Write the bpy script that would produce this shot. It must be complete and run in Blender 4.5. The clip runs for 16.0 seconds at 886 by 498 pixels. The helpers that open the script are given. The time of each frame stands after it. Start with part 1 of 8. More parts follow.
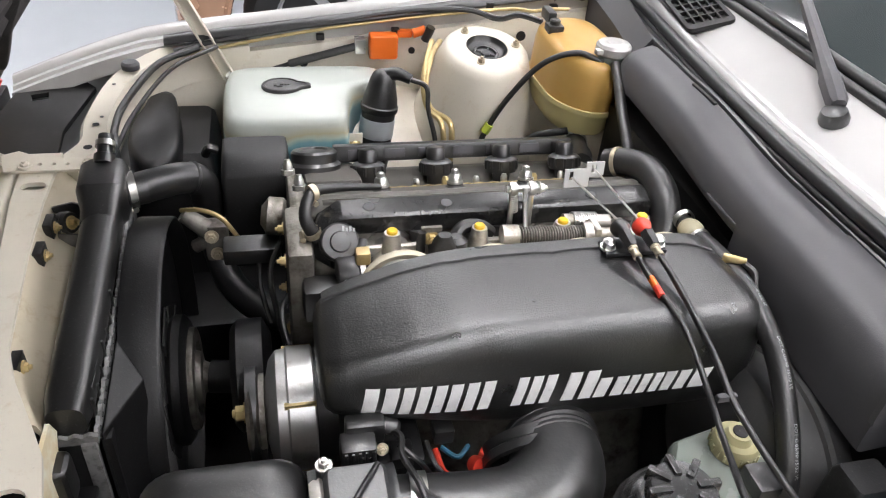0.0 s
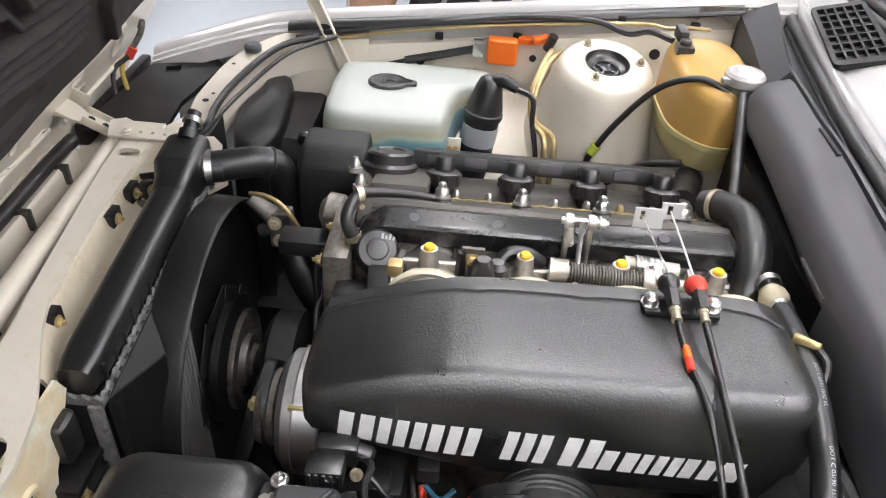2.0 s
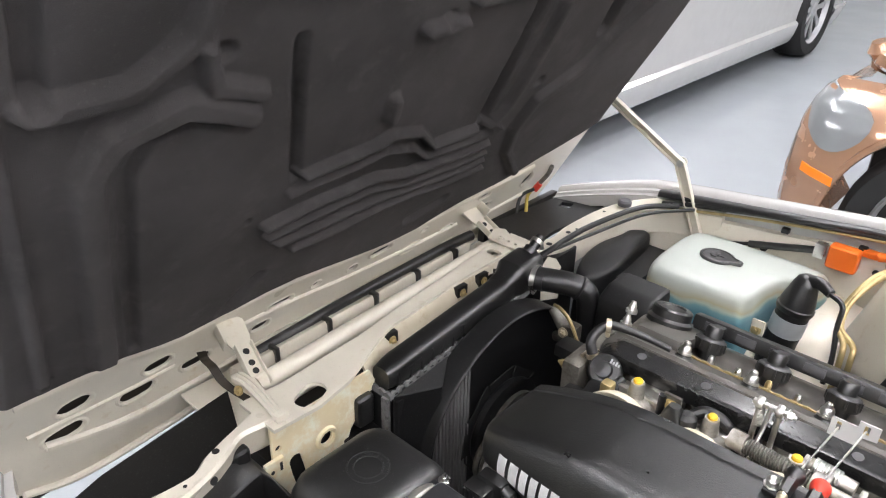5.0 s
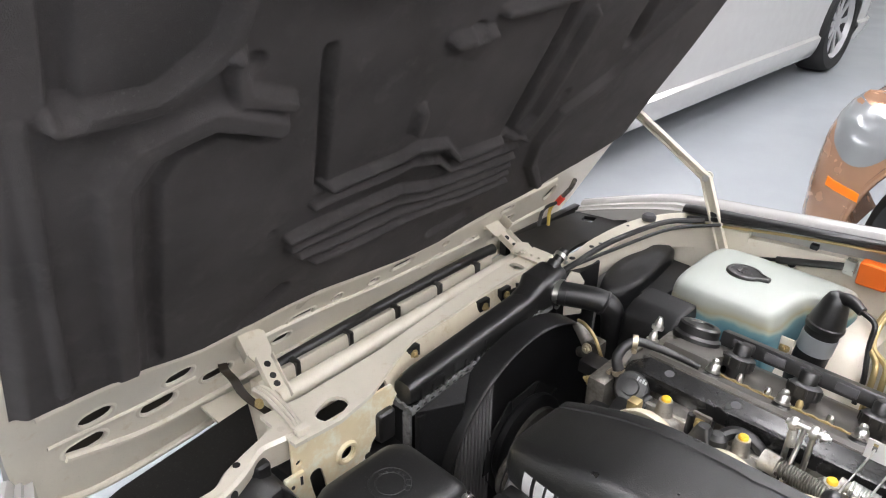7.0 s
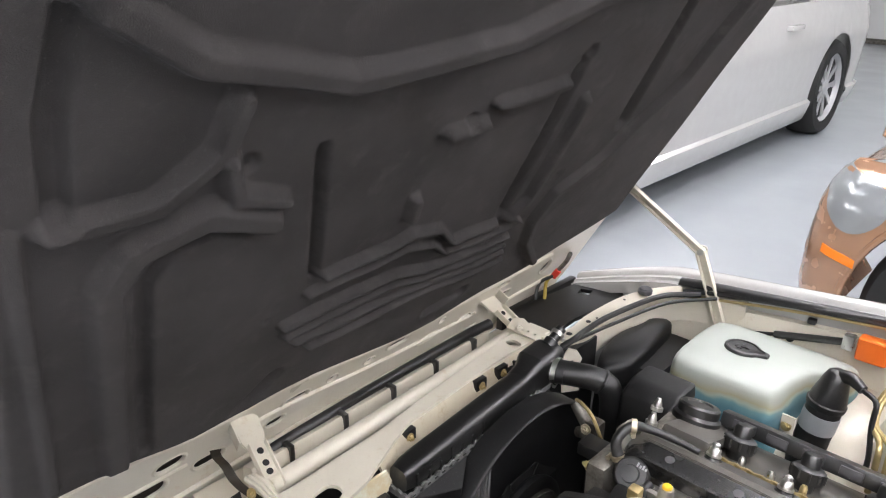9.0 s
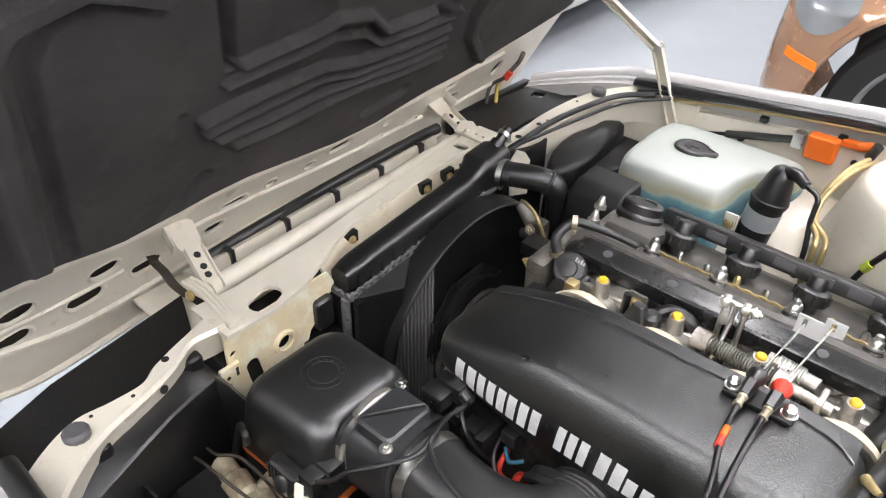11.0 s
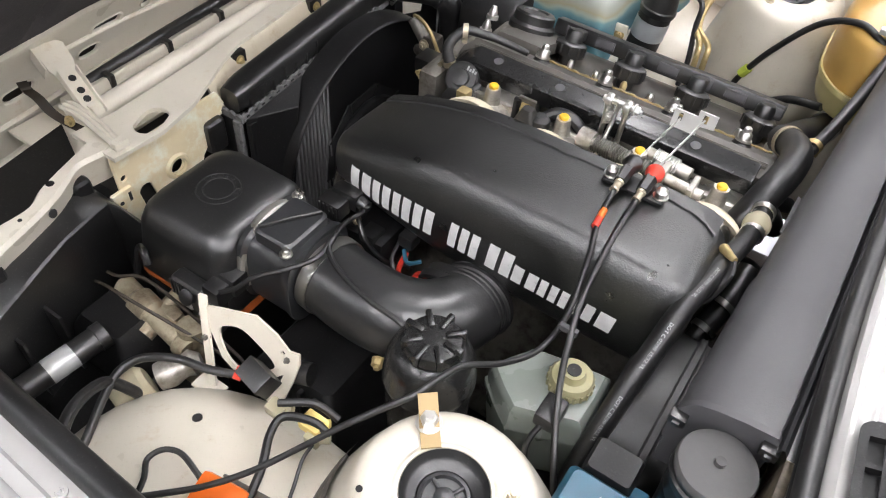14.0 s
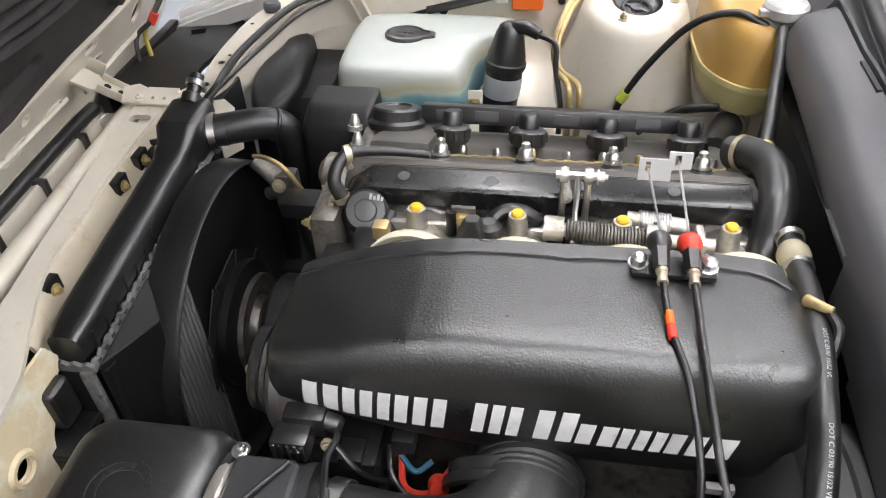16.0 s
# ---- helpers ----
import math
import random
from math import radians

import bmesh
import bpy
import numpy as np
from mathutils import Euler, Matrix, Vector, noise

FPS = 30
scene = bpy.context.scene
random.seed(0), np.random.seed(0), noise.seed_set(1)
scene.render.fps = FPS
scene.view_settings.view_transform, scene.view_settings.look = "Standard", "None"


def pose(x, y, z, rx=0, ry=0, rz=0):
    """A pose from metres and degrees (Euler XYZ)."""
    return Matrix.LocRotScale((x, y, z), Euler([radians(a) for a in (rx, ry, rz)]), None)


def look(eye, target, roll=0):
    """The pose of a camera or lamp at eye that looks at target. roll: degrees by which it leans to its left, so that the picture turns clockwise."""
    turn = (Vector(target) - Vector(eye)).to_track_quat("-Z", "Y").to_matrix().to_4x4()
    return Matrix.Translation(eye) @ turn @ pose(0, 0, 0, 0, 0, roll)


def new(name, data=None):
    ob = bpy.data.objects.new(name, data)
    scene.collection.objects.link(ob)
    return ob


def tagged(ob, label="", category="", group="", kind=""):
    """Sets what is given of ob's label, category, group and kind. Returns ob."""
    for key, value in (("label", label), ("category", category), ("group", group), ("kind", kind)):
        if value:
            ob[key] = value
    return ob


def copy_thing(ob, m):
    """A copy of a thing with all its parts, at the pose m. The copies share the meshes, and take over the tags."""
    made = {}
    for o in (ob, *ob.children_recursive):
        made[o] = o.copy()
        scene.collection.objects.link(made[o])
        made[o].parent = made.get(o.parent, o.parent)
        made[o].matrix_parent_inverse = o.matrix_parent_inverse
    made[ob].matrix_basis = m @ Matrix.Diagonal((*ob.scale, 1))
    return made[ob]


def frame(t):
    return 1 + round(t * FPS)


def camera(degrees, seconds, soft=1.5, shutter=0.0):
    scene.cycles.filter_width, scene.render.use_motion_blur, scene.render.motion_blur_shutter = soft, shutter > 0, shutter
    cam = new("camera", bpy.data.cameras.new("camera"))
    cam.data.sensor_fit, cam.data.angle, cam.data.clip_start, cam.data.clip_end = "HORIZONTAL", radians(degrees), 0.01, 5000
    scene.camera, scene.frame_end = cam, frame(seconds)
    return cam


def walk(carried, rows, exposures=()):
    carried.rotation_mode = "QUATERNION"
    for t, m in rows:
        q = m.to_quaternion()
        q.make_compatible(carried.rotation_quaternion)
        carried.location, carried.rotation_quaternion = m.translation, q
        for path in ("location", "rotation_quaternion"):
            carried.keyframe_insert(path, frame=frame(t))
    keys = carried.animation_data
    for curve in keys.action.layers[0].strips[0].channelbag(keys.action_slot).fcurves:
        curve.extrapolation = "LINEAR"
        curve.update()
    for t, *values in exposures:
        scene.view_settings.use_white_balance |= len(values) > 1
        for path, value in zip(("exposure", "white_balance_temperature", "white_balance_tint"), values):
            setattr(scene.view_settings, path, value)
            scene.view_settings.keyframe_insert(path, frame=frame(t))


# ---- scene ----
cam = camera(61.4, 16.0, soft=1.15)
PATH = [
    (0, (-0.122, -0.657, 1.276), (0.305, 0.892, 0.085), 5.4),
    (0.5, (-0.093, -0.649, 1.28), (0.218, 0.948, 0.118), 5.8),
    (1, (-0.08, -0.643, 1.285), (0.164, 0.965, 0.12), 4.7),
    (1.5, (-0.074, -0.629, 1.28), (0.114, 0.968, 0.091), 3.4),
    (2, (0.025, -0.613, 1.27), (-0.003, 0.972, 0.051), 4.4),
    (2.5, (0.102, -0.635, 1.302), (-0.271, 0.897, 0.073), 4.3),
    (3, (0.164, -0.67, 1.317), (-0.513, 0.765, 0.099), 4.3),
    (3.5, (0.266, -0.694, 1.346), (-0.643, 0.639, 0.163), 4.7),
    (4, (0.304, -0.718, 1.366), (-0.737, 0.582, 0.258), 3.4),
    (4.5, (0.319, -0.729, 1.385), (-0.818, 0.583, 0.392), 1.8),
    (4.7, (0.323, -0.734, 1.395), (-0.842, 0.577, 0.435), 1.3),
    (6.8, (0.298, -0.741, 1.38), (-0.909, 0.561, 0.459), 1.2),
    (7, (0.307, -0.736, 1.389), (-0.913, 0.557, 0.474), 1.0),
    (7.5, (0.306, -0.73, 1.396), (-0.934, 0.579, 0.529), 1.0),
    (8, (0.301, -0.727, 1.41), (-0.961, 0.6, 0.606), 1.0),
    (8.2, (0.299, -0.73, 1.419), (-0.974, 0.603, 0.645), 0.9),
    (10.3, (0.302, -0.699, 1.416), (-0.916, 0.661, 0.599), 0.9),
    (10.5, (0.308, -0.696, 1.404), (-0.87, 0.642, 0.497), 1.1),
    (11, (0.314, -0.679, 1.373), (-0.724, 0.551, 0.186), 1.3),
    (11.5, (0.32, -0.68, 1.366), (-0.599, 0.483, 0.024), 2.0),
    (12, (0.333, -0.687, 1.36), (-0.504, 0.427, -0.075), 2.8),
    (12.5, (0.346, -0.694, 1.35), (-0.423, 0.385, -0.148), 4.0),
    (13, (0.353, -0.699, 1.342), (-0.36, 0.364, -0.195), 5.3),
    (13.5, (0.358, -0.705, 1.338), (-0.319, 0.361, -0.213), 6.1),
    (14, (0.357, -0.699, 1.347), (-0.324, 0.467, -0.129), 5.2),
    (14.5, (0.348, -0.673, 1.352), (-0.292, 0.662, 0.007), 2.1),
    (15, (0.282, -0.627, 1.31), (-0.269, 0.788, 0.009), -0.8),
    (15.5, (0.193, -0.592, 1.265), (-0.216, 0.87, -0.038), -2.2),
    (16, (0.124, -0.569, 1.249), (-0.134, 0.919, -0.063), -2.4),
]
walk(cam, [(t, look(eye, target, roll)) for t, eye, target, roll in PATH],
     exposures=[(0.0, 0.04), (1.0, 0.03), (2.5, 0.10), (4.5, 0.10), (7.0, 0.04), (8.2, 0.04), (10.3, 0.14), (11.2, 0.13), (12.0, 0.08), (13.5, -0.03), (14.5, -0.03), (15.2, 0.05), (16.0, 0.09)])

FLOOR_Z = 0.08

# ---- light ----
world = bpy.data.worlds.new("garage_world")
scene.world = world
world.use_nodes = True
world.node_tree.nodes["Background"].inputs[0].default_value = (0.75, 0.82, 0.9, 1)
world.node_tree.nodes["Background"].inputs[1].default_value = 0.05


# ---- materials ----
def mat(name, base, rough=0.5, metal=0.0, var=0.12, scale=14.0, fine=180.0, bump=0.08, coat=0.0, dirt=None, dirt_at=0.62,
        rough_var=0.12, dust=0.0, transmission=0.0, alpha=1.0, ior=1.45, bump_scale=None, sss=0.0):
    m = bpy.data.materials.new(name)
    m.use_nodes = True
    nt = m.node_tree
    b = nt.nodes["Principled BSDF"]
    tc = nt.nodes.new("ShaderNodeTexCoord")
    big = nt.nodes.new("ShaderNodeTexNoise")
    big.inputs["Scale"].default_value, big.inputs["Detail"].default_value = scale, 6
    small = nt.nodes.new("ShaderNodeTexNoise")
    small.inputs["Scale"].default_value, small.inputs["Detail"].default_value = bump_scale or fine, 4
    for n in (big, small):
        nt.links.new(tc.outputs["Object"], n.inputs["Vector"])
    ramp = nt.nodes.new("ShaderNodeValToRGB")
    ramp.color_ramp.elements[0].position, ramp.color_ramp.elements[1].position = 0.3, 0.72
    ramp.color_ramp.elements[0].color = (*[max(0, c * (1 - var)) for c in base], 1)
    ramp.color_ramp.elements[1].color = (*[min(1, c * (1 + var)) for c in base], 1)
    nt.links.new(big.outputs["Fac"], ramp.inputs["Fac"])
    colour = ramp.outputs["Color"]
    if dirt:
        d = nt.nodes.new("ShaderNodeTexNoise")
        d.inputs["Scale"].default_value, d.inputs["Detail"].default_value, d.inputs["Roughness"].default_value = scale * 2.3, 9, 0.68
        nt.links.new(tc.outputs["Object"], d.inputs["Vector"])
        dr = nt.nodes.new("ShaderNodeMapRange")
        dr.inputs["From Min"].default_value, dr.inputs["From Max"].default_value = dirt_at - 0.1, dirt_at + 0.12
        nt.links.new(d.outputs["Fac"], dr.inputs["Value"])
        mx = nt.nodes.new("ShaderNodeMix")
        mx.data_type = "RGBA"
        nt.links.new(dr.outputs["Result"], mx.inputs["Factor"])
        nt.links.new(colour, mx.inputs["A"])
        mx.inputs["B"].default_value = (*dirt, 1)
        colour = mx.outputs["Result"]
    if dust:
        # fine settled specks and hairline marks
        sp = nt.nodes.new("ShaderNodeTexNoise")
        sp.inputs["Scale"].default_value, sp.inputs["Detail"].default_value, sp.inputs["Roughness"].default_value = 330, 3, 0.7
        nt.links.new(tc.outputs["Object"], sp.inputs["Vector"])
        sr = nt.nodes.new("ShaderNodeMapRange")
        sr.inputs["From Min"].default_value, sr.inputs["From Max"].default_value, sr.inputs["To Max"].default_value = 0.60, 0.74, dust
        nt.links.new(sp.outputs["Fac"], sr.inputs["Value"])
        md = nt.nodes.new("ShaderNodeMix")
        md.data_type = "RGBA"
        nt.links.new(sr.outputs["Result"], md.inputs["Factor"])
        nt.links.new(colour, md.inputs["A"])
        md.inputs["B"].default_value = (0.16, 0.155, 0.145, 1) if sum(base) < 0.5 else (0.22, 0.18, 0.13, 1)
        colour = md.outputs["Result"]
    nt.links.new(colour, b.inputs["Base Color"])
    rr = nt.nodes.new("ShaderNodeMapRange")
    rr.inputs["To Min"].default_value, rr.inputs["To Max"].default_value = max(0.02, rough - rough_var), min(1, rough + rough_var)
    nt.links.new(big.outputs["Fac"], rr.inputs["Value"])
    nt.links.new(rr.outputs["Result"], b.inputs["Roughness"])
    b.inputs["Metallic"].default_value = metal
    b.inputs["Coat Weight"].default_value = coat
    b.inputs["Coat Roughness"].default_value = 0.05
    b.inputs["Transmission Weight"].default_value = transmission
    b.inputs["IOR"].default_value = ior
    b.inputs["Alpha"].default_value = alpha
    if sss:
        b.inputs["Subsurface Weight"].default_value = sss
        b.inputs["Subsurface Radius"].default_value = (0.02, 0.02, 0.02)
        b.inputs["Subsurface Scale"].default_value = 0.4
    if bump:
        bp = nt.nodes.new("ShaderNodeBump")
        bp.inputs["Strength"].default_value, bp.inputs["Distance"].default_value = bump, 0.002
        nt.links.new(small.outputs["Fac"], bp.inputs["Height"])
        nt.links.new(bp.outputs["Normal"], b.inputs["Normal"])
    return m


CREAM = mat("cream_body_paint", (0.725, 0.675, 0.572), 0.32, var=0.05, coat=0.28, dirt=(0.585, 0.481, 0.338), dirt_at=0.69, bump=0.03, dust=0.18)
CREAM_SAND = mat("yellowed_cream_paint", (0.775, 0.663, 0.438), 0.36, var=0.08, coat=0.2, dirt=(0.86, 0.86, 0.725), dirt_at=0.55, bump=0.03)
WHITE = mat("alpine_white_paint", (0.506, 0.5, 0.487), 0.18, var=0.02, coat=0.8, bump=0.0)
BLACK = mat("black_moulded_plastic", (0.009, 0.009, 0.0092), 0.36, var=0.3, dirt=(0.03, 0.029, 0.027), dirt_at=0.68, dust=0.4, bump=0.09, fine=420, ior=1.85, rough_var=0.08)
MATT = mat("matt_black_plastic", (0.007, 0.007, 0.0075), 0.46, var=0.25, bump=0.12, fine=500, dust=0.25, dirt=(0.022, 0.021, 0.02), dirt_at=0.68, ior=1.5)
RUBBER = mat("black_rubber", (0.011, 0.011, 0.0113), 0.40, var=0.2, bump=0.10, fine=300, dust=0.3, dirt=(0.04, 0.038, 0.035), dirt_at=0.66, ior=1.7)
CRINKLE = mat("black_crinkle_paint", (0.0085, 0.0087, 0.0085), 0.30, var=0.2, scale=22, bump=0.28, bump_scale=560, rough_var=0.07, ior=2.0, dust=0.3, dirt=(0.03, 0.03, 0.028), dirt_at=0.68)
GREY = mat("dark_grey_plastic", (0.088, 0.0865, 0.092), 0.42, var=0.10, bump=0.08, fine=700, rough_var=0.08, dust=0.2, dirt=(0.11, 0.105, 0.10), dirt_at=0.7)
COVER = mat("grey_magnesium_paint", (0.115, 0.108, 0.097), 0.40, var=0.2, metal=0.2, dirt=(0.15, 0.13, 0.10), dirt_at=0.66, bump=0.12, fine=300)
FELT = mat("black_felt", (0.0505, 0.0463, 0.0462), 0.95, var=0.30, scale=9, bump=0.6, bump_scale=900, dust=0.25, dirt=(0.0743, 0.0675, 0.0662), dirt_at=0.63)
ALU = mat("cast_aluminium", (0.598, 0.575, 0.529), 0.42, metal=0.85, var=0.2, dirt=(0.253, 0.218, 0.161), dirt_at=0.6, bump=0.2, fine=260)
TRUMPET = mat("beige_phenolic", (0.715, 0.65, 0.494), 0.5, var=0.1, dirt=(0.455, 0.364, 0.208), dirt_at=0.64)
STEEL = mat("bright_steel", (0.739, 0.728, 0.694), 0.3, metal=1.0, var=0.1, dirt=(0.336, 0.291, 0.224), dirt_at=0.7, bump=0.05)
DULL = mat("dull_engine_metal", (0.20, 0.19, 0.17), 0.5, metal=0.7, var=0.3, dirt=(0.06, 0.05, 0.04), dirt_at=0.55, bump=0.3)
BRASS = mat("yellow_zinc_plate", (0.576, 0.456, 0.228), 0.42, metal=0.7, var=0.15, dirt=(0.36, 0.264, 0.12))
CASE = mat("dark_cast_metal", (0.27, 0.255, 0.225), 0.45, metal=0.7, var=0.3, dirt=(0.08, 0.065, 0.045), dirt_at=0.56, bump=0.3, fine=220)
PALE = mat("pale_yellow_connector", (0.86, 0.672, 0.24), 0.45, var=0.15, bump=0.05)
YELLOW = mat("yellow_plastic", (0.80, 0.50, 0.03), 0.4, var=0.05, bump=0.02)
RED = mat("red_plastic", (0.744, 0.06, 0.036), 0.4, var=0.1, bump=0.03)
RUST_ORANGE = mat("dull_orange_rubber", (0.42, 0.10, 0.02), 0.7, var=0.2, scale=30, bump=0.1)
ORANGE = mat("orange_plastic", (0.86, 0.17, 0.02), 0.4, var=0.05, bump=0.02)
AMBER = mat("amber_lens", (0.9, 0.22, 0.01), 0.12, var=0.06, coat=0.6, bump=0.0)
TAN = mat("amber_brown_plastic", (0.51, 0.315, 0.09), 0.32, var=0.1, scale=9, sss=0.15, bump=0.02, dirt=(0.52, 0.27, 0.06))
TAN_PALE = mat("pale_yellow_plastic", (0.62, 0.54, 0.25), 0.35, var=0.12, scale=9, sss=0.15, bump=0.02)


def fluid_shell():
    """Milky plastic that shows the fluid's level through it, with a stained edge above."""
    m = mat("milky_plastic_with_fluid", (0.5, 0.5, 0.5), 0.35, bump=0.02, sss=0.25, rough_var=0.04)
    nt = m.node_tree
    b = nt.nodes["Principled BSDF"]
    geo = nt.nodes.new("ShaderNodeNewGeometry")
    sep = nt.nodes.new("ShaderNodeSeparateXYZ")
    nt.links.new(geo.outputs["Position"], sep.inputs["Vector"])
    noise = nt.nodes.new("ShaderNodeTexNoise")
    noise.inputs["Scale"].default_value, noise.inputs["Detail"].default_value = 13, 3
    nt.links.new(geo.outputs["Position"], noise.inputs["Vector"])
    add = nt.nodes.new("ShaderNodeMath")
    add.operation = "MULTIPLY_ADD"
    nt.links.new(noise.outputs["Fac"], add.inputs[0])
    add.inputs[1].default_value = 0.035
    nt.links.new(sep.outputs["Z"], add.inputs[2])
    rng = nt.nodes.new("ShaderNodeMapRange")
    rng.inputs["From Min"].default_value, rng.inputs["From Max"].default_value = 0.712, 0.764
    nt.links.new(add.outputs["Value"], rng.inputs["Value"])
    ramp = nt.nodes.new("ShaderNodeValToRGB")
    cr = ramp.color_ramp
    cr.elements[0].position, cr.elements[0].color = 0.0, (0.12, 0.26, 0.31, 1)
    cr.elements[1].position, cr.elements[1].color = 1.0, (0.455, 0.49, 0.455, 1)
    for p, c in ((0.22, (0.20, 0.37, 0.41, 1)), (0.34, (0.46, 0.54, 0.46, 1)), (0.46, (0.46, 0.43, 0.28, 1)), (0.66, (0.46, 0.48, 0.42, 1))):
        e = cr.elements.new(p)
        e.color = c
    nt.links.new(rng.outputs["Result"], ramp.inputs["Fac"])
    nt.links.new(ramp.outputs["Color"], b.inputs["Base Color"])
    return m


WASH = fluid_shell()
ZINC = mat("dull_zinc", (0.6, 0.528, 0.396), 0.4, metal=0.75, var=0.2, dirt=(0.24, 0.192, 0.12))
GLASSY = mat("grey_green_translucent_plastic", (0.22, 0.245, 0.22), 0.3, var=0.08, sss=0.2, bump=0.02)
IVORY = mat("ivory_plastic", (0.465, 0.422, 0.292), 0.4, var=0.1, bump=0.05)
BLUE = mat("clear_blue_plastic", (0.026, 0.105, 0.165), 0.34, var=0.15, bump=0.0)
WHITE_INK = mat("white_print", (0.828, 0.828, 0.816), 0.4, var=0.08, scale=60, bump=0.15, fine=500, dirt=(0.517, 0.517, 0.517), dirt_at=0.68)
INK_PALE = mat("pale_grey_print", (0.442, 0.455, 0.455), 0.5, var=0.2, scale=90, bump=0.0)
GREY_INK = mat("grey_print", (0.16, 0.16, 0.16), 0.5, var=0.05, bump=0.0)
LABEL = mat("silver_label", (0.611, 0.617, 0.611), 0.35, metal=0.2, var=0.06, bump=0.0)
CORE = mat("radiator_core_fins", (0.02, 0.02, 0.02), 0.6, var=0.3)
DISC = mat("dull_grey_lid", (0.0938, 0.0915, 0.0915), 0.55, var=0.15, bump=0.1)
# Brown for the hood cavity's wax and shade, also strap and pipes.
DARK_BROWN = mat("dark_brown", (0.035, 0.028, 0.02), 0.5, var=0.4)
DUSK = mat("white_ceiling_paint", (0.62, 0.62, 0.62), 0.8, var=0.05, scale=2)
EPOXY = mat("grey_epoxy_floor", (0.399, 0.427, 0.455), 0.16, var=0.04, scale=3, bump=0.012, fine=40, rough_var=0.05)
PLASTER = mat("white_wall_paint", (0.78, 0.78, 0.77), 0.7, var=0.03, scale=2, bump=0.05)
BRONZE = mat("bronze_metallic_paint", (0.45, 0.25, 0.15), 0.25, metal=0.45, var=0.06, coat=1.0, bump=0.0)
TYRE = mat("tyre_rubber", (0.018, 0.018, 0.018), 0.7, var=0.2, bump=0.2, fine=300)
RIM = mat("silver_wheel", (0.52, 0.52, 0.53), 0.42, metal=0.5, var=0.08, bump=0.02)
DARK_GLASS = mat("tinted_glass", (0.03, 0.04, 0.04), 0.05, var=0.0, coat=1.0, bump=0.0, rough_var=0.0)
BOOT = mat("wrinkled_black_rubber", (0.020, 0.020, 0.0205), 0.34, var=0.2, bump=0.5, bump_scale=55, dirt=(0.035, 0.034, 0.033), dirt_at=0.66, ior=1.8)
GLOSS = mat("glossy_black_paint", (0.014, 0.014, 0.014), 0.26, var=0.2, bump=0.03, rough_var=0.06, dust=0.3, ior=1.6)
SATIN = mat("satin_dark_grey_casting", (0.026, 0.027, 0.029), 0.34, var=0.15, bump=0.08, fine=420, dust=0.25, ior=1.8)
BARE = mat("bright_machined_aluminium", (0.66, 0.66, 0.65), 0.36, metal=0.9, var=0.08, bump=0.10, fine=240, dirt=(0.38, 0.36, 0.33), dirt_at=0.66)
TAPE = mat("tan_tape", (0.46, 0.34, 0.17), 0.6, var=0.1, bump=0.1)
GREEN = mat("yellow_green_tag", (0.50, 0.60, 0.08), 0.5, var=0.1)
lamp_mat = bpy.data.materials.new("lit_diffuser")
lamp_mat.use_nodes = True
lamp_mat.node_tree.nodes["Principled BSDF"].inputs["Emission Color"].default_value = (1, 0.972, 0.995, 1)
lamp_mat.node_tree.nodes["Principled BSDF"].inputs["Emission Strength"].default_value = 32.2


# ---- building helpers ----
def V(*a):
    return Vector(a)


def finish(bm, name, material, angle=36):
    bmesh.ops.recalc_face_normals(bm, faces=bm.faces)
    limit = radians(angle)
    for f in bm.faces:
        f.smooth = True
    for e in bm.edges:
        e.smooth = e.calc_face_angle(0) < limit
    me = bpy.data.meshes.new(name)
    bm.to_mesh(me)
    bm.free()
    if material:
        me.materials.append(material)
    return me


def part(name, bm, material, parent, label="", angle=36):
    ob = new(name, finish(bm, name, material, angle))
    ob.parent = parent
    top = parent
    shift = Matrix.Translation(-Vector(parent["base"])) if "base" in parent else Matrix.Identity(4)
    ob.matrix_parent_inverse = shift
    if label:
        tagged(ob, label)
    return ob


def thing(name, base, label, category, group="", kind=""):
    """An empty at the base of a thing, which parents its parts."""
    ob = new(name)
    ob.location = base
    ob["base"] = tuple(base)
    ob.empty_display_size = 0.02
    return tagged(ob, label, category, group, kind)


def single(name, bm, material, label, category, group="", kind="", angle=36):
    return tagged(new(name, finish(bm, name, material, angle)), label, category, group, kind)


def B():
    return bmesh.new()


def rbox(bm, lo, hi, bevel=0.004, m=None, seg=2):
    """A box with rounded edges between two corners."""
    lo, hi = Vector(lo), Vector(hi)
    size, mid = hi - lo, (hi + lo) / 2
    mm = (m or Matrix.Identity(4)) @ Matrix.Translation(mid) @ Matrix.Diagonal((*size, 1))
    made = bmesh.ops.create_cube(bm, size=1, matrix=mm)
    if bevel:
        edges = list({e for v in made["verts"] for e in v.link_edges})
        bmesh.ops.bevel(bm, geom=edges, offset=bevel, segments=seg, profile=0.6, affect="EDGES")
    return bm


def ring_loft(bm, rings, closed=True, cap=True):
    """A skin over rings of equally many points."""
    rows = [[bm.verts.new(p) for p in ring] for ring in rings]
    n = len(rows[0])
    for a, b in zip(rows, rows[1:]):
        for i in range(n if closed else n - 1):
            j = (i + 1) % n
            bm.faces.new((a[i], a[j], b[j], b[i]))
    if cap and closed:
        bm.faces.new(rows[0])
        bm.faces.new(list(reversed(rows[-1])))
    return bm


def frame_of(axis):
    axis = Vector(axis).normalized()
    side = axis.cross(Vector((0, 0, 1)) if abs(axis.z) < 0.9 else Vector((1, 0, 0))).normalized()
    return axis, side, axis.cross(side)


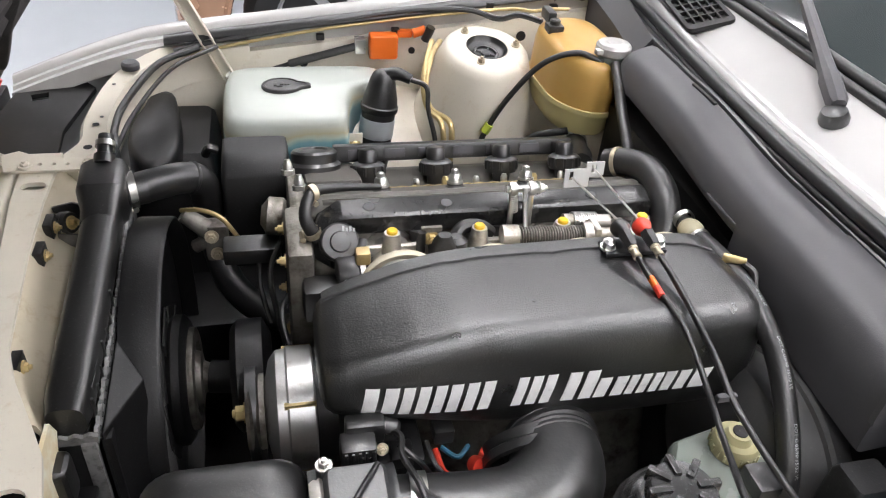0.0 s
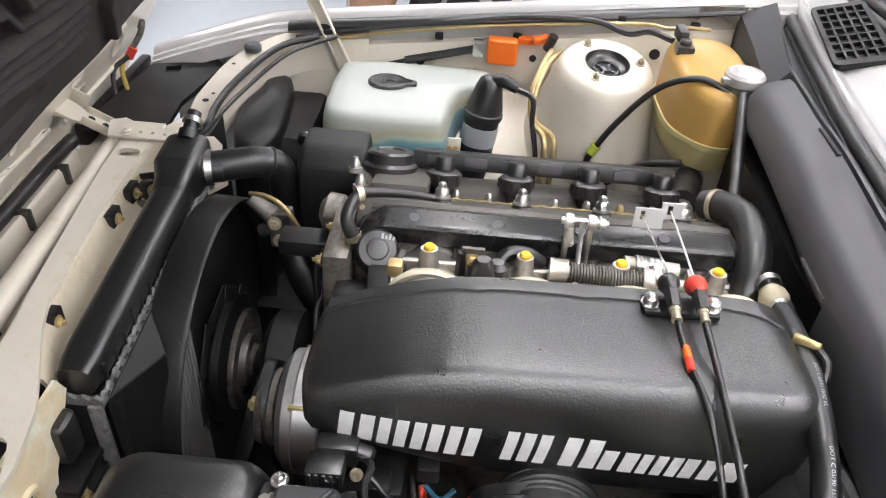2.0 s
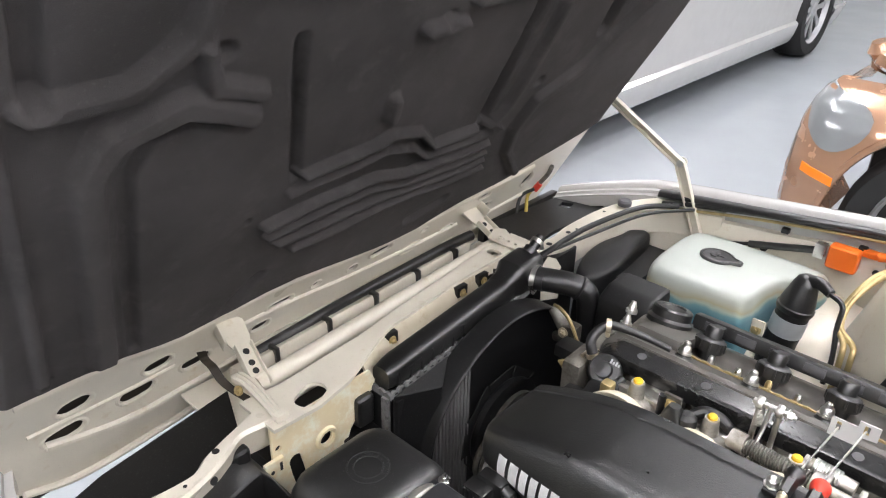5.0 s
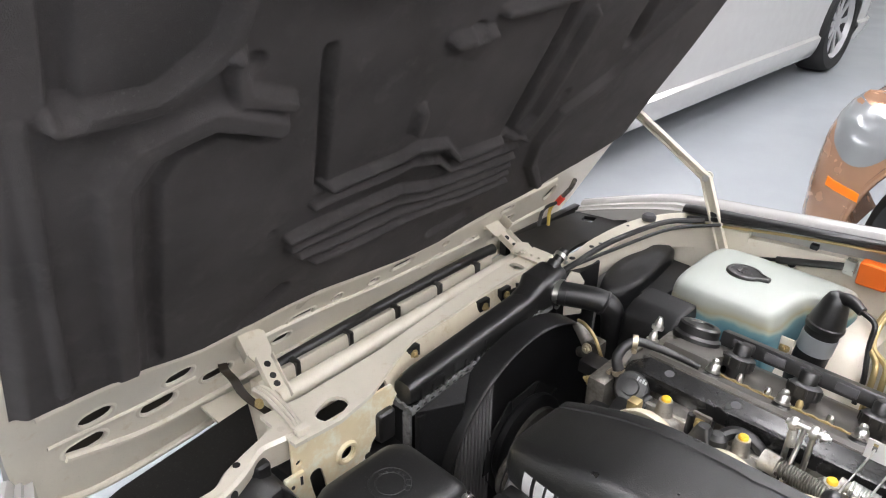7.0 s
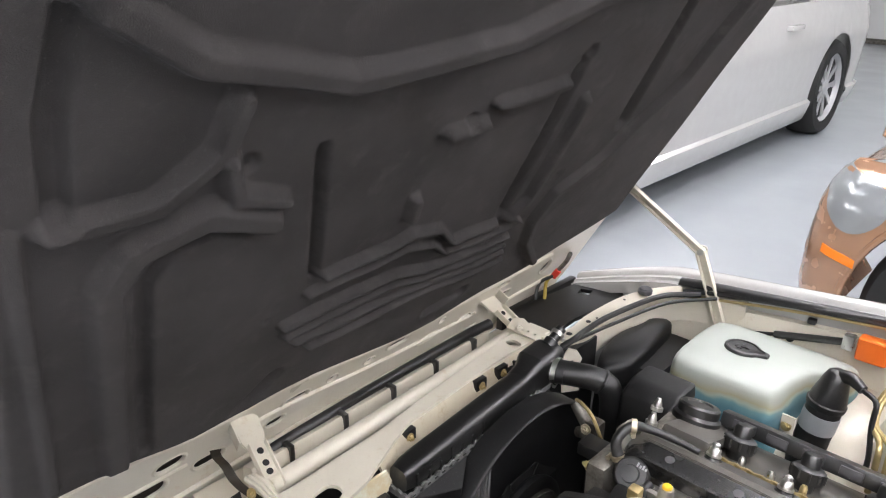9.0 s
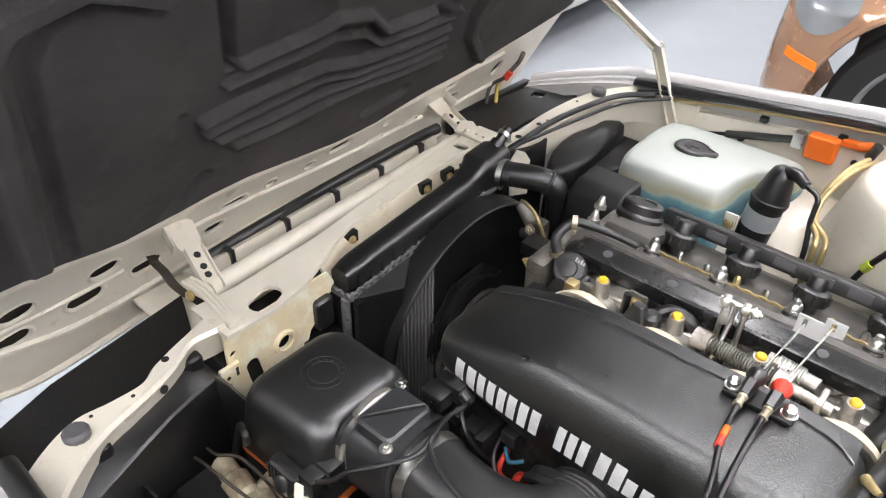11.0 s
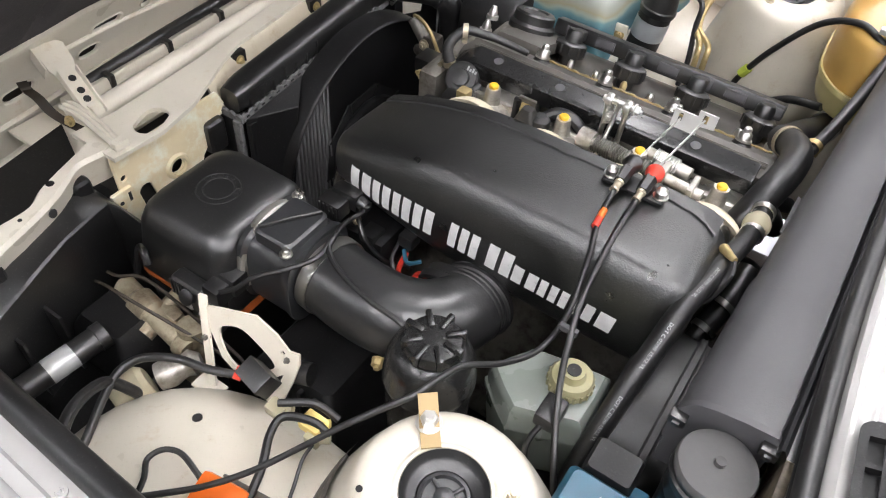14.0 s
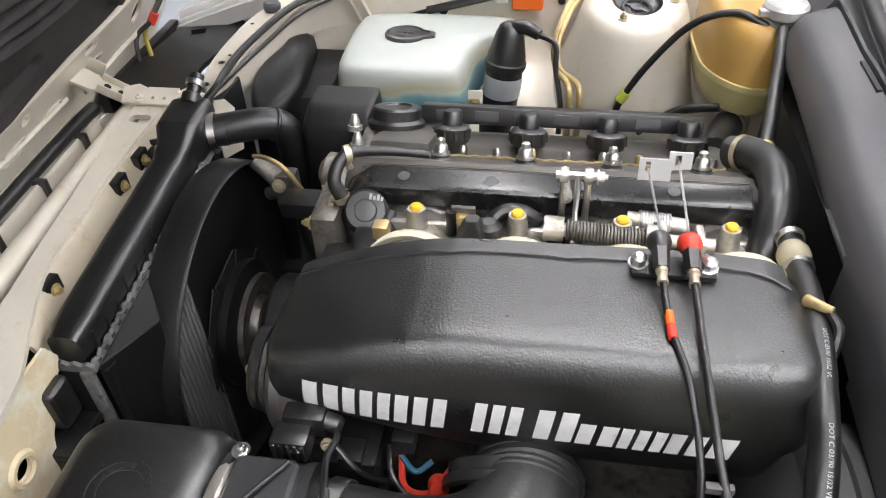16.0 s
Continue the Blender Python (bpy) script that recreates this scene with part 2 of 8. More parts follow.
def lathe(bm, profile, origin, axis=(0, 0, 1), seg=28, cap=True):
    """Turns a profile of (radius, height) about an axis."""
    a, s, u = frame_of(axis)
    o = Vector(origin)
    rings = [[o + a * h + (s * math.cos(k) + u * math.sin(k)) * max(r, 1e-5) for k in (2 * math.pi * i / seg for i in range(seg))] for r, h in profile]
    return ring_loft(bm, rings, True, cap)


def rod(bm, p, q, r, r2=None, seg=14):
    p, q = Vector(p), Vector(q)
    d = (q - p).length
    return lathe(bm, [(r, 0), (r if r2 is None else r2, d)], p, q - p, seg)


def spline(points, steps=6):
    pts = [Vector(p) for p in points]
    ext = [pts[0] * 2 - pts[1]] + pts + [pts[-1] * 2 - pts[-2]]
    out = []
    for a, b, c, d in zip(ext, ext[1:], ext[2:], ext[3:]):
        for k in range(steps):
            t = k / steps
            out.append(0.5 * (2 * b + (c - a) * t + (2 * a - 5 * b + 4 * c - d) * t * t + (3 * b - a - 3 * c + d) * t ** 3))
    return out + [pts[-1]]


def tube(bm, points, r, seg=10, steps=6, ribs=0.0):
    """A hose or cable through points; r may be a pair of end radii."""
    path = spline(points, steps)
    r0, r1 = r if isinstance(r, tuple) else (r, r)
    up = None
    rings = []
    for i, p in enumerate(path):
        d = (path[min(i + 1, len(path) - 1)] - path[max(i - 1, 0)]).normalized()
        if up is None:
            up = frame_of(d)[1]
        up = (up - d * up.dot(d)).normalized()
        w = d.cross(up)
        t = i / (len(path) - 1)
        rad = r0 + (r1 - r0) * t + (ribs if i % 2 else 0)
        rings.append([p + (up * math.cos(k) + w * math.sin(k)) * rad for k in (2 * math.pi * j / seg for j in range(seg))])
    return ring_loft(bm, rings)


def plate(bm, outline, holes, m, thick):
    """A flat sheet with holes: 2D outlines laid out by the pose m, with its thickness along m's z."""
    loops = [[Vector((*p, 0)) for p in loop] for loop in [outline, *holes]]
    flat = [p for loop in loops for p in loop]
    flat_bm = bmesh.new()
    tris = []
    for loop in loops:
        vs = [flat_bm.verts.new(p) for p in loop]
        for i in range(len(vs)):
            flat_bm.edges.new((vs[i - 1], vs[i]))
    flat_bm.verts.index_update()
    bmesh.ops.triangle_fill(flat_bm, use_beauty=True, edges=flat_bm.edges[:], normal=(0, 0, 1))
    tris = [[v.index for v in f.verts] for f in flat_bm.faces]
    flat_bm.free()

    def inside(p, loop):
        hit = False
        for a, b in zip(loop, loop[1:] + loop[:1]):
            if (a.y > p.y) != (b.y > p.y) and p.x < a.x + (p.y - a.y) / (b.y - a.y) * (b.x - a.x):
                hit = not hit
        return hit

    tris = [t for t in tris if not any(inside((flat[t[0]] + flat[t[1]] + flat[t[2]]) / 3, loop) for loop in loops[1:])]
    top = [bm.verts.new(m @ p) for p in flat]
    low = [bm.verts.new(m @ (p - Vector((0, 0, thick)))) for p in flat]
    for t in tris:
        if len(set(t)) == 3:
            bm.faces.new([top[i] for i in t])
            bm.faces.new([low[i] for i in reversed(t)])
    at = 0
    for loop in loops:
        n = len(loop)
        for i in range(n):
            j = (i + 1) % n
            bm.faces.new((top[at + i], top[at + j], low[at + j], low[at + i]))
        at += n
    return bm


def oval(cx, cy, w, h, turn=0.0, n=16):
    """An outline of a slot w long and h wide (a circle where they agree)."""
    r = h / 2
    pts = []
    for i in range(n):
        k = 2 * math.pi * i / n
        x = math.cos(k) * r + (w / 2 - r) * (1 if math.cos(k) > 1e-6 else -1 if math.cos(k) < -1e-6 else 0)
        y = math.sin(k) * r
        pts.append((cx + x * math.cos(turn) - y * math.sin(turn), cy + x * math.sin(turn) + y * math.cos(turn)))
    return pts


def axes(origin, x, y):
    """A pose with given x and y directions."""
    x, y = Vector(x).normalized(), Vector(y).normalized()
    z = x.cross(y).normalized()
    y = z.cross(x)
    m = Matrix((x, y, z)).transposed().to_4x4()
    m.translation = origin
    return m


def rounded(w, d, r, n=5, taper=0.0):
    """A rectangle with round corners, centred, as an outline."""
    r = min(r, w / 2 - 1e-4, d / 2 - 1e-4)
    pts = []
    for cx, cy, a0 in ((w / 2 - r, d / 2 - r, 0), (-w / 2 + r, d / 2 - r, 90), (-w / 2 + r, -d / 2 + r, 180), (w / 2 - r, -d / 2 + r, 270)):
        for i in range(n):
            k = radians(a0 + 90 * i / (n - 1))
            pts.append((cx + math.cos(k) * r, cy + math.sin(k) * r))
    return pts


def bolt(bm, at, axis=(0, 0, 1), r=0.006, h=0.006, washer=1.5):
    a = Vector(axis).normalized()
    at = Vector(at)
    lathe(bm, [(r * washer, 0), (r * washer, 0.0015)], at, a, 14)
    lathe(bm, [(r, 0.0015), (r, h), (r * 0.85, h + 0.001)], at, a, 6)
    lathe(bm, [(r * 0.55, h), (r * 0.5, h + 0.004)], at, a, 10)
    return bm


def clamp(bm, at, axis, r, w=0.009):
    a, s, u = frame_of(axis)
    at = Vector(at)
    lathe(bm, [(r, -w / 2), (r + 0.0015, -w / 2), (r + 0.0015, w / 2), (r, w / 2)], at, a, 24, cap=False)
    rod(bm, at + u * (r + 0.004) - s * 0.008, at + u * (r + 0.004) + s * 0.008, 0.0035, seg=8)
    return bm


# ---- the garage ----
def slab(name, lo, hi, material, label, category):
    return single(name, rbox(B(), lo, hi, 0), material, label, category, kind="structure")


slab("floor", (-9, -6, FLOOR_Z - 0.1), (8, 11.3, FLOOR_Z), EPOXY, "glossy light grey epoxy garage floor", "floor")
# Ceiling stays out of view; white was chosen to lift sheen on dark parts.
slab("ceiling", (-9, -6, 3.6), (8, 11.3, 3.7), DUSK, "unseen white garage ceiling, reflecting light onto the cars", "ceiling")
slab("wall_north", (-9, 11.3, FLOOR_Z - 0.1), (8, 11.5, 3.7), PLASTER, "white painted garage wall behind parked cars", "wall")
slab("wall_south", (-9, -6.2, FLOOR_Z - 0.1), (8, -6, 3.7), PLASTER, "white painted garage wall", "wall")
slab("wall_west", (-9.2, -6.2, FLOOR_Z - 0.1), (-9, 11.5, 3.7), PLASTER, "white painted garage wall", "wall")
slab("wall_east", (8, -6.2, FLOOR_Z - 0.1), (8.2, 11.5, 3.7), PLASTER, "white painted garage wall", "wall")
slab("baseboard", (-9, 11.27, FLOOR_Z), (8, 11.3, FLOOR_Z + 0.07), DULL, "thin dark baseboard along the white wall", "baseboard")

# Fixtures out of view, several added to brighten the bay, plenum and hood.
light = thing("unseen_ceiling_light", (0, 0, 3.55), "unseen long white ceiling light, placed to brighten the cars", "light", "ceiling lights")
part("housing", rbox(B(), (-0.16, -0.85, 3.53), (0.16, 0.85, 3.6), 0.01), PLASTER, light)
part("diffuser", rbox(B(), (-0.14, -0.82, 3.515), (0.14, 0.82, 3.53), 0), lamp_mat, light)
LIGHTS = [(-4.0, 4.0), (-2.0, 0.2), (-1.0, 2.2), (0.3, 0.9), (0.3, 4.2), (2.4, -0.6), (2.4, 3.0), (4.0, 1.6), (-1.0, 7.5), (2.5, 7.0), (-0.6, -2.6), (3.9, -1.1), (6.0, 0.4), (3.2, -3.0), (5.2, 3.6), (0.6, -4.6), (1.0, -1.9), (-3.4, -3.4)]
light.location = (LIGHTS[0][0], LIGHTS[0][1], 3.55)
for lx, ly in LIGHTS[1:]:
    copy_thing(light, Matrix.Translation((lx, ly, 3.55)))

# ---- the white car: body ----
car = thing("car_body", (0.1, 0, FLOOR_Z), "white painted car body with a cream engine bay", "car body")


def rise(x):
    """Height of the wing's upper edge along the car."""
    return 0.812 + 0.118 * x - 0.10 * max(0, -0.25 - x) ** 1.3


def splay(x, side):
    """How much further out the left wing's edge runs."""
    return 0.0 if side > 0 else max(0.0, 0.010 + 0.05 * (x + 0.185))


def fender(side):
    bm = B()
    rings = []
    for i in range(30):
        x = -0.53 + 1.5 * (i / 29) ** 1.0
        z, inn = rise(x), 0.612 + splay(x, side)
        k = max(0, min(1, (-0.33 - x) / 0.2))
        inn -= 0.03 * k * k
        prof = [(0.0, -0.035), (0.0, -0.008), (0.016, -0.008), (0.019, -0.002), (0.030, -0.001), (0.033, 0.006), (0.040, 0.011), (0.052, 0.012), (0.075, 0.004), (0.098, -0.02), (0.118, -0.06),
                (0.13, -0.14), (0.135, -0.30), (0.135, -0.45)]
        rings.append([V(x, side * (inn + dy * (1 - 0.35 * k)), z + dz - 0.02 * k) for dy, dz in prof])
    ring_loft(bm, rings, closed=False)
    part("fender", bm, WHITE, car, "glossy white front fender")
    # rubber seal on the wing's inner flange
    bm = B()
    rings = []
    for i in range(24):
        x = -0.285 + 0.74 * i / 23
        c = V(x, side * (0.602 + splay(x, side)), rise(x) + 0.004)
        rings.append([c + V(0, side * dy, dz) for dy, dz in ((-0.011, -0.004 if side > 0 else -0.020), (-0.013, -0.001), (-0.011, 0.005), (-0.006, 0.009), (0.001, 0.010), (0.007, 0.007), (0.011, 0.0), (0.010, -0.012))])
    ring_loft(bm, rings)
    part("rubber_seal", bm, RUBBER, car, "black rubber hood seal along the fender")
    # inner wing: rail, wall and wheelhouse
    bm = B()
    rings = []
    for i in range(16):
        x = (-0.30 if side > 0 else 0.32) + (0.80 if side > 0 else 0.18) * i / 15
        z = rise(x)
        prof = [(0.612 + splay(x, side), -0.03), ((0.600 if side > 0 else 0.585) + splay(x, side), -0.032), *(((0.596, -0.045), (0.592, -0.10), (0.585, -0.14), (0.57, -0.30), (0.55, -0.5)) if side > 0 else ((0.575, -0.045), (0.570, -0.10), (0.56, -0.14), (0.55, -0.30), (0.54, -0.5)))]
        rings.append([V(x, side * y, z + dz) for y, dz in prof])
    ring_loft(bm, rings, closed=False)
    part("inner_wing", bm, CREAM, car, "cream painted inner wing panel")
    bm = B()
    # wheelhouse dome in front of the strut tower
    rings = []
    for i in range(15):
        k = radians(90 * i / 14)
        c, s = math.cos(k), math.sin(k)
        rings.append([V(0.06 + 0.20 * c * math.cos(a) - (0.03 * c if math.cos(a) < 0 else 0), side * (0.60 - 0.20 * c * abs(math.sin(a)) ** 0.8), 0.46 + 0.245 * s ** 0.55 - 0.012 * (1 - s))
                      for a in (math.pi * j / 18 for j in range(19))])
    ring_loft(bm, rings, closed=False)
    part("wheelhouse", bm, CREAM, car, "rounded cream wheelhouse panel")
    # strut tower
    cx, cy = (0.236, 0.488) if side > 0 else (0.249, -0.479)
    bm = B()
    lean = V(0.04, -0.20, 1).normalized() if side > 0 else V(0, 0, 1)
    crown = V(cx, cy, 0.810)
    lathe(bm, [(0.0335, -0.020), (0.0338, -0.002), (0.0355, 0.0025), (0.038, 0.0030), (0.041, 0.0010), (0.050, 0.0030), (0.060, 0.002), (0.066, 0.0), (0.072, -0.006), (0.0765, -0.017),
               *(((0.084, -0.045), (0.095, -0.09), (0.120, -0.19), (0.140, -0.31)) if side > 0 else ((0.090, -0.045), (0.108, -0.09), (0.135, -0.19), (0.150, -0.31)))], crown, lean, 44, cap=False)
    tower = part("strut_tower", bm, CREAM, car, "domed cream strut tower")
    bm = B()
    rbox(bm, (cx - 0.075, side * 0.50 if side > 0 else -0.60, 0.5), (cx + 0.075, side * 0.60 if side > 0 else -0.50, 0.785 if side > 0 else 0.69), 0.03, seg=4)
    part("tower_brace", bm, CREAM, car)
    if side < 0:
        for a, r in ((214, 0.064),):
            k = radians(a)
            part("tower_hole", lathe(B(), [(0.0028, 0.0), (0.0028, 0.0006)], (cx + r * math.cos(k), cy + r * math.sin(k), 0.8116), seg=12), CORE, car)
        part("wheelhouse_hole", lathe(B(), [(0.005, 0.0), (0.005, 0.0008)], (-0.007, -0.51, 0.6985), (-0.1, 0.15, 1), 14), CORE, car)
    # strut mount
    bm = B()
    lathe(bm, [(0.0, 0.796), (0.021, 0.797), (0.022, 0.8005), (0.0235, 0.8015), (0.028, 0.8030), (0.031, 0.8055), (0.033, 0.8100), (0.0345, 0.8125)], crown - lean * 0.81, lean, 40, cap=False)
    mount = part("strut_mount", bm, BLACK, car, "black rubber strut mount")
    sd, ud = frame_of(lean)[1:]
    bm = B()
    lathe(bm, [(0.0205, 0.0), (0.0205, 0.0035), (0.0175, 0.0042), (0.0165, 0.0005), (0.0, 0.0005)], crown - lean * 0.0120, lean, 36)
    lathe(bm, [(0.0085, 0.0), (0.0080, 0.0040), (0.0065, 0.0050), (0.001, 0.0050)], crown - lean * 0.0118, lean, 20)
    for k in range(4):
        g = radians(90 * k + 62)
        d = sd * math.cos(g) + ud * math.sin(g)
        c = crown - lean * 0.0100
        rod(bm, c + d * 0.006, c + d * 0.018, 0.0017, seg=8)
    part("strut_hub", bm, SATIN, mount, "dark metal hub with four spokes")
    for a in ((-62, 168) if side < 0 else (35, 155, 275)):
        bm = B()
        k = radians(a)
        bolt(bm, crown + sd * (0.051 * math.cos(k)) + ud * (0.051 * math.sin(k)) + lean * 0.003, lean, r=0.0050, h=0.007, washer=1.45)
        part("tower_nut", bm, ZINC, car, "dull zinc plated nut")


fender(1)
fender(-1)


def beam(points, w, h, material, name, label=""):
    """A pressed rail along points, w wide and h high, under the points."""
    bm = B()
    rings = []
    path = spline(points, 5)
    for i, p in enumerate(path):
        d = path[min(i + 1, len(path) - 1)] - path[max(i - 1, 0)]
        s = V(-d.y, d.x, 0).normalized()
        rings.append([p + s * a + V(0, 0, b) for a, b in ((-w / 2, -h), (-w / 2, -0.008), (-w / 2 + 0.006, 0), (w / 2 - 0.006, 0), (w / 2, -0.008), (w / 2, -h))])
    ring_loft(bm, rings)
    return part(name, bm, material, car, label)


# headlamp side rails
bm = B()
rings = []
for o, c in zip(spline([(-0.392, -0.300, 0.7340), (-0.376, -0.335, 0.7352), (-0.362, -0.372, 0.738), (-0.354, -0.395, 0.739), (-0.343, -0.424, 0.740), (-0.327, -0.450, 0.741), (-0.327, -0.490, 0.742), (-0.331, -0.525, 0.743), (-0.315, -0.562, 0.748), (-0.275, -0.607, 0.758), (-0.215, -0.640, 0.770)], 5),
                spline([(-0.339, -0.300, 0.7340), (-0.339, -0.335, 0.7352), (-0.340, -0.369, 0.738), (-0.326, -0.396, 0.739), (-0.315, -0.415, 0.740), (-0.305, -0.440, 0.741), (-0.295, -0.474, 0.742), (-0.286, -0.505, 0.743), (-0.267, -0.538, 0.748), (-0.228, -0.579, 0.760), (-0.180, -0.612, 0.772)], 5)):
    d = (c - o).normalized()
    rings.append([o + V(0, 0, -0.05), o + V(0, 0, -0.006), o + d * 0.005, c - d * 0.005 + V(0, 0, 0.001), c - d * 0.001 + V(0, 0, -0.004), c - d * 0.006 + V(0, 0, -0.018), c - d * 0.014 + V(0, 0, -0.05)])
ring_loft(bm, rings)
part("headlamp_rail", bm, CREAM, car, "cream headlamp rail with bolt holes", angle=45)
beam([(-0.40, 0.30, 0.728), (-0.372, 0.365, 0.728), (-0.372, 0.43, 0.735), (-0.345, 0.54, 0.750), (-0.27, 0.607, 0.768), (-0.15, 0.618, 0.782)], 0.044, 0.06, CREAM, "headlamp_rail", "cream headlamp rail with bolt holes")
for p in ((-0.300, -0.536, 0.7455), (-0.336, 0.553, 0.755)):
    bm = B()
    lathe(bm, [(0.014, 0), (0.0145, 0.008), (0.011, 0.012)], p, seg=12)
    part("rail_plug", bm, GREY, car, "grey plastic plug")
part("rail_hole", lathe(B(), [(0.0055, 0.0), (0.0055, 0.0008)], (-0.3095, -0.432, 0.7275), (0.95, 0.2, 0.2), 14), CORE, car)
for p, r in (((-0.337, -0.410, 0.7412), 0.0048), ((-0.312, -0.466, 0.7422), 0.0025), ((-0.318, -0.512, 0.7434), 0.0022), ((-0.358, 0.512, 0.7468), 0.003), ((-0.372, 0.405, 0.7328), 0.005), ((-0.366, 0.425, 0.7350), 0.0028), ((-0.375, 0.345, 0.7285), 0.006)):
    part("rail_hole", lathe(B(), [(r, 0.0), (r, 0.0006)], p, seg=14), CORE, car)

# radiator support: top panel, rear face, tray
bm = B()
top = [(-0.322, -0.335), (-0.318, -0.262), (-0.330, -0.20), (-0.345, -0.165), (-0.372, -0.105), (-0.386, -0.06), (-0.400, 0.10), (-0.404, 0.20), (-0.402, 0.32), (-0.448, 0.32),
       (-0.442, 0.20), (-0.430, 0.10), (-0.416, -0.02), (-0.402, -0.12), (-0.398, -0.20), (-0.394, -0.27), (-0.400, -0.335)]
plate(bm, [(x, y) for x, y in top], [oval(-0.345, -0.258, 0.054, 0.034, 1.9), oval(-0.422, 0.235, 0.03, 0.02), oval(-0.419, 0.29, 0.022, 0.016)], Matrix.Translation((0, 0, 0.735)), 0.006)
part("radiator_support", bm, CREAM, car, "cream pressed radiator support panel")
bm = B()
rings = []
for i in range(25):
    y = -0.16 + 0.47 * i / 24
    edge_x = next(a[0] + (b[0] - a[0]) * (y - a[1]) / (b[1] - a[1]) for a, b in zip(top[:8] + top[8:9], top[1:9]) if a[1] <= y <= b[1])
    tank_x = -0.338 - 0.016 * (y + 0.172) / 0.42
    rings.append([V(edge_x - 0.004, y, 0.7305), V(edge_x + 0.003, y, 0.727), V(edge_x + 0.006, y, 0.716), V(edge_x * 0.45 + tank_x * 0.55, y, 0.697), V(tank_x, y, 0.688), V(tank_x, y, 0.685), V(edge_x * 0.5 + tank_x * 0.5, y, 0.693), V(edge_x + 0.003, y, 0.714), V(edge_x - 0.004, y, 0.727)])
ring_loft(bm, rings)
part("support_flange", bm, mat("aged_cream_paint", (0.56, 0.50, 0.38), 0.34, var=0.07, coat=0.3, dirt=(0.42, 0.34, 0.22), dirt_at=0.66, bump=0.03), car, "slightly yellowed cream rear flange", angle=60)
bm = B()
face = [(-0.335, 0.728), (-0.160, 0.728), (-0.150, 0.706), (-0.172, 0.676), (-0.200, 0.645), (-0.214, 0.61), (-0.225, 0.55), (-0.29, 0.55), (-0.335, 0.60)]
plate(bm, face, [oval(-0.246, 0.657, 0.022, 0.022, n=20), oval(-0.296, 0.632, 0.062, 0.022, 1.75), oval(-0.322, 0.665, 0.008, 0.008), oval(-0.325, 0.69, 0.010, 0.010)],
      axes((-0.333, 0, 0), (0, 1, 0), (0, 0, 1)), 0.004)
lathe(bm, [(0.0125, -0.001), (0.013, 0.003), (0.017, 0.003), (0.0195, -0.001)], (-0.332, -0.246, 0.657), (1, 0, 0), 24, cap=False)
part("support_face", bm, CREAM_SAND, car, "yellowed cream panel with holes and slots")
bm = B()
rbox(bm, (-0.3325, -0.352, 0.652), (-0.3255, -0.322, 0.680), 0.002)
tabp = part("support_tab", bm, CREAM_SAND, car, "small raised cream tab with a slot")
part("tab_slot", rbox(B(), (-0.3256, -0.330, 0.660), (-0.3250, -0.326, 0.674), 0), CORE, tabp)
part("tab_hole", lathe(B(), [(0.003, 0), (0.003, 0.0007)], (-0.3256, -0.342, 0.664), (1, 0, 0), 12), CORE, tabp)
bm = B()
plate(bm, [(-0.56, -0.34), (-0.43, -0.34), (-0.44, 0.40), (-0.56, 0.42)], [], Matrix.Translation((0, 0, 0.662)), 0.005)
part("front_tray", bm, CREAM, car, "cream tray in front of the radiator")
bm = B()
rings = []
for i in range(12):
    y = -0.27 + 0.56 * i / 11
    x = -0.502 - 0.022 * i / 11
    rings.append([V(x, y, 0.66), V(x - 0.002, y, 0.692), V(x - 0.006, y, 0.697), V(x - 0.028, y, 0.690), V(x - 0.03, y, 0.66)])
ring_loft(bm, rings)
part("front_lip", bm, CREAM, car, "raised cream lip with black clips")
bm = B()
tube(bm, [(-0.530, -0.235, 0.690), (-0.530, -0.20, 0.694), (-0.534, -0.05, 0.700), (-0.538, 0.10, 0.702), (-0.542, 0.25, 0.702), (-0.542, 0.31, 0.70)], (0.008, 0.011), 10, 8)
part("front_seal", bm, RUBBER, car, "black rubber seal in front of the lip")
for p, r in (((-0.47, -0.05, 0.6625), 0.006), ((-0.475, 0.12, 0.6625), 0.006), ((-0.46, -0.20, 0.6625), 0.007)):
    part("tray_hole", lathe(B(), [(r, 0.0), (r, 0.0006)], p, seg=14), CORE, car)
# Black panels added to keep floor and wheel from showing in dark gaps.
bm = B()
rbox(bm, (-0.372, 0.262, 0.25), (-0.345, 0.40, 0.715), 0.004)
part("side_filler", bm, MATT, car, "black filler panel beside the radiator")
bm = B()
rbox(bm, (-0.36, 0.25, 0.25), (-0.10, 0.57, 0.46), 0.01)
part("lower_filler", bm, MATT, car)
bm = B()
rbox(bm, (-0.33, -0.60, 0.25), (-0.112, -0.395, 0.545), 0.012)
part("lower_filler", bm, MATT, car)
for x in (-0.14, 0.02, 0.16):
    bm = B()
    y = -(0.612 + splay(x, -1) + 0.0105)
    bolt(bm, (x, y, rise(x) - 0.0075), (0, -0.1, 1), r=0.004, h=0.0015, washer=1.5)
    part("wing_bolt", bm, WHITE, car)
for i in range(5):
    y = -0.20 + 0.11 * i
    bm = B()
    rbox(bm, (-0.522 - 0.018 * i / 5, y - 0.004, 0.672), (-0.502 - 0.018 * i / 5, y + 0.004, 0.702), 0.001)
    part("clip", bm, BLACK, car)
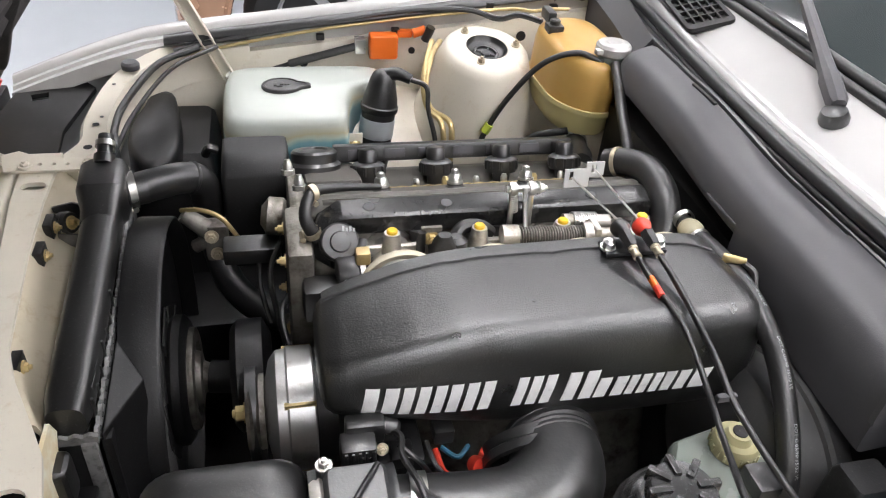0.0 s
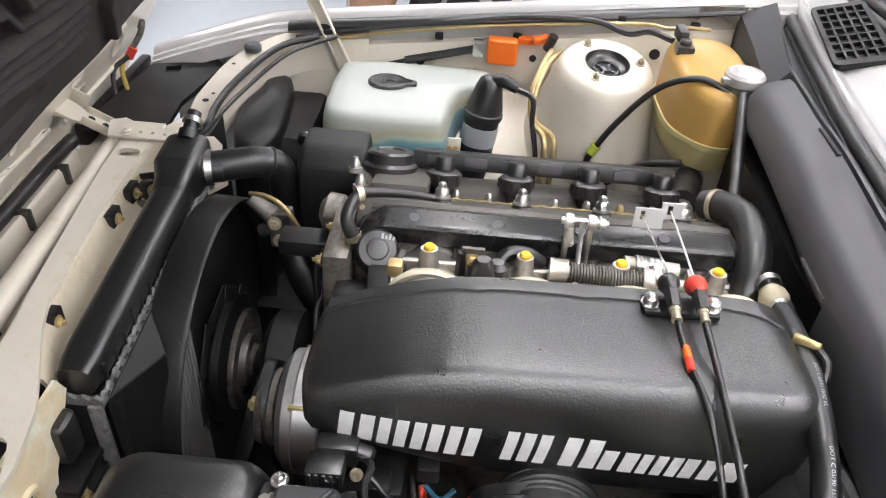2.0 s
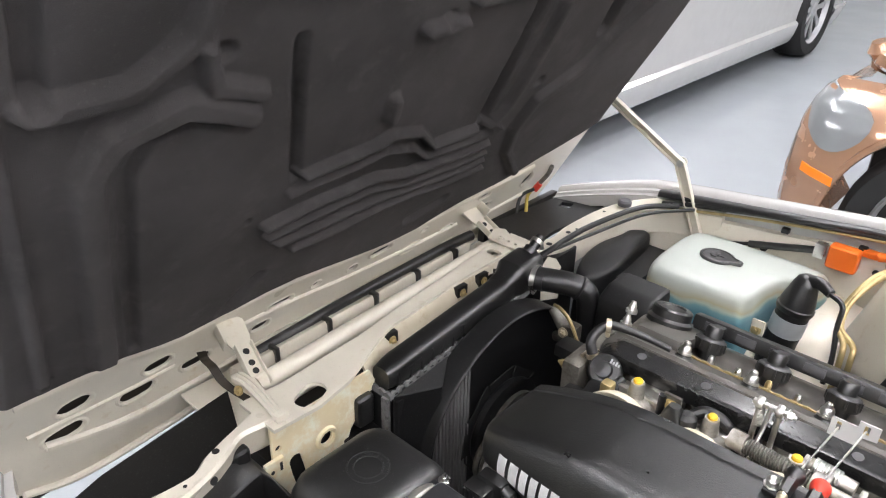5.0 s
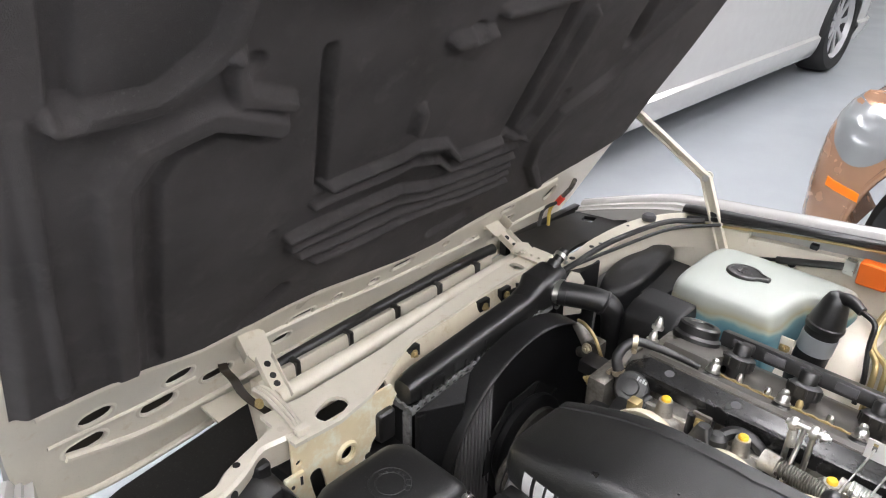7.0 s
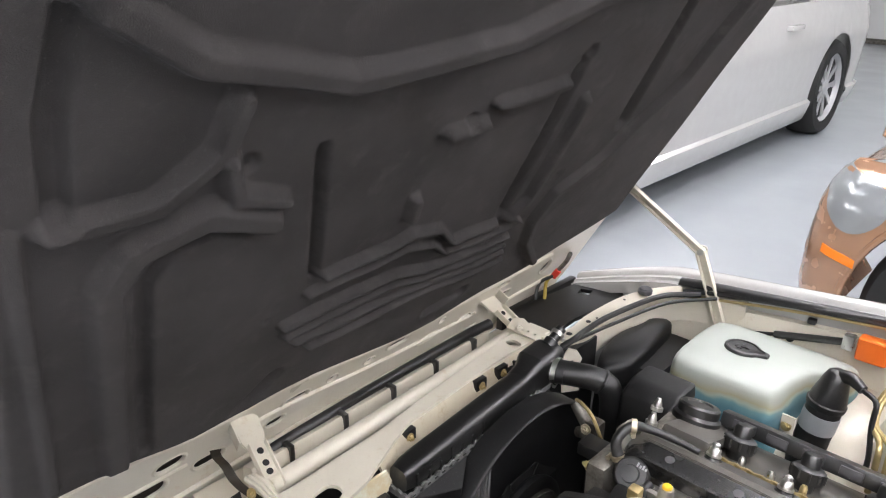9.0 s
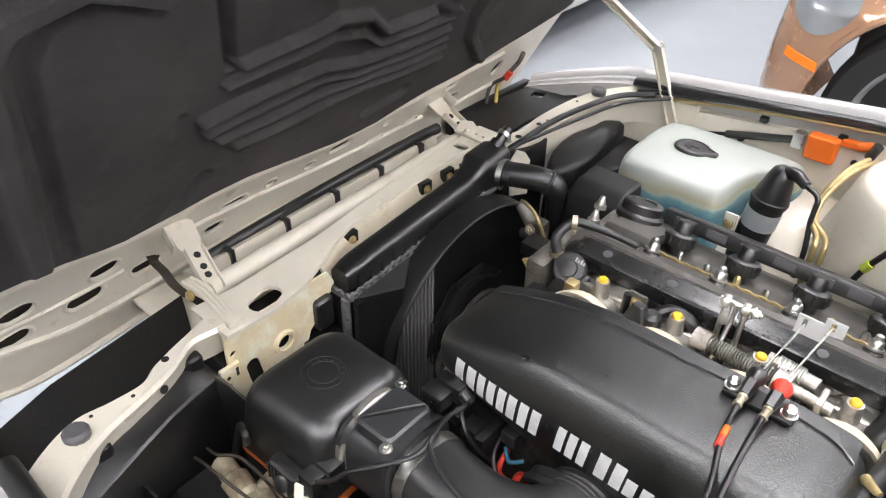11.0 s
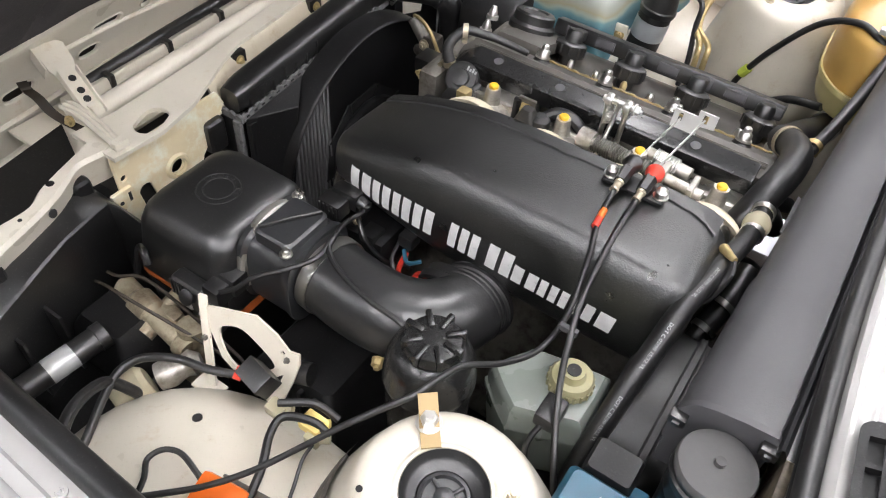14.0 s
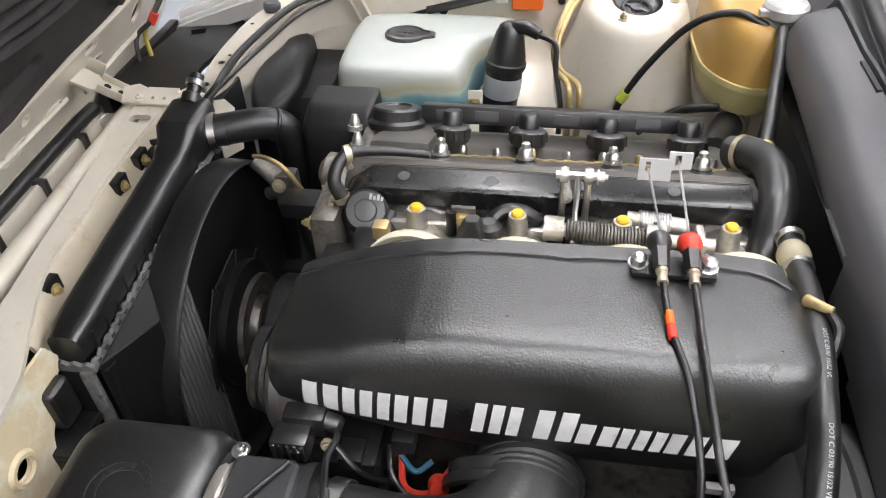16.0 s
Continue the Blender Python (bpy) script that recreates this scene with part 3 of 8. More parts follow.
# square nut plates on the support
for y in (-0.075, 0.108, 0.165):
    bm = B()
    x = -0.378 if y < 0 else -0.392
    rbox(bm, (x - 0.006, y - 0.013, 0.702), (x + 0.004, y + 0.013, 0.730), 0.001)
    pl = part("mounting_plate", bm, MATT, car)
    bm = B()
    bolt(bm, (x + 0.004, y, 0.718), (1, 0, 0), r=0.005, h=0.004)
    part("mounting_bolt", bm, BRASS, car)

# front panels beside the radiator support
bm = B()
plate(bm, [(-0.42, -0.33), (-0.510, -0.29), (-0.480, -0.50), (-0.44, -0.62), (-0.36, -0.60), (-0.36, -0.47)], [], Matrix.Translation((0, 0, 0.668)), 0.08)
part("headlamp_panel", bm, MATT, car, "matt black panel above the headlamp")
bm = B()
plate(bm, [(-0.425, 0.37), (-0.55, 0.35), (-0.52, 0.63), (-0.44, 0.645), (-0.405, 0.60), (-0.43, 0.45)], [[(-0.500, 0.575), (-0.475, 0.585), (-0.470, 0.56), (-0.494, 0.552)]], Matrix.Translation((0, 0, 0.702)), 0.008)
rbox(bm, (-0.565, 0.36, 0.62), (-0.548, 0.63, 0.697), 0.004)
part("headlamp_panel", bm, MATT, car, "matt black panel with a square cut-out")

# fittings on the right inner wing
bm = B()
plate(bm, [(-0.045, -0.004), (-0.030, 0.010), (-0.012, 0.004), (0.006, -0.006), (0.020, -0.004), (0.030, 0.008), (0.048, 0.010), (0.052, 0.018), (-0.042, 0.018)], [oval(-0.034, 0.010, 0.006, 0.006), oval(0.036, 0.013, 0.008, 0.006)], axes((0.428, 0.590, 0.860), (1, 0, 0.06), (-0.06, 0.1, 1)), 0.003)
part("wing_bracket", bm, DULL, car, "grey pressed bracket on the inner wing")
for x, z in ((0.225, 0.840), (0.265, 0.846), (0.10, 0.800), (-0.03, 0.790), (0.385, 0.842)):
    bm = B()
    rbox(bm, (x - 0.007, 0.588, z - 0.005), (x + 0.007, 0.600, z + 0.005), 0.002)
    part("cable_clip", bm, MATT, car)
for x, z, r in ((-0.06, 0.745, 0.008), (0.13, 0.765, 0.006), (0.33, 0.79, 0.009)):
    part("wing_hole", lathe(B(), [(r, 0.0), (r, 0.0008)], (x, 0.5915, z), (0, -1, 0.1), 16), CORE, car)

# firewall, cowl and windscreen base
bm = B()
rbox(bm, (0.455, -0.61, 0.3), (0.48, 0.61, 0.86), 0.004)
part("firewall", bm, CREAM, car, "cream painted firewall")
# Thin panel over the firewall; its brown mixes wax stains with painted-in shade.
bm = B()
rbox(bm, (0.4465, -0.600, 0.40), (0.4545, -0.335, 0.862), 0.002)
part("firewall_corner", bm, mat("shade_brown_waxed_paint", (0.15, 0.125, 0.09), 0.45, var=0.35, scale=20, dirt=(0.05, 0.04, 0.028), dirt_at=0.52, bump=0.12), car, "firewall corner with brown wax, colour darkened for shade")


def cowl_bow(y):
    """How far the cowl and its seals bow backwards."""
    return 0.18 * (y + 0.1) ** 2


bm = B()
rings = []
for i in range(41):
    y = -0.66 + 1.32 * i / 40
    prof = [(0.004, 0.862), (0.0, 0.893), (0.002, 0.8985), (0.0065, 0.9015), (0.012, 0.901), (0.0155, 0.8992), (0.019, 0.8990), (0.024, 0.9010), (0.035, 0.9070), (0.06, 0.9165), (0.09, 0.927), (0.099, 0.930), (0.104, 0.933), (0.108, 0.920)]
    rings.append([V(0.4545 + x + cowl_bow(y) * (1 - 3.0 * x), y, z - 0.018 * abs(y / 0.66) ** 3) for x, z in prof])
ring_loft(bm, rings, closed=False)
cowl = part("cowl_panel", bm, WHITE, car, "white painted cowl panel")


def cover_front(y):
    """Front of the long cover before the cowl."""
    return 0.378 + (0.03 if y < 0 else 0.06) * y


def cover_back(y):
    """Rear edge of the long cover, where the seal begins."""
    return 0.440 + 0.07 * max(0, y - 0.2)


def cover_top(y):
    """Height of that edge over its height at the near end."""
    return 0.014 * smooth01((y + 0.06) / 0.22)


def smooth01(a):
    a = max(0.0, min(1.0, a))
    return a * a * (3 - 2 * a)


bm = B()
rings = []
for i in range(41):
    y = -0.335 + 0.935 * i / 40
    c, w, d, e = cover_back(y), 0.4545 + cowl_bow(y), -0.035 * abs(y / 0.66) ** 3, cover_top(y)
    rings.append([V(c - 0.006, y, 0.835 + d + e), V(c - 0.001, y, 0.864 + d + e), V(c + 0.0005, y, 0.872 + d + e), V(c + 0.003, y, 0.874 + d + e), V(c + 0.0055, y, 0.870 + d + e), V(c + 0.007, y, 0.866 + d + e * 0.8), V(w - 0.001, y, 0.868 + d + e * 0.5), V(w + 0.002, y, 0.892 + d)])
ring_loft(bm, rings, closed=False)
part("seal_channel", bm, SATIN, car, "black rubber channel in front of the cowl")
for dx, dz, r, k, nm, lb in ((0.4480, 0.8885, 0.0088, 1.0, "cowl_seal", "black rubber seal along the cowl"), (0.4450, 0.8765, 0.0048, 1.0, "seal_lip", "thin rubber lip below the cowl seal"),
                         (0.560, 0.9335, 0.0072, 0.5, "windscreen_seal", "black rubber windscreen seal"), (0.573, 0.943, 0.0085, 0.5, "windscreen_trim", "dark trim strip at the foot of the windscreen")):
    bm = B()
    tube(bm, [(dx + k * cowl_bow(y), y, dz - 0.035 * abs(y / 0.66) ** 3) for y in (-0.64, -0.48, -0.32, -0.16, 0, 0.16, 0.32, 0.48, 0.64)], r, 12, 4)
    part(nm, bm, RUBBER, car, lb)
bm = B()
rings = []
for i in range(21):
    y = -0.62 + 1.24 * i / 20
    b = 0.5 * cowl_bow(y)
    rings.append([V(0.572 + b, y, 0.943 - 0.03 * abs(y / 0.66) ** 3), V(0.93 + b, y * 0.95, 1.20)])
ring_loft(bm, rings, closed=False)
part("windscreen", bm, DARK_GLASS, car, "dark tinted windscreen glass")
for vm in (axes((0.5375, 0.4075, 0.9195), (-0.158, -0.985, -0.03), (0.94, 0.20, 0.28)), axes((0.5165, -0.406, 0.9195), (0.10, -0.99, -0.01), (0.94, -0.10, 0.32))):
    bm = B()
    plate(bm, rounded(0.205, 0.072, 0.010), [[(-0.089 + 0.0256 * c, r - 0.0048), (-0.089 + 0.0256 * c + 0.0218, r - 0.0048), (-0.089 + 0.0256 * c + 0.0218, r + 0.0048), (-0.089 + 0.0256 * c, r + 0.0048)]
      for c in range(7) for r in (-0.0248, -0.0124, 0.0, 0.0124, 0.0248)], vm, 0.006)
    part("cowl_vent", bm, MATT, car, "black slotted air vent")
    bm = B()
    plate(bm, rounded(0.200, 0.067, 0.008), [], vm @ Matrix.Translation((0, 0, -0.0062)), 0.002)
    part("vent_backing", bm, CORE, car)
# floor of the bay and dark underside
# Dark block added to hide the floor between support and radiator.
bm = B()
rbox(bm, (-0.45, -0.33, 0.40), (-0.352, 0.32, 0.655), 0.004)
part("gap_filler", bm, CORE, car, "dark filler block below the radiator support")
bm = B()
rbox(bm, (-0.40, -0.56, 0.22), (0.47, 0.56, 0.25), 0.01)
part("undertray", bm, MATT, car, "black undertray below the engine")
bm = B()
rbox(bm, (-0.56, -0.60, 0.20), (-0.52, 0.60, 0.52), 0.02)
part("front_grille", bm, MATT, car, "black front grille")

# ---- hood, opened forwards ----
hood = thing("hood", (-0.564, 0, 0.712), "open white hood with a black felt pad inside", "hood")
HU, HN = V(0.5, 0, 0.8660254), V(0.8660254, 0, -0.5)


def hp(s, y, n=0.0):
    return V(-0.564, y, 0.712) + HU * s + HN * n


BEND, SHORT, S0 = radians(76), 0.80, -0.005
BU, BN = V(math.cos(BEND), 0, math.sin(BEND)), V(math.sin(BEND), 0, -math.cos(BEND))


def nose(p):
    """Turns the hood's front edge up to its steeper slope."""
    d = Vector(p) - V(-0.564, 0, 0.712)
    s, n = d.dot(HU), d.dot(HN)
    if s >= S0:
        return Vector(p)
    return hp(S0, p[1]) + BU * ((s - S0) * SHORT) + BN * n


def bent(bm):
    for cut in (S0, S0 - 0.03, S0 + 0.12):
        bmesh.ops.bisect_plane(bm, geom=bm.verts[:] + bm.edges[:] + bm.faces[:], plane_co=hp(cut, 0), plane_no=HU)
    for v in bm.verts:
        v.co = nose(v.co)
    return bm


hm = Matrix((V(0, 1, 0), HU, V(0, 1, 0).cross(HU))).transposed().to_4x4()
hm.translation = hp(0, 0)
bm = B()
rings = []
for i in range(25):
    y = -0.60 + 1.2 * i / 24
    row = []
    for j in range(26):
        s = -0.10 + 0.075 * (y / 0.6) + 1.16 * j / 25
        row.append(hp(s, y * (1 + 0.06 * max(0, s)), -0.024 - 0.03 * (1 - (y / 0.6) ** 2) * 0.5 - 0.02 * max(0, 0.05 - s)))
    rings.append(row)
ring_loft(bm, rings, closed=False)
part("outer_skin", bent(bm), WHITE, hood, "white painted outer skin")
bm = B()
edge = 0.60
out = [(-0.604, 0.05), (-0.594, -0.10), (-0.572, -0.138), (-0.49, -0.163), (-0.36, -0.150), (-0.20, -0.118), (-0.05, -0.102), (0.15, -0.09), (0.30, -0.075), (0.46, -0.055), (0.575, -0.028), (0.60, 0.0), (0.6015, 0.05), (edge + 0.005, 0.2), (edge + 0.04, 1.05), (-edge - 0.04, 1.05), (-edge - 0.005, 0.2)]
holes = [oval(-0.489, 0.030, 0.046, 0.038, 0.2), oval(-0.503, -0.034, 0.054, 0.030, 0.2), oval(-0.398, -0.020, 0.052, 0.031, 0.12), oval(-0.370, 0.034, 0.042, 0.032, 0.15), oval(-0.303, -0.012, 0.048, 0.026, 0.1),
         oval(-0.188, 0.0, 0.034, 0.022, 0.05), oval(-0.162, 0.047, 0.046, 0.022, 0.1), oval(-0.092, 0.055, 0.020, 0.018), oval(-0.012, 0.052, 0.022, 0.018), oval(0.050, 0.068, 0.048, 0.020, 0.1), oval(0.142, 0.024, 0.046, 0.024, 0.1),
         oval(0.158, 0.070, 0.016, 0.014), oval(0.236, 0.034, 0.034, 0.018, 0.05), oval(0.340, 0.050, 0.046, 0.024, 0.05), oval(0.318, 0.096, 0.034, 0.016, 0.05), oval(0.462, 0.085, 0.030, 0.044, 0.0)]
plate(bm, out, holes, hm, 0.0035)
frame_part = part("inner_frame", bent(bm), CREAM, hood, "cream pressed inner frame with oval holes")
for hole in holes:
    bm = B()
    mid = V(sum(p[0] for p in hole) / len(hole), sum(p[1] for p in hole) / len(hole), 0)
    rings = []
    for k, up in ((1.0, -0.003), (1.03, 0.0012), (1.14, 0.0022), (1.30, 0.0006)):
        rings.append([hp(mid.y + (q[1] - mid.y) * k, mid.x + (q[0] - mid.x) * k, up) for q in hole])
    ring_loft(bm, rings, cap=False)
    part("hole_rim", bent(bm), CREAM, frame_part)
# Dark sheet behind the holes: cavity wax, with the hollow's shade painted in.
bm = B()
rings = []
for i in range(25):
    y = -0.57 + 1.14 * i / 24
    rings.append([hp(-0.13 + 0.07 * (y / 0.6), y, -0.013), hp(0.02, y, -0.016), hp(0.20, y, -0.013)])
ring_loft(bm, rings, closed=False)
part("dark_hole_backing", bent(bm), DARK_BROWN, hood, "dark brown sheet for wax and shade behind the frame's holes")
for pts, r in (([(0.035, -0.255), (0.038, -0.15), (0.028, -0.02), (0.026, 0.12), (0.030, 0.27)], 0.005), ([(-0.045, -0.53), (-0.075, -0.42), (-0.068, -0.30), (-0.050, -0.16), (-0.040, 0.05), (-0.025, 0.30)], 0.007), ([(0.000, -0.55), (-0.002, -0.44), (0.005, -0.34)], 0.004), ([(0.005, 0.33), (0.02, 0.42), (0.03, 0.53)], 0.005)):
    bm = B()
    tube(bm, [hp(s, y, 0.0005) for s, y in pts], r, 8, 8)
    part("pressed_bead", bent(bm), CREAM, frame_part)
bm = B()
tube(bm, [hp(-0.136, -0.568, 0.004), hp(-0.160, -0.49, 0.005), hp(-0.147, -0.36, 0.005), hp(-0.115, -0.2, 0.005), hp(-0.10, -0.05, 0.005), hp(-0.088, 0.15, 0.005), hp(-0.072, 0.3, 0.005), hp(-0.053, 0.46, 0.004), hp(-0.028, 0.57, 0.004)], 0.006, 8, 8)
part("front_hem", bent(bm), CREAM, hood)
bm = B()
tube(bm, [hp(0.100, -0.565, 0.0), hp(0.100, -0.44, 0.0), hp(0.086, -0.34, 0.0), hp(0.104, -0.19, 0.0), hp(0.088, 0.03, 0.0), hp(0.105, 0.20, 0.0), hp(0.13, 0.45, 0.0)], 0.006, 8, 8)
part("stiffener", bm, CREAM, hood)

# felt pad with pressed channels
STROKES = [  # points of (along the hood, across), width, depth
    ([(0.14, -0.462), (0.514, -0.493), (0.555, -0.474), (0.575, -0.41), (0.545, -0.345)], 0.026, 0.010),
    ([(0.16, -0.425), (0.49, -0.455), (0.53, -0.435), (0.545, -0.39), (0.52, -0.335)], 0.014, -0.006),
    ([(0.602, -0.534), (0.605, -0.459), (0.650, -0.410), (0.70, -0.40)], 0.018, 0.009),
    ([(0.640, -0.40), (0.590, -0.385), (0.57, -0.335)], 0.016, 0.008),
    ([(0.62, -0.300), (0.57, -0.290), (0.404, -0.246)], 0.012, -0.008),
    ([(0.406, -0.239), (0.424, -0.138), (0.436, -0.115), (0.422, -0.057), (0.379, -0.011), (0.381, 0.125)], 0.009, 0.008),
    ([(0.380, -0.25), (0.392, -0.155), (0.405, -0.110), (0.390, -0.055), (0.357, -0.015), (0.356, 0.13)], 0.008, 0.007),
    ([(0.331, -0.274), (0.342, -0.19), (0.351, -0.106), (0.331, -0.043), (0.332, 0.137)], 0.009, 0.008),
    ([(0.305, -0.265), (0.315, -0.19), (0.325, -0.100), (0.306, -0.035), (0.308, 0.145)], 0.008, 0.007),
    ([(0.281, -0.245), (0.292, -0.09), (0.285, -0.02), (0.286, 0.155)], 0.008, 0.007),
    ([(0.258, -0.218), (0.267, -0.012), (0.265, 0.163)], 0.009, 0.008),
    ([(0.655, 0.075), (0.60, 0.078), (0.385, 0.095)], 0.020, -0.010),
    ([(0.60, 0.125), (0.42, 0.135), (0.39, 0.12)], 0.014, 0.008),
    ([(0.633, -0.070), (0.640, 0.050)], 0.013, 0.008),
    ([(0.60, -0.13), (0.605, -0.08)], 0.014, 0.009),
    ([(0.50, -0.135), (0.47, -0.13)], 0.014, 0.008),
    ([(0.20, 0.30), (0.28, 0.225), (0.34, 0.205), (0.40, 0.215), (0.455, 0.30), (0.60, 0.40), (0.75, 0.43)], 0.016, 0.008),
    ([(0.52, 0.30), (0.66, 0.27), (0.78, 0.25)], 0.024, -0.008),
    ([(0.611, -0.527), (0.70, -0.531), (0.80, -0.515)], 0.016, -0.008),
    ([(0.80, -0.52), (0.74, -0.44), (0.70, -0.30), (0.72, -0.10), (0.78, 0.05), (0.80, 0.30)], 0.022, 0.010),
    ([(0.12, -0.53), (0.60, -0.56)], 0.012, 0.006),
    ([(0.13, -0.50), (0.115, -0.40), (0.13, -0.30), (0.20, -0.25)], 0.020, -0.008),
    ([(0.18, 0.05), (0.19, 0.12)], 0.025, -0.006),
]
DIMPLES = [(0.62, -0.377, 0.014), (0.61, -0.10, 0.012), (0.548, 0.298, 0.014), (0.676, 0.077, 0.016), (0.439, 0.195, 0.014), (0.17, -0.53, 0.010), (0.35, -0.30, 0.006), (0.115, -0.55, 0.010)]
ny, ns = 380, 330
ys, ss = np.linspace(-0.588, 0.578, ny), np.linspace(0.0, 1.0, ns)
Y, S = np.meshgrid(ys, ss)
low = np.interp(ys, [-0.588, -0.436, -0.356, -0.29, -0.226, -0.167, -0.074, 0.0, 0.09, 0.206, 0.33, 0.44, 0.511, 0.578], [0.125, 0.128, 0.110, 0.116, 0.127, 0.130, 0.117, 0.111, 0.112, 0.140, 0.155, 0.180, 0.203, 0.225])
S = low[None, :] + (1.0 - low[None, :]) * S
Hgt = np.full_like(S, 0.0175)
rim = np.minimum(np.minimum(Y + 0.588, 0.578 - Y), S - low[None, :])


def smooth_step(a):
    a = np.clip(a, 0, 1)
    return a * a * (3 - 2 * a)


for pts, wid, dep in STROKES:
    d = np.full_like(S, 9.0)
    for (s0, y0), (s1, y1) in zip(pts, pts[1:]):
        k = np.clip(((S - s0) * (s1 - s0) + (Y - y0) * (y1 - y0)) / ((s1 - s0) ** 2 + (y1 - y0) ** 2), 0, 1)
        d = np.minimum(d, np.hypot(S - s0 - k * (s1 - s0), Y - y0 - k * (y1 - y0)))
    Hgt += 1.75 * dep * smooth_step((wid * 0.76 - d) / (wid * 0.42)) * smooth_step((rim - 0.01) / 0.04)
for s0, y0, r in DIMPLES:
    Hgt -= 0.007 * smooth_step((r - np.hypot(S - s0, Y - y0)) / (r * 0.5))
Hgt = Hgt * smooth_step(rim / 0.018) + 0.0015
Hgt += 0.002 * np.sin(Y * 23 + S * 9) * np.sin(S * 17 - Y * 5) * smooth_step(rim / 0.03)
spread = Y * (1 + 0.065 * S)
co = np.stack([-0.564 + 0.5 * S + 0.8660254 * Hgt, spread, 0.712 + 0.8660254 * S - 0.5 * Hgt], -1).reshape(-1, 3)
at = np.arange(ny * ns).reshape(ns, ny)
quads = np.stack([at[:-1, :-1], at[:-1, 1:], at[1:, 1:], at[1:, :-1]], -1).reshape(-1, 4)
me = bpy.data.meshes.new("sound_pad")
me.from_pydata(co.tolist(), [], quads.tolist())
me.shade_smooth()
me.materials.append(FELT)
pad = new("sound_pad", me)
pad.parent, pad.matrix_parent_inverse = hood, Matrix.Translation(-Vector(hood["base"]))
tagged(pad, "black felt sound pad with pressed channels")

# hood hinges with the torsion tube between them
hinge_bar = thing("hood_hinge_bar", (-0.445, 0, 0.72), "cream steel torsion tube between the hood hinges", "hinge")
bm = B()
rod(bm, (-0.434, -0.285, 0.716), (-0.464, 0.305, 0.716), 0.0145, seg=20)
part("torsion_tube", bm, CREAM, hinge_bar)


def hinge(base, top, side):
    """A pressed hinge arm from the torsion tube up to its flange on the hood."""
    b, t = Vector(base), Vector(top)
    L = (t - b).length
    m = axes(b, t - b, V(0, 1, 0))
    bm = B()
    plate(bm, [(-0.014, -0.013), (L * 0.55, -0.013), (L * 0.68, -0.018), (L + 0.006, -0.020), (L + 0.010, -0.014), (L + 0.010, 0.014), (L + 0.004, 0.020), (L * 0.74, 0.018), (L * 0.60, 0.013), (-0.014, 0.013)],
          [oval(0.012, 0.002, 0.008, 0.008), oval(0.026, 0, 0.008, 0.008), oval(0.046, 0.002, 0.010, 0.008)], m, 0.004)
    for v in (-1, 1):
        rbox(bm, (-0.014, v * 0.0125 - 0.0012, -0.014), (L * 0.60, v * 0.0125 + 0.0012, 0.0), 0.0008, m)
    rbox(bm, (L * 0.62, -0.026 * side - 0.0012, -0.020), (L * 0.98, -0.026 * side + 0.0012, 0.002), 0.0008, m)
    arm = part("hinge_arm", bm, CREAM, hinge_bar, "cream hinge arm with a row of holes")
    for u, v in ((L * 0.84, 0.010), (L * 0.92, -0.012)):
        part("hinge_bolt", bolt(B(), m @ V(u, v, 0.0), m.to_3x3() @ V(0, 0, 1), r=0.005, h=0.004, washer=1.5), CREAM, arm)
    # dark slots behind the holes
    for u in (0.012, 0.026, 0.046):
        part("arm_hole", lathe(B(), [(0.005, -0.0055), (0.005, -0.005)], m @ V(u, 0.001, 0), m.to_3x3() @ V(0, 0, 1), 12), CORE, arm)


hinge((-0.436, -0.280, 0.724), (-0.520, -0.264, 0.768), 1)
hinge((-0.462, 0.303, 0.716), (-0.541, 0.290, 0.768), -1)
# bundled torsion springs at the left end
for k in range(3):
    bm = B()
    o = 0.006 * (k - 1)
    tube(bm, [(-0.452 + 0.004 * k, -0.280 + o, 0.712), (-0.458 + 0.003 * k, -0.297 + o * 0.5, 0.728), (-0.444, -0.308 + o, 0.742), (-0.420, -0.307 + o, 0.744), (-0.380, -0.310 + o, 0.742), (-0.345, -0.316 + o * 0.8, 0.7415), (-0.332, -0.317 + o * 0.8, 0.738)], 0.0030, 8, 6)
    part("torsion_spring", bm, CREAM, hinge_bar, "cream painted spring rod")
bm = B()
rbox(bm, (-0.338, -0.326, 0.736), (-0.326, -0.306, 0.7475), 0.002)
part("spring_seat", bm, CREAM, hinge_bar)
part("link_bolt", bolt(B(), (-0.430, -0.316, 0.728), (0.3, -0.9, 0.3), r=0.005, h=0.004), BRASS, hinge_bar)

strap = thing("hood_strap", (-0.47, -0.30, 0.68), "grey-black woven strap between the hood and its hinge", "strap")
bm = B()
rings = []
for p in spline([hp(0.022, -0.303, 0.008), hp(0.010, -0.300, 0.016), (-0.520, -0.302, 0.712), (-0.500, -0.302, 0.699), (-0.478, -0.297, 0.689), (-0.455, -0.290, 0.682), (-0.435, -0.286, 0.672)], 5):
    rings.append([p + V(-0.003, -0.006, 0), p + V(0.003, 0.006, 0), p + V(0.003, 0.006, 0.002), p + V(-0.003, -0.006, 0.002)])
ring_loft(bm, rings)
part("webbing", bm, DARK_BROWN, strap)
prop = thing("hood_prop", (-0.176, 0.60, 0.711), "jointed cream steel hood prop holding the hood open", "prop")
joint, topp, basep = V(-0.252, 0.598, 0.859), hp(0.285, 0.592, 0.0), V(-0.183, 0.586, 0.718)


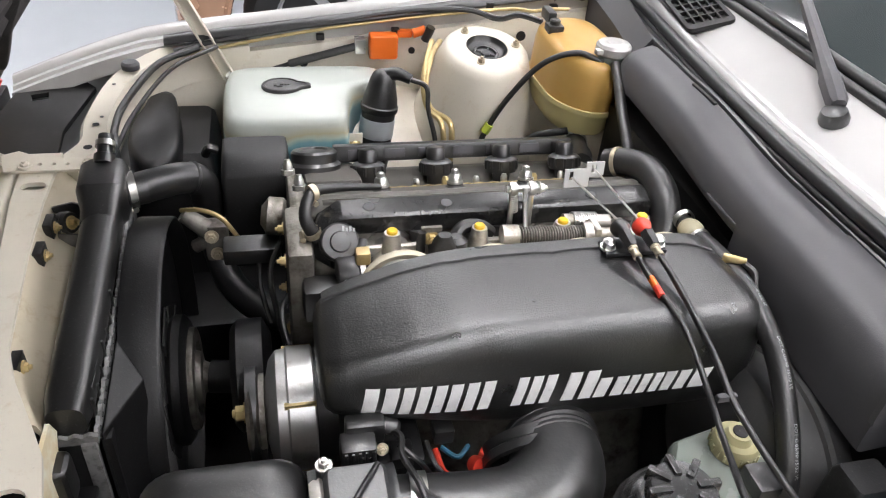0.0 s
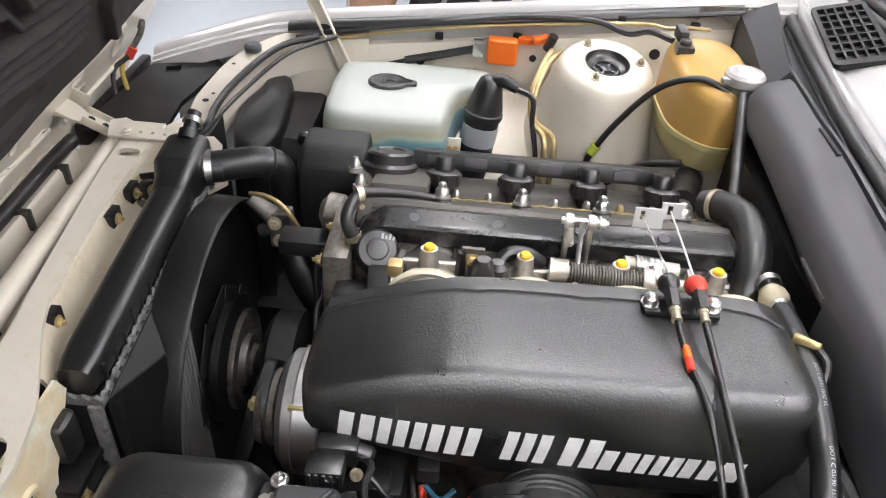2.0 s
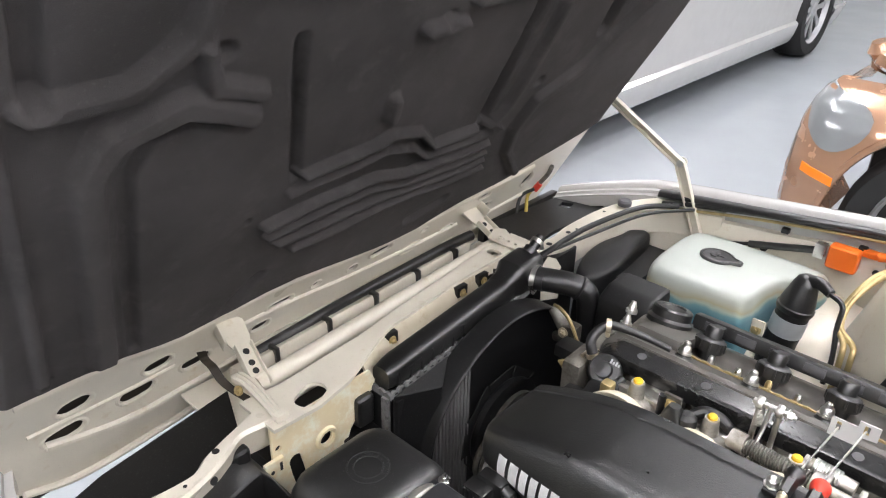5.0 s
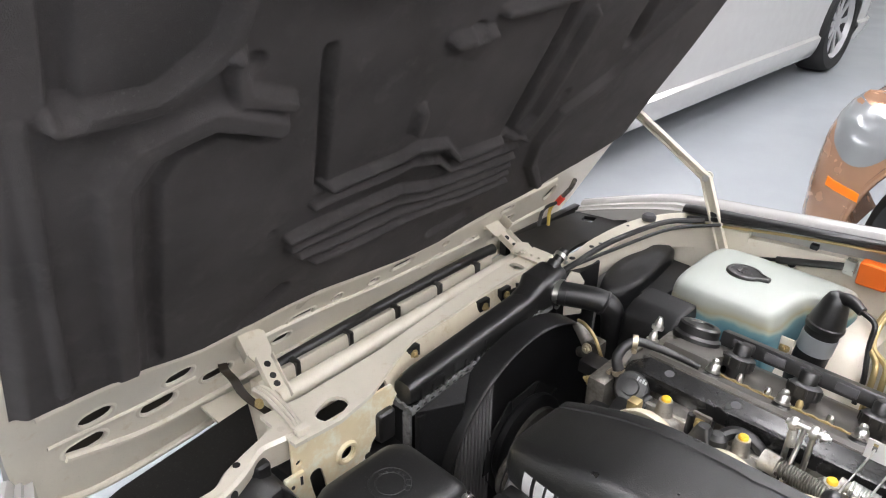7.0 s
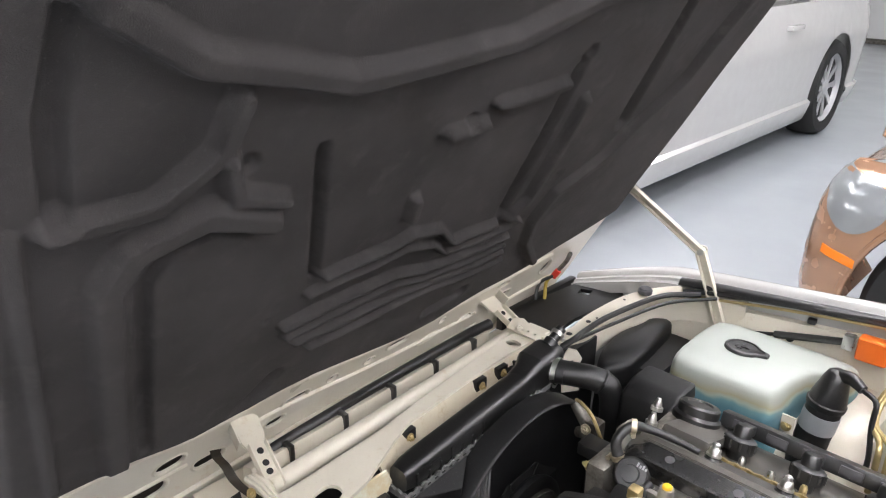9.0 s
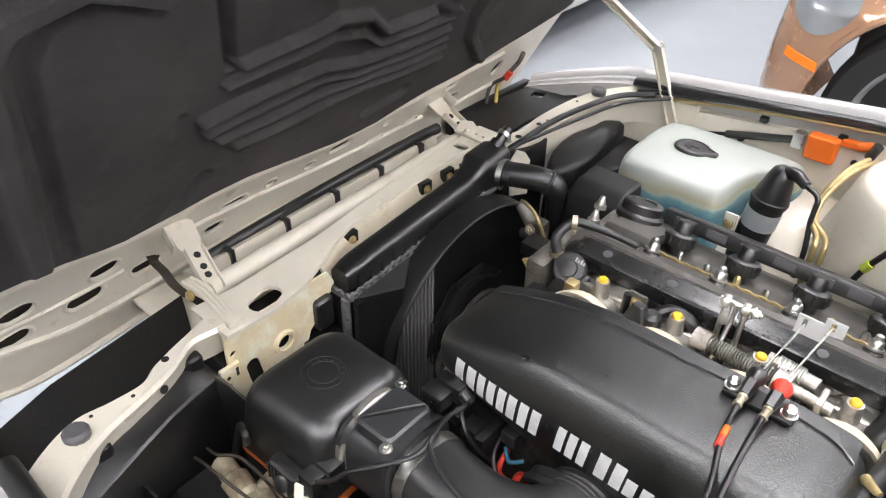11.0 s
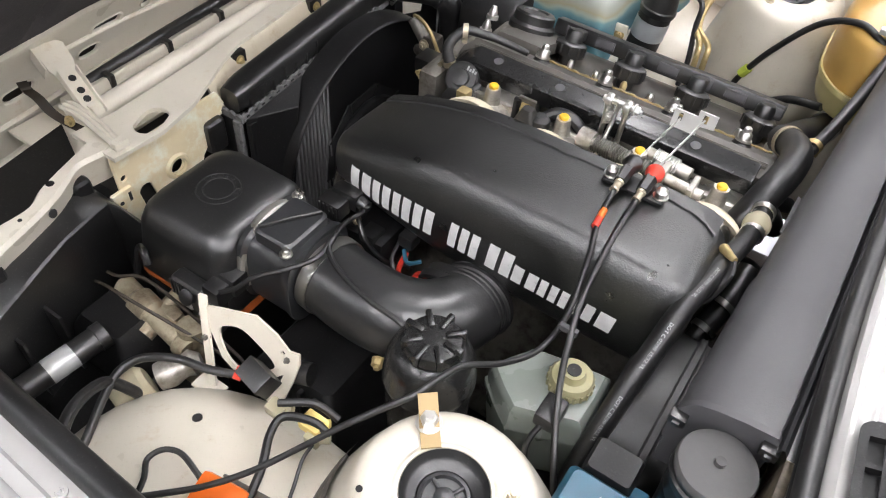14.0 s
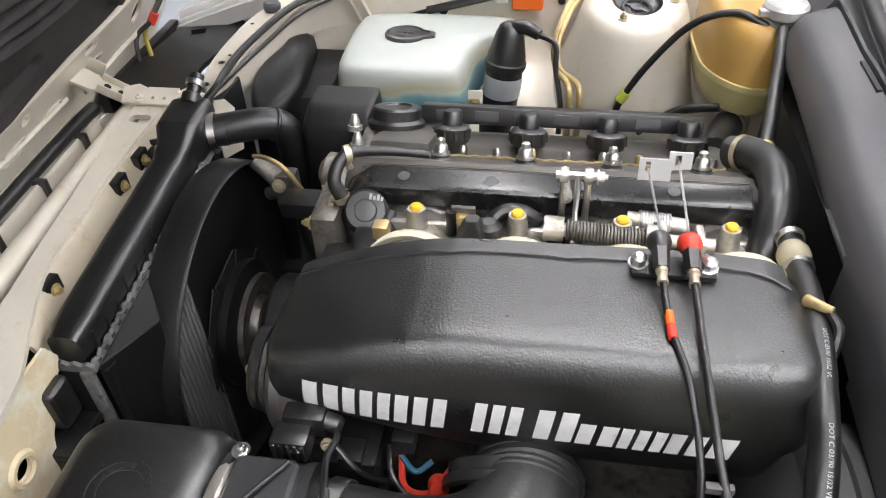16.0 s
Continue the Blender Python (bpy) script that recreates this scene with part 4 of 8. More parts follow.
def strut(a, b, w):
    bm = B()
    a, b = Vector(a), Vector(b)
    m = axes(a, b - a, V(0, 1, 0.2).cross(b - a))
    L = (b - a).length
    rbox(bm, (0, -w / 2, -0.0015), (L, w / 2, 0.0015), 0.001, m)
    rbox(bm, (0, -w / 2, -0.008), (L, -w / 2 + 0.003, 0.0015), 0.0008, m)
    rbox(bm, (0, w / 2 - 0.003, -0.008), (L, w / 2, 0.0015), 0.0008, m)
    return bm


part("lower_arm", strut(basep, joint, 0.022), CREAM, prop)
part("upper_arm", strut(joint, topp, 0.018), CREAM, prop)
for p in (joint, topp):
    bm = B()
    lathe(bm, [(0.010, -0.012), (0.010, -0.006), (0.007, -0.006), (0.007, 0.010)], p, (0.2, -1, 0.1), 14)
    part("pivot", bm, STEEL, prop)
bm = B()
bolt(bm, basep + V(0, -0.006, 0.008), (0.2, -1, 0.4), r=0.006)
part("base_bolt", bm, STEEL, prop)
# ---- engine ----
engine = thing("engine", (0.12, 0.08, 0.25), "four-cylinder engine with a dark grey valve cover and bare cast metal", "engine")
TILT = radians(-20)


def eng(x, a, n):
    """A point of the tilted engine: a across the head from its intake side, n up from the cover's top."""
    return V(x, 0.06 + a * math.cos(TILT) + n * math.sin(-TILT), 0.80 + a * math.sin(TILT) + n * math.cos(TILT))


em = Matrix.Translation((0, 0.06, 0.80)) @ Matrix.Rotation(TILT, 4, "X")
EN = (em.to_3x3() @ V(0, 0, 1))
# head and block
bm = B()
rbox(bm, (-0.085, -0.005, -0.17), (0.335, 0.235, -0.028), 0.006, em)
part("cylinder_head", bm, CASE, engine, "dirty cast aluminium cylinder head")
bm = B()
rbox(bm, (-0.09, 0.0, -0.55), (0.36, 0.21, -0.17), 0.02, em)
part("engine_block", bm, DULL, engine, "dark cast engine block")
# cover: loft of the section along the engine
bm = B()
sec = [(-0.004, -0.03), (-0.004, -0.012), (0.004, -0.004), (0.030, 0.0), (0.034, 0.003), (0.040, 0.003), (0.044, 0.0), (0.055, -0.001), (0.075, -0.001), (0.090, -0.006), (0.104, -0.012), (0.108, -0.020),
       (0.170, -0.020), (0.186, -0.014), (0.20, -0.004), (0.225, -0.004), (0.238, -0.012), (0.240, -0.03)]
rings = []
for x, k in ((-0.088, 0.006), (-0.084, 0.001), (-0.078, 0), (0.33, 0), (0.337, 0.002), (0.340, 0.008)):
    rings.append([eng(x, a + (k if a < 0.1 else -k), n - (k if n > -0.025 else 0)) for a, n in sec])
ring_loft(bm, rings)
cover = part("valve_cover", bm, COVER, engine, "dark grey valve cover with machined ribs")
for a in (0.010, 0.016, 0.022):
    bm = B()
    rbox(bm, (-0.07, a - 0.0012, -0.004), (0.33, a + 0.0012, 0.0008), 0.0005, em)
    part("cover_rib", bm, COVER, engine)
bm = B()
rbox(bm, (-0.085, 0.098, -0.012), (-0.012, 0.225, 0.008), 0.008, em)
part("cover_boss", bm, COVER, engine)
# wavy gasket strip in the valley
bm = B()
rings = []
for i in range(121):
    x = -0.0 + 0.325 * i / 120
    w = 0.0025 * math.sin(i * 0.95)
    rings.append([eng(x, 0.110 + w, -0.0205), eng(x, 0.110 + w, -0.0085), eng(x, 0.116 + w, -0.0085), eng(x, 0.116 + w, -0.0205)])
ring_loft(bm, rings)
part("gasket", bm, BRASS, engine, "wavy golden gasket edge")
# cover nuts
for i in range(4):
    x = 0.006 + 0.0945 * i
    bm = B()
    c = eng(x, 0.066, -0.002)
    lathe(bm, [(0.0135, -0.003), (0.0125, 0.001), (0.0105, 0.003), (0.0105, 0.005)], c, EN, 18)
    st = part("stud_boss", bm, BLACK, engine)
    bm = B()
    lathe(bm, [(0.0105, 0.005), (0.0105, 0.008), (0.0085, 0.008), (0.0080, 0.015), (0.0065, 0.017)], c, EN, 12)
    lathe(bm, [(0.0052, 0.017), (0.0050, 0.022), (0.003, 0.024)], c, EN, 10)
    part("cover_nut", bm, STEEL, engine, "bright steel dome nut")
for i in range(9):
    x = -0.02 + 0.042 * i
    bm = B()
    lathe(bm, [(0.007, 0), (0.007, 0.002), (0.005, 0.002), (0.005, 0.012), (0.003, 0.016)], eng(x, 0.138 + 0.006 * (i % 2), -0.020), EN, 8)
    part("plug_well_nut", bm, STEEL if i % 3 else BRASS, engine)
bm = B()
lathe(bm, [(0.036, -0.012), (0.036, -0.004), (0.031, 0.0), (0.031, 0.012), (0.028, 0.015), (0.020, 0.0155), (0.018, 0.013)], eng(-0.068, 0.182, 0.018), EN, 24)
part("oil_cap", bm, BLACK, engine, "black ribbed oil filler cap")
# front timing case and accessories
bm = B()
rbox(bm, (-0.115, 0.0, 0.62), (-0.085, 0.10, 0.775), 0.008)
rbox(bm, (-0.125, 0.01, 0.55), (-0.085, 0.09, 0.62), 0.012)
rbox(bm, (-0.108, 0.10, 0.66), (-0.085, 0.23, 0.75), 0.010)
part("timing_case", bm, CASE, engine, "dirty cast metal timing case")
for p in ((-0.116, 0.012, 0.76), (-0.116, 0.088, 0.75), (-0.116, 0.012, 0.66), (-0.116, 0.088, 0.66)):
    part("case_bolt", bolt(B(), p, (-1, 0, 0), r=0.005), BRASS, engine)
bm = B()
lathe(bm, [(0.020, 0), (0.024, 0.004), (0.024, 0.022), (0.017, 0.026), (0.012, 0.03)], (-0.112, 0.135, 0.735), (-1, 0.1, 0.1), 20)
part("camshaft_cap", bm, CASE, engine)
# small breather elbow at the cover's front corner
bm = B()
tube(bm, [(-0.078, 0.03, 0.770), (-0.092, 0.035, 0.800), (-0.083, 0.058, 0.817), (-0.06, 0.075, 0.812), (-0.03, 0.085, 0.806), (0.0, 0.088, 0.802)], (0.0082, 0.004), 12, 6)
part("breather_hose", bm, RUBBER, engine, "short black breather hose")
bm = B()
clamp(bm, (-0.082, 0.060, 0.817), (1, 0.6, 0), 0.0080, 0.007)
clamp(bm, (-0.084, 0.031, 0.782), (-0.4, 0, 1), 0.0088, 0.007)
part("hose_clamp", bm, ZINC, engine)
bm = B()
lathe(bm, [(0.017, 0), (0.018, 0.004), (0.018, 0.026), (0.012, 0.030)], (-0.075, 0.035, 0.762), (0.7, -0.6, -0.1), 20)
part("pressure_sensor", bm, MATT, engine)
bm = B()
rbox(bm, (-0.10, -0.03, 0.70), (-0.055, 0.005, 0.745), 0.008)
lathe(bm, [(0.020, 0), (0.021, 0.008), (0.021, 0.012)], (-0.066, -0.032, 0.725), (0.3, -1, 0.2), 18)
part("idle_valve", bm, BLACK, engine)
# plug leads: caps and loom
loom = thing("ignition_loom", (0.15, 0.24, 0.76), "black plug caps joined by a flat black lead duct", "ignition leads")
for i in range(4):
    x = 0.004 + 0.0955 * i
    bm = B()
    lathe(bm, [(0.012, -0.03), (0.013, -0.012), (0.0215, -0.012), (0.0225, -0.008), (0.0225, 0.005), (0.019, 0.008), (0.013, 0.009), (0.0125, 0.022), (0.010, 0.026), (0.003, 0.027)], eng(x, 0.174, 0.006), EN, 24)
    cap = part("plug_cap", bm, BLACK, loom)
    for k in range(10):
        d = 2 * math.pi * k / 10
        q = eng(x + 0.0222 * math.cos(d), 0.174 + 0.0222 * math.sin(d), -0.002)
        part("cap_rib", rod(B(), q, q + EN * 0.012, 0.0025, seg=6), BLACK, cap)
    bm = B()
    rbox(bm, (x - 0.010, 0.176, 0.014), (x + 0.010, 0.215, 0.030), 0.004, em)
    part("lead_elbow", bm, BLACK, loom)
bm = B()
rbox(bm, (-0.04, 0.200, 0.010), (0.312, 0.224, 0.033), 0.003, em)
part("lead_duct", bm, BLACK, loom)
for i in range(7):
    x = -0.02 + 0.05 * i
    bm = B()
    rbox(bm, (x, 0.1965, 0.015), (x + 0.03, 0.200, 0.028), 0.001, em)
    part("duct_window", bm, GREY, loom)

# injector rail cover
rail = thing("injector_rail", (0.13, 0.05, 0.775), "long black square-section injector rail cover", "fuel rail")
bm = B()
rings = []
for x, dz, dy in ((-0.083, -0.022, -0.006), (-0.078, -0.014, -0.004), (-0.055, 0.0, 0), (-0.05, 0.0, 0), (0.322, 0.0, 0), (0.325, -0.002, 0)):
    rings.append([V(x, y + dy, z + dz) for y, z in ((0.032, 0.776), (0.030, 0.780), (0.031, 0.798), (0.034, 0.8015), (0.058, 0.806), (0.062, 0.803), (0.062, 0.776))])
ring_loft(bm, rings)
part("rail_cover", bm, GLOSS, rail)
for i in range(4):
    x = 0.04 + 0.1 * i
    bm = B()
    lathe(bm, [(0.014, 0), (0.014, 0.012), (0.011, 0.016), (0.010, 0.03)], (x, 0.034, 0.776), (0, -0.3, -1), 16)
    rbox(bm, (x - 0.009, 0.012, 0.755), (x + 0.009, 0.030, 0.772), 0.003)
    part("injector", bm, BLACK, rail, "black injector with plug")
for x in (-0.02, 0.07, 0.16, 0.25):
    bm = B()
    lathe(bm, [(0.006, 0), (0.0065, 0.0008), (0.003, 0.001)], (x, 0.045, 0.8035), (0, -0.17, 1), 14)
    part("dimple", bm, GREY, rail)

# throttle bodies
for i in range(4):
    x = 0.1 * i + 0.004
    bm = B()
    lathe(bm, [(0.030, 0), (0.032, 0.01), (0.030, 0.03), (0.030, 0.075), (0.034, 0.08), (0.034, 0.088)], (x, -0.045, 0.752), (0, 1, -0.15), 26)
    rbox(bm, (x - 0.04, 0.005, 0.735), (x + 0.04, 0.014, 0.775), 0.004)
    rbox(bm, (x - 0.046, 0.026, 0.715), (x + 0.046, 0.036, 0.765), 0.004)
    tb = part("throttle_body", bm, ALU, engine, "cast aluminium throttle body")
    bm = B()
    lathe(bm, [(0.0125, 0), (0.0100, 0.026), (0.0088, 0.035)], (x - 0.004, 0.0, 0.762), (0, 0.05, 1), 16)
    part("screw_tower", bm, ALU, tb)
    bm = B()
    lathe(bm, [(0.0062, 0), (0.0062, 0.003), (0.0050, 0.0045), (0.001, 0.0047)], (x - 0.004, 0.0018, 0.7965), (0, 0.05, 1), 16)
    part("screw_cap", bm, YELLOW, tb, "yellow plastic screw cap")
    bm = B()
    lathe(bm, [(0.030, -0.006), (0.037, -0.004), (0.046, 0.004), (0.050, 0.016), (0.049, 0.020), (0.044, 0.018), (0.040, 0.008), (0.033, 0.002)], (x, -0.040, 0.758), (0, -1, 0.1), 36, cap=False)
    part("intake_trumpet", bm, TRUMPET, tb, "beige intake trumpet rim")
    if i < 3:
        bm = B()
        lathe(bm, [(0.0055, 0), (0.005, 0.028)], (x + 0.03, 0.004, 0.765), (0, 0.05, 1), 12)
        part("vacuum_stub", bm, MATT, tb)
# bracket, vacuum unit and hoses between the bodies
brk = thing("vacuum_hardware", (0.05, 0.01, 0.77), "black vacuum hoses and a small brown bracket", "hoses")
bm = B()
rbox(bm, (0.034, 0.006, 0.765), (0.058, 0.011, 0.797), 0.001)
part("bracket", bm, DULL, brk)
bm = B()
bolt(bm, (0.046, 0.006, 0.783), (0, -1, 0.2), r=0.006)
part("bracket_bolt", bm, BRASS, brk)
bm = B()
lathe(bm, [(0.012, 0), (0.014, 0.012), (0.013, 0.020), (0.007, 0.025)], (0.072, -0.006, 0.766), (0, 0.1, 1), 18)
rbox(bm, (0.058, -0.022, 0.748), (0.086, 0.004, 0.768), 0.003)
part("plug_connector", bm, BLACK, brk)
bm = B()
tube(bm, [(0.072, 0.004, 0.780), (0.085, 0.016, 0.788), (0.105, 0.018, 0.787), (0.12, 0.020, 0.775)], 0.008, 10, 6)
part("vacuum_hose", bm, RUBBER, brk)
bm = B()
tube(bm, [(-0.03, 0.02, 0.775), (-0.035, 0.0, 0.765), (-0.038, -0.01, 0.74)], 0.006, 10, 6)
part("vacuum_hose", bm, RUBBER, brk)

# throttle linkage with its spring
link = thing("throttle_linkage", (0.19, 0.0, 0.78), "steel throttle linkage with a coil spring and levers", "linkage")
bm = B()
rod(bm, (0.128, -0.002, 0.786), (0.285, -0.012, 0.785), 0.0068, seg=16)
rod(bm, (0.126, -0.002, 0.786), (0.145, -0.003, 0.786), 0.0125, seg=16)
rod(bm, (0.222, -0.008, 0.785), (0.235, -0.009, 0.785), 0.0145, seg=16)
part("shaft", bm, ALU, link)


def coil(p, q, r, wire, turns):
    p, q = Vector(p), Vector(q)
    a, s, u = frame_of(q - p)
    n = turns * 12
    bm = B()
    pts = [p + (q - p) * (i / n) + (s * math.cos(2 * math.pi * i / 12) + u * math.sin(2 * math.pi * i / 12)) * r for i in range(n + 1)]
    return tube(bm, pts, wire, 6, 1)


part("return_spring", coil((0.146, -0.003, 0.786), (0.222, -0.008, 0.785), 0.0092, 0.0015, 24), DULL, link, "coiled steel return spring")
part("small_spring", coil((0.146, 0.024, 0.800), (0.143, 0.026, 0.826), 0.0045, 0.001, 10), STEEL, link)
for x, y in ((0.142, 0.026), (0.165, 0.026)):
    bm = B()
    rod(bm, (x, y - 0.01, 0.745), (x, y, 0.828), 0.0035, seg=8)
    lathe(bm, [(0.0075, -0.004), (0.0085, 0), (0.0075, 0.004)], (x, y, 0.830), (1, 0, 0), 14)
    part("link_rod", bm, STEEL, link)
bm = B()
rod(bm, (0.134, 0.026, 0.830), (0.173, 0.026, 0.830), 0.004, seg=10)
bolt(bm, (0.173, 0.026, 0.830), (1, 0, 0), r=0.005)
part("link_pin", bm, STEEL, link)
bm = B()
tube(bm, [(0.155, 0.022, 0.833), (0.155, 0.012, 0.81), (0.154, -0.008, 0.782), (0.154, -0.012, 0.772)], 0.0028, 8, 5)
part("lever_wire", bm, STEEL, link)
bm = B()
rod(bm, (0.205, 0.014, 0.790), (0.262, 0.010, 0.788), 0.0085, seg=14)
part("rear_shaft", bm, ALU, link)
part("rear_spring", coil((0.215, 0.0135, 0.7895), (0.245, 0.0115, 0.7885), 0.010, 0.0014, 11), STEEL, link)
for lo, hi in (((0.232, -0.022, 0.772), (0.240, 0.004, 0.800)), ((0.268, -0.025, 0.768), (0.275, 0.006, 0.796))):
    part("lever", rbox(B(), lo, hi, 0.002), ALU, link)
# white sheet bracket for the cable ends
bm = B()
plate(bm, [(0.213, -0.015), (0.244, -0.015), (0.244, -0.003), (0.262, -0.001), (0.262, 0.016), (0.240, 0.016), (0.240, 0.008), (0.213, 0.008)], [[(0.219, -0.006), (0.224, -0.006), (0.224, 0.005), (0.219, 0.005)], [(0.246, 0.002), (0.252, 0.002), (0.252, 0.013), (0.246, 0.013)]],
      axes((0, 0.048, 0.83), (1, 0, 0), (0, 0.15, 1)), 0.0025)
part("cable_bracket", bm, LABEL, link, "bright plated cable bracket")
for a, b in (((0.222, 0.047, 0.828), (0.220, -0.085, 0.856)), ((0.249, 0.047, 0.838), (0.242, -0.085, 0.856))):
    bm = B()
    rod(bm, a, b, 0.0012, seg=6)
    part("inner_cable", bm, STEEL, link)

# ---- plenum with its white lettering blocks ----
plenum = thing("intake_plenum", (0.12, -0.13, 0.70), "black crinkle-painted intake plenum with white raised marks", "intake plenum")
PROF = [(0, 0.05), (0, 0.5), (0.0, 0.74), (0.005, 0.83), (0.02, 0.86), (0.07, 0.872), (0.082, 0.90), (0.09, 0.935), (0.11, 0.95), (0.20, 0.962), (0.40, 0.985), (0.62, 1.0), (0.79, 0.998), (0.865, 0.975), (0.925, 0.91),
        (0.965, 0.81), (0.99, 0.66), (1.0, 0.48), (0.985, 0.26), (0.94, 0.09), (0.85, 0.015), (0.7, 0), (0.15, 0)]
STATIONS = [  # x, back y, face y, bottom z, top z, shrink
    (-0.0955, -0.110, -0.180, 0.748, 0.784, 0.35), (-0.0945, -0.100, -0.192, 0.744, 0.791, 0.12), (-0.091, -0.094, -0.200, 0.740, 0.797, 0.02), (-0.084, -0.090, -0.206, 0.738, 0.802, 0), (-0.05, -0.084, -0.212, 0.733, 0.813, 0),
    (-0.01, -0.079, -0.2155, 0.724, 0.824, 0), (0.03, -0.076, -0.217, 0.715, 0.832, 0), (0.055, -0.075, -0.217, 0.710, 0.8345, 0), (0.08, -0.074, -0.217, 0.706, 0.835, 0), (0.15, -0.074, -0.218, 0.702, 0.836, 0), (0.22, -0.074, -0.219, 0.702, 0.837, 0),
    (0.275, -0.075, -0.2195, 0.703, 0.837, 0), (0.308, -0.077, -0.219, 0.704, 0.836, 0.0), (0.322, -0.080, -0.216, 0.708, 0.832, 0.0), (0.331, -0.085, -0.209, 0.714, 0.826, 0.01),
    (0.336, -0.092, -0.199, 0.722, 0.818, 0.03), (0.3385, -0.10, -0.186, 0.735, 0.806, 0.12), (0.339, -0.105, -0.18, 0.74, 0.80, 0.4)]


def closed_curve(pts, steps):
    n = len(pts)
    out = []
    for i in range(n):
        a, b, c, d = (Vector(pts[(i + k) % n]) for k in (-1, 0, 1, 2))
        for j in range(steps):
            t = j / steps
            out.append(0.5 * (2 * b + (c - a) * t + (2 * a - 5 * b + 4 * c - d) * t * t + (3 * b - a - 3 * c + d) * t ** 3))
    return out


CURVE = closed_curve(PROF, 3)
xs = [s[0] for s in STATIONS]


def station(x):
    return [float(np.interp(x, xs, [s[k] for s in STATIONS])) for k in range(1, 6)]


bm = B()
rings = []
dense = sorted({round(v, 4) for v in [*xs, *np.linspace(-0.07, 0.30, 30).tolist()]})
for x in dense:
    yb, yf, zb, zt, sh = station(x)
    ring = []
    for p in CURVE:
        u, v = 0.5 + (p[0] - 0.5) * (1 - sh), 0.5 + (p[1] - 0.5) * (1 - sh)
        ring.append(V(x, yb + (yf - yb) * u, zb + (zt - zb) * v))
    rings.append(ring)
ring_loft(bm, rings)
part("plenum_body", bm, CRINKLE, plenum, angle=60)


def on_face(x, z, off=0.0012):
    yb, yf, zb, zt, sh = station(x)
    v = (z - zb) / (zt - zb)
    u = float(np.interp(v, [0.1, 0.28, 0.5, 0.68, 0.84], [0.94, 0.985, 1.0, 0.988, 0.953]))
    return V(x, yb + (yf - yb) * u - off, z)


def mark(x0, x1, z0, z1, lean):
    """One slanted white bar lying on the plenum's face."""
    bm = B()
    rows = []
    for j in range(7):
        z = z0 + (z1 - z0) * j / 6
        dx = lean * (z - 0.747)
        rows.append([on_face(x0 + dx, z, -0.002), on_face(x0 + dx, z), on_face((x0 + x1) / 2 + dx, z), on_face(x1 + dx, z), on_face(x1 + dx, z, -0.002)])
    ring_loft(bm, rows, closed=False)
    return part("white_bar", bm, WHITE_INK, plenum, "white raised bar")


def base_z(x):
    return 0.7465


for x0, x1, tall, bars in ((-0.061, -0.031, 1, 2), (-0.027, 0.012, 1, 3), (0.016, 0.057, 1, 3), (0.079, 0.116, 1, 3), (0.128, 0.158, 1, 2), (0.161, 0.190, 0.72, 2), (0.193, 0.226, 0.72, 3), (0.229, 0.255, 0.72, 2), (0.260, 0.277, 0.72, 1)):
    w = (x1 - x0) / (bars * 1.45 - 0.45)
    for k in range(bars):
        a = x0 + k * 1.45 * w
        z0 = base_z(a)
        mark(a, a + w, z0, z0 + 0.038 * tall, 0.12)
# raised flange along the upper back edge, wider round its screws
bm = B()
rings = []
for i in range(64):
    x = -0.086 + 0.408 * i / 63
    yb, yf, zb, zt, sh = station(x)
    w = 0.150 + 0.018 * max(0.0, 1 - min(abs(x - 0.05), abs(x - 0.147), abs(x - 0.285)) / 0.016) + 0.10 * max(0, (x - 0.29) / 0.03)
    ring = []
    for u, up in ((0.0, 0.0), (0.012, 0.0026), (w - 0.022, 0.0030), (w - 0.008, 0.0024), (w, -0.0012)):
        v = float(np.interp(u, [p[0] for p in PROF[3:14]], [p[1] for p in PROF[3:14]]))
        v = max(v, 0.945 - 0.5 * max(0, 0.03 - u))
        ring.append(V(x, yb + (yf - yb) * u, zb + (zt - zb) * v + up))
    rings.append(ring)
ring_loft(bm, rings, closed=False)
part("plenum_flange", bm, CRINKLE, plenum, angle=20)
# flange screws on the upper back edge
for x in (0.05, 0.147, 0.24):
    bm = B()
    yb = station(x)[0]
    lathe(bm, [(0.010, -0.012), (0.009, 0.004), (0.0075, 0.008)], (x, yb - 0.006, 0.812), (0, 0.2, 1), 16)
    part("flange_boss", bm, CRINKLE, plenum)
    bm = B()
    lathe(bm, [(0.006, 0.008), (0.006, 0.012), (0.004, 0.0125)], (x, yb - 0.006, 0.812), (0, 0.2, 1), 12)
    part("flange_screw", bm, STEEL, plenum)
bm = B()
lathe(bm, [(0.046, 0), (0.046, 0.010), (0.050, 0.012), (0.050, 0.020), (0.046, 0.022)], (0.105, -0.212, 0.69), (0.05, -1, -0.35), 32, cap=False)
part("inlet_collar", bm, BLACK, plenum)
bm = B()
tube(bm, [(0.335, -0.115, 0.822), (0.343, -0.125, 0.826), (0.350, -0.131, 0.828)], (0.0055, 0.0032), 10, 4)
part("vacuum_nipple", bm, BRASS, plenum, "yellow brass vacuum nipple")

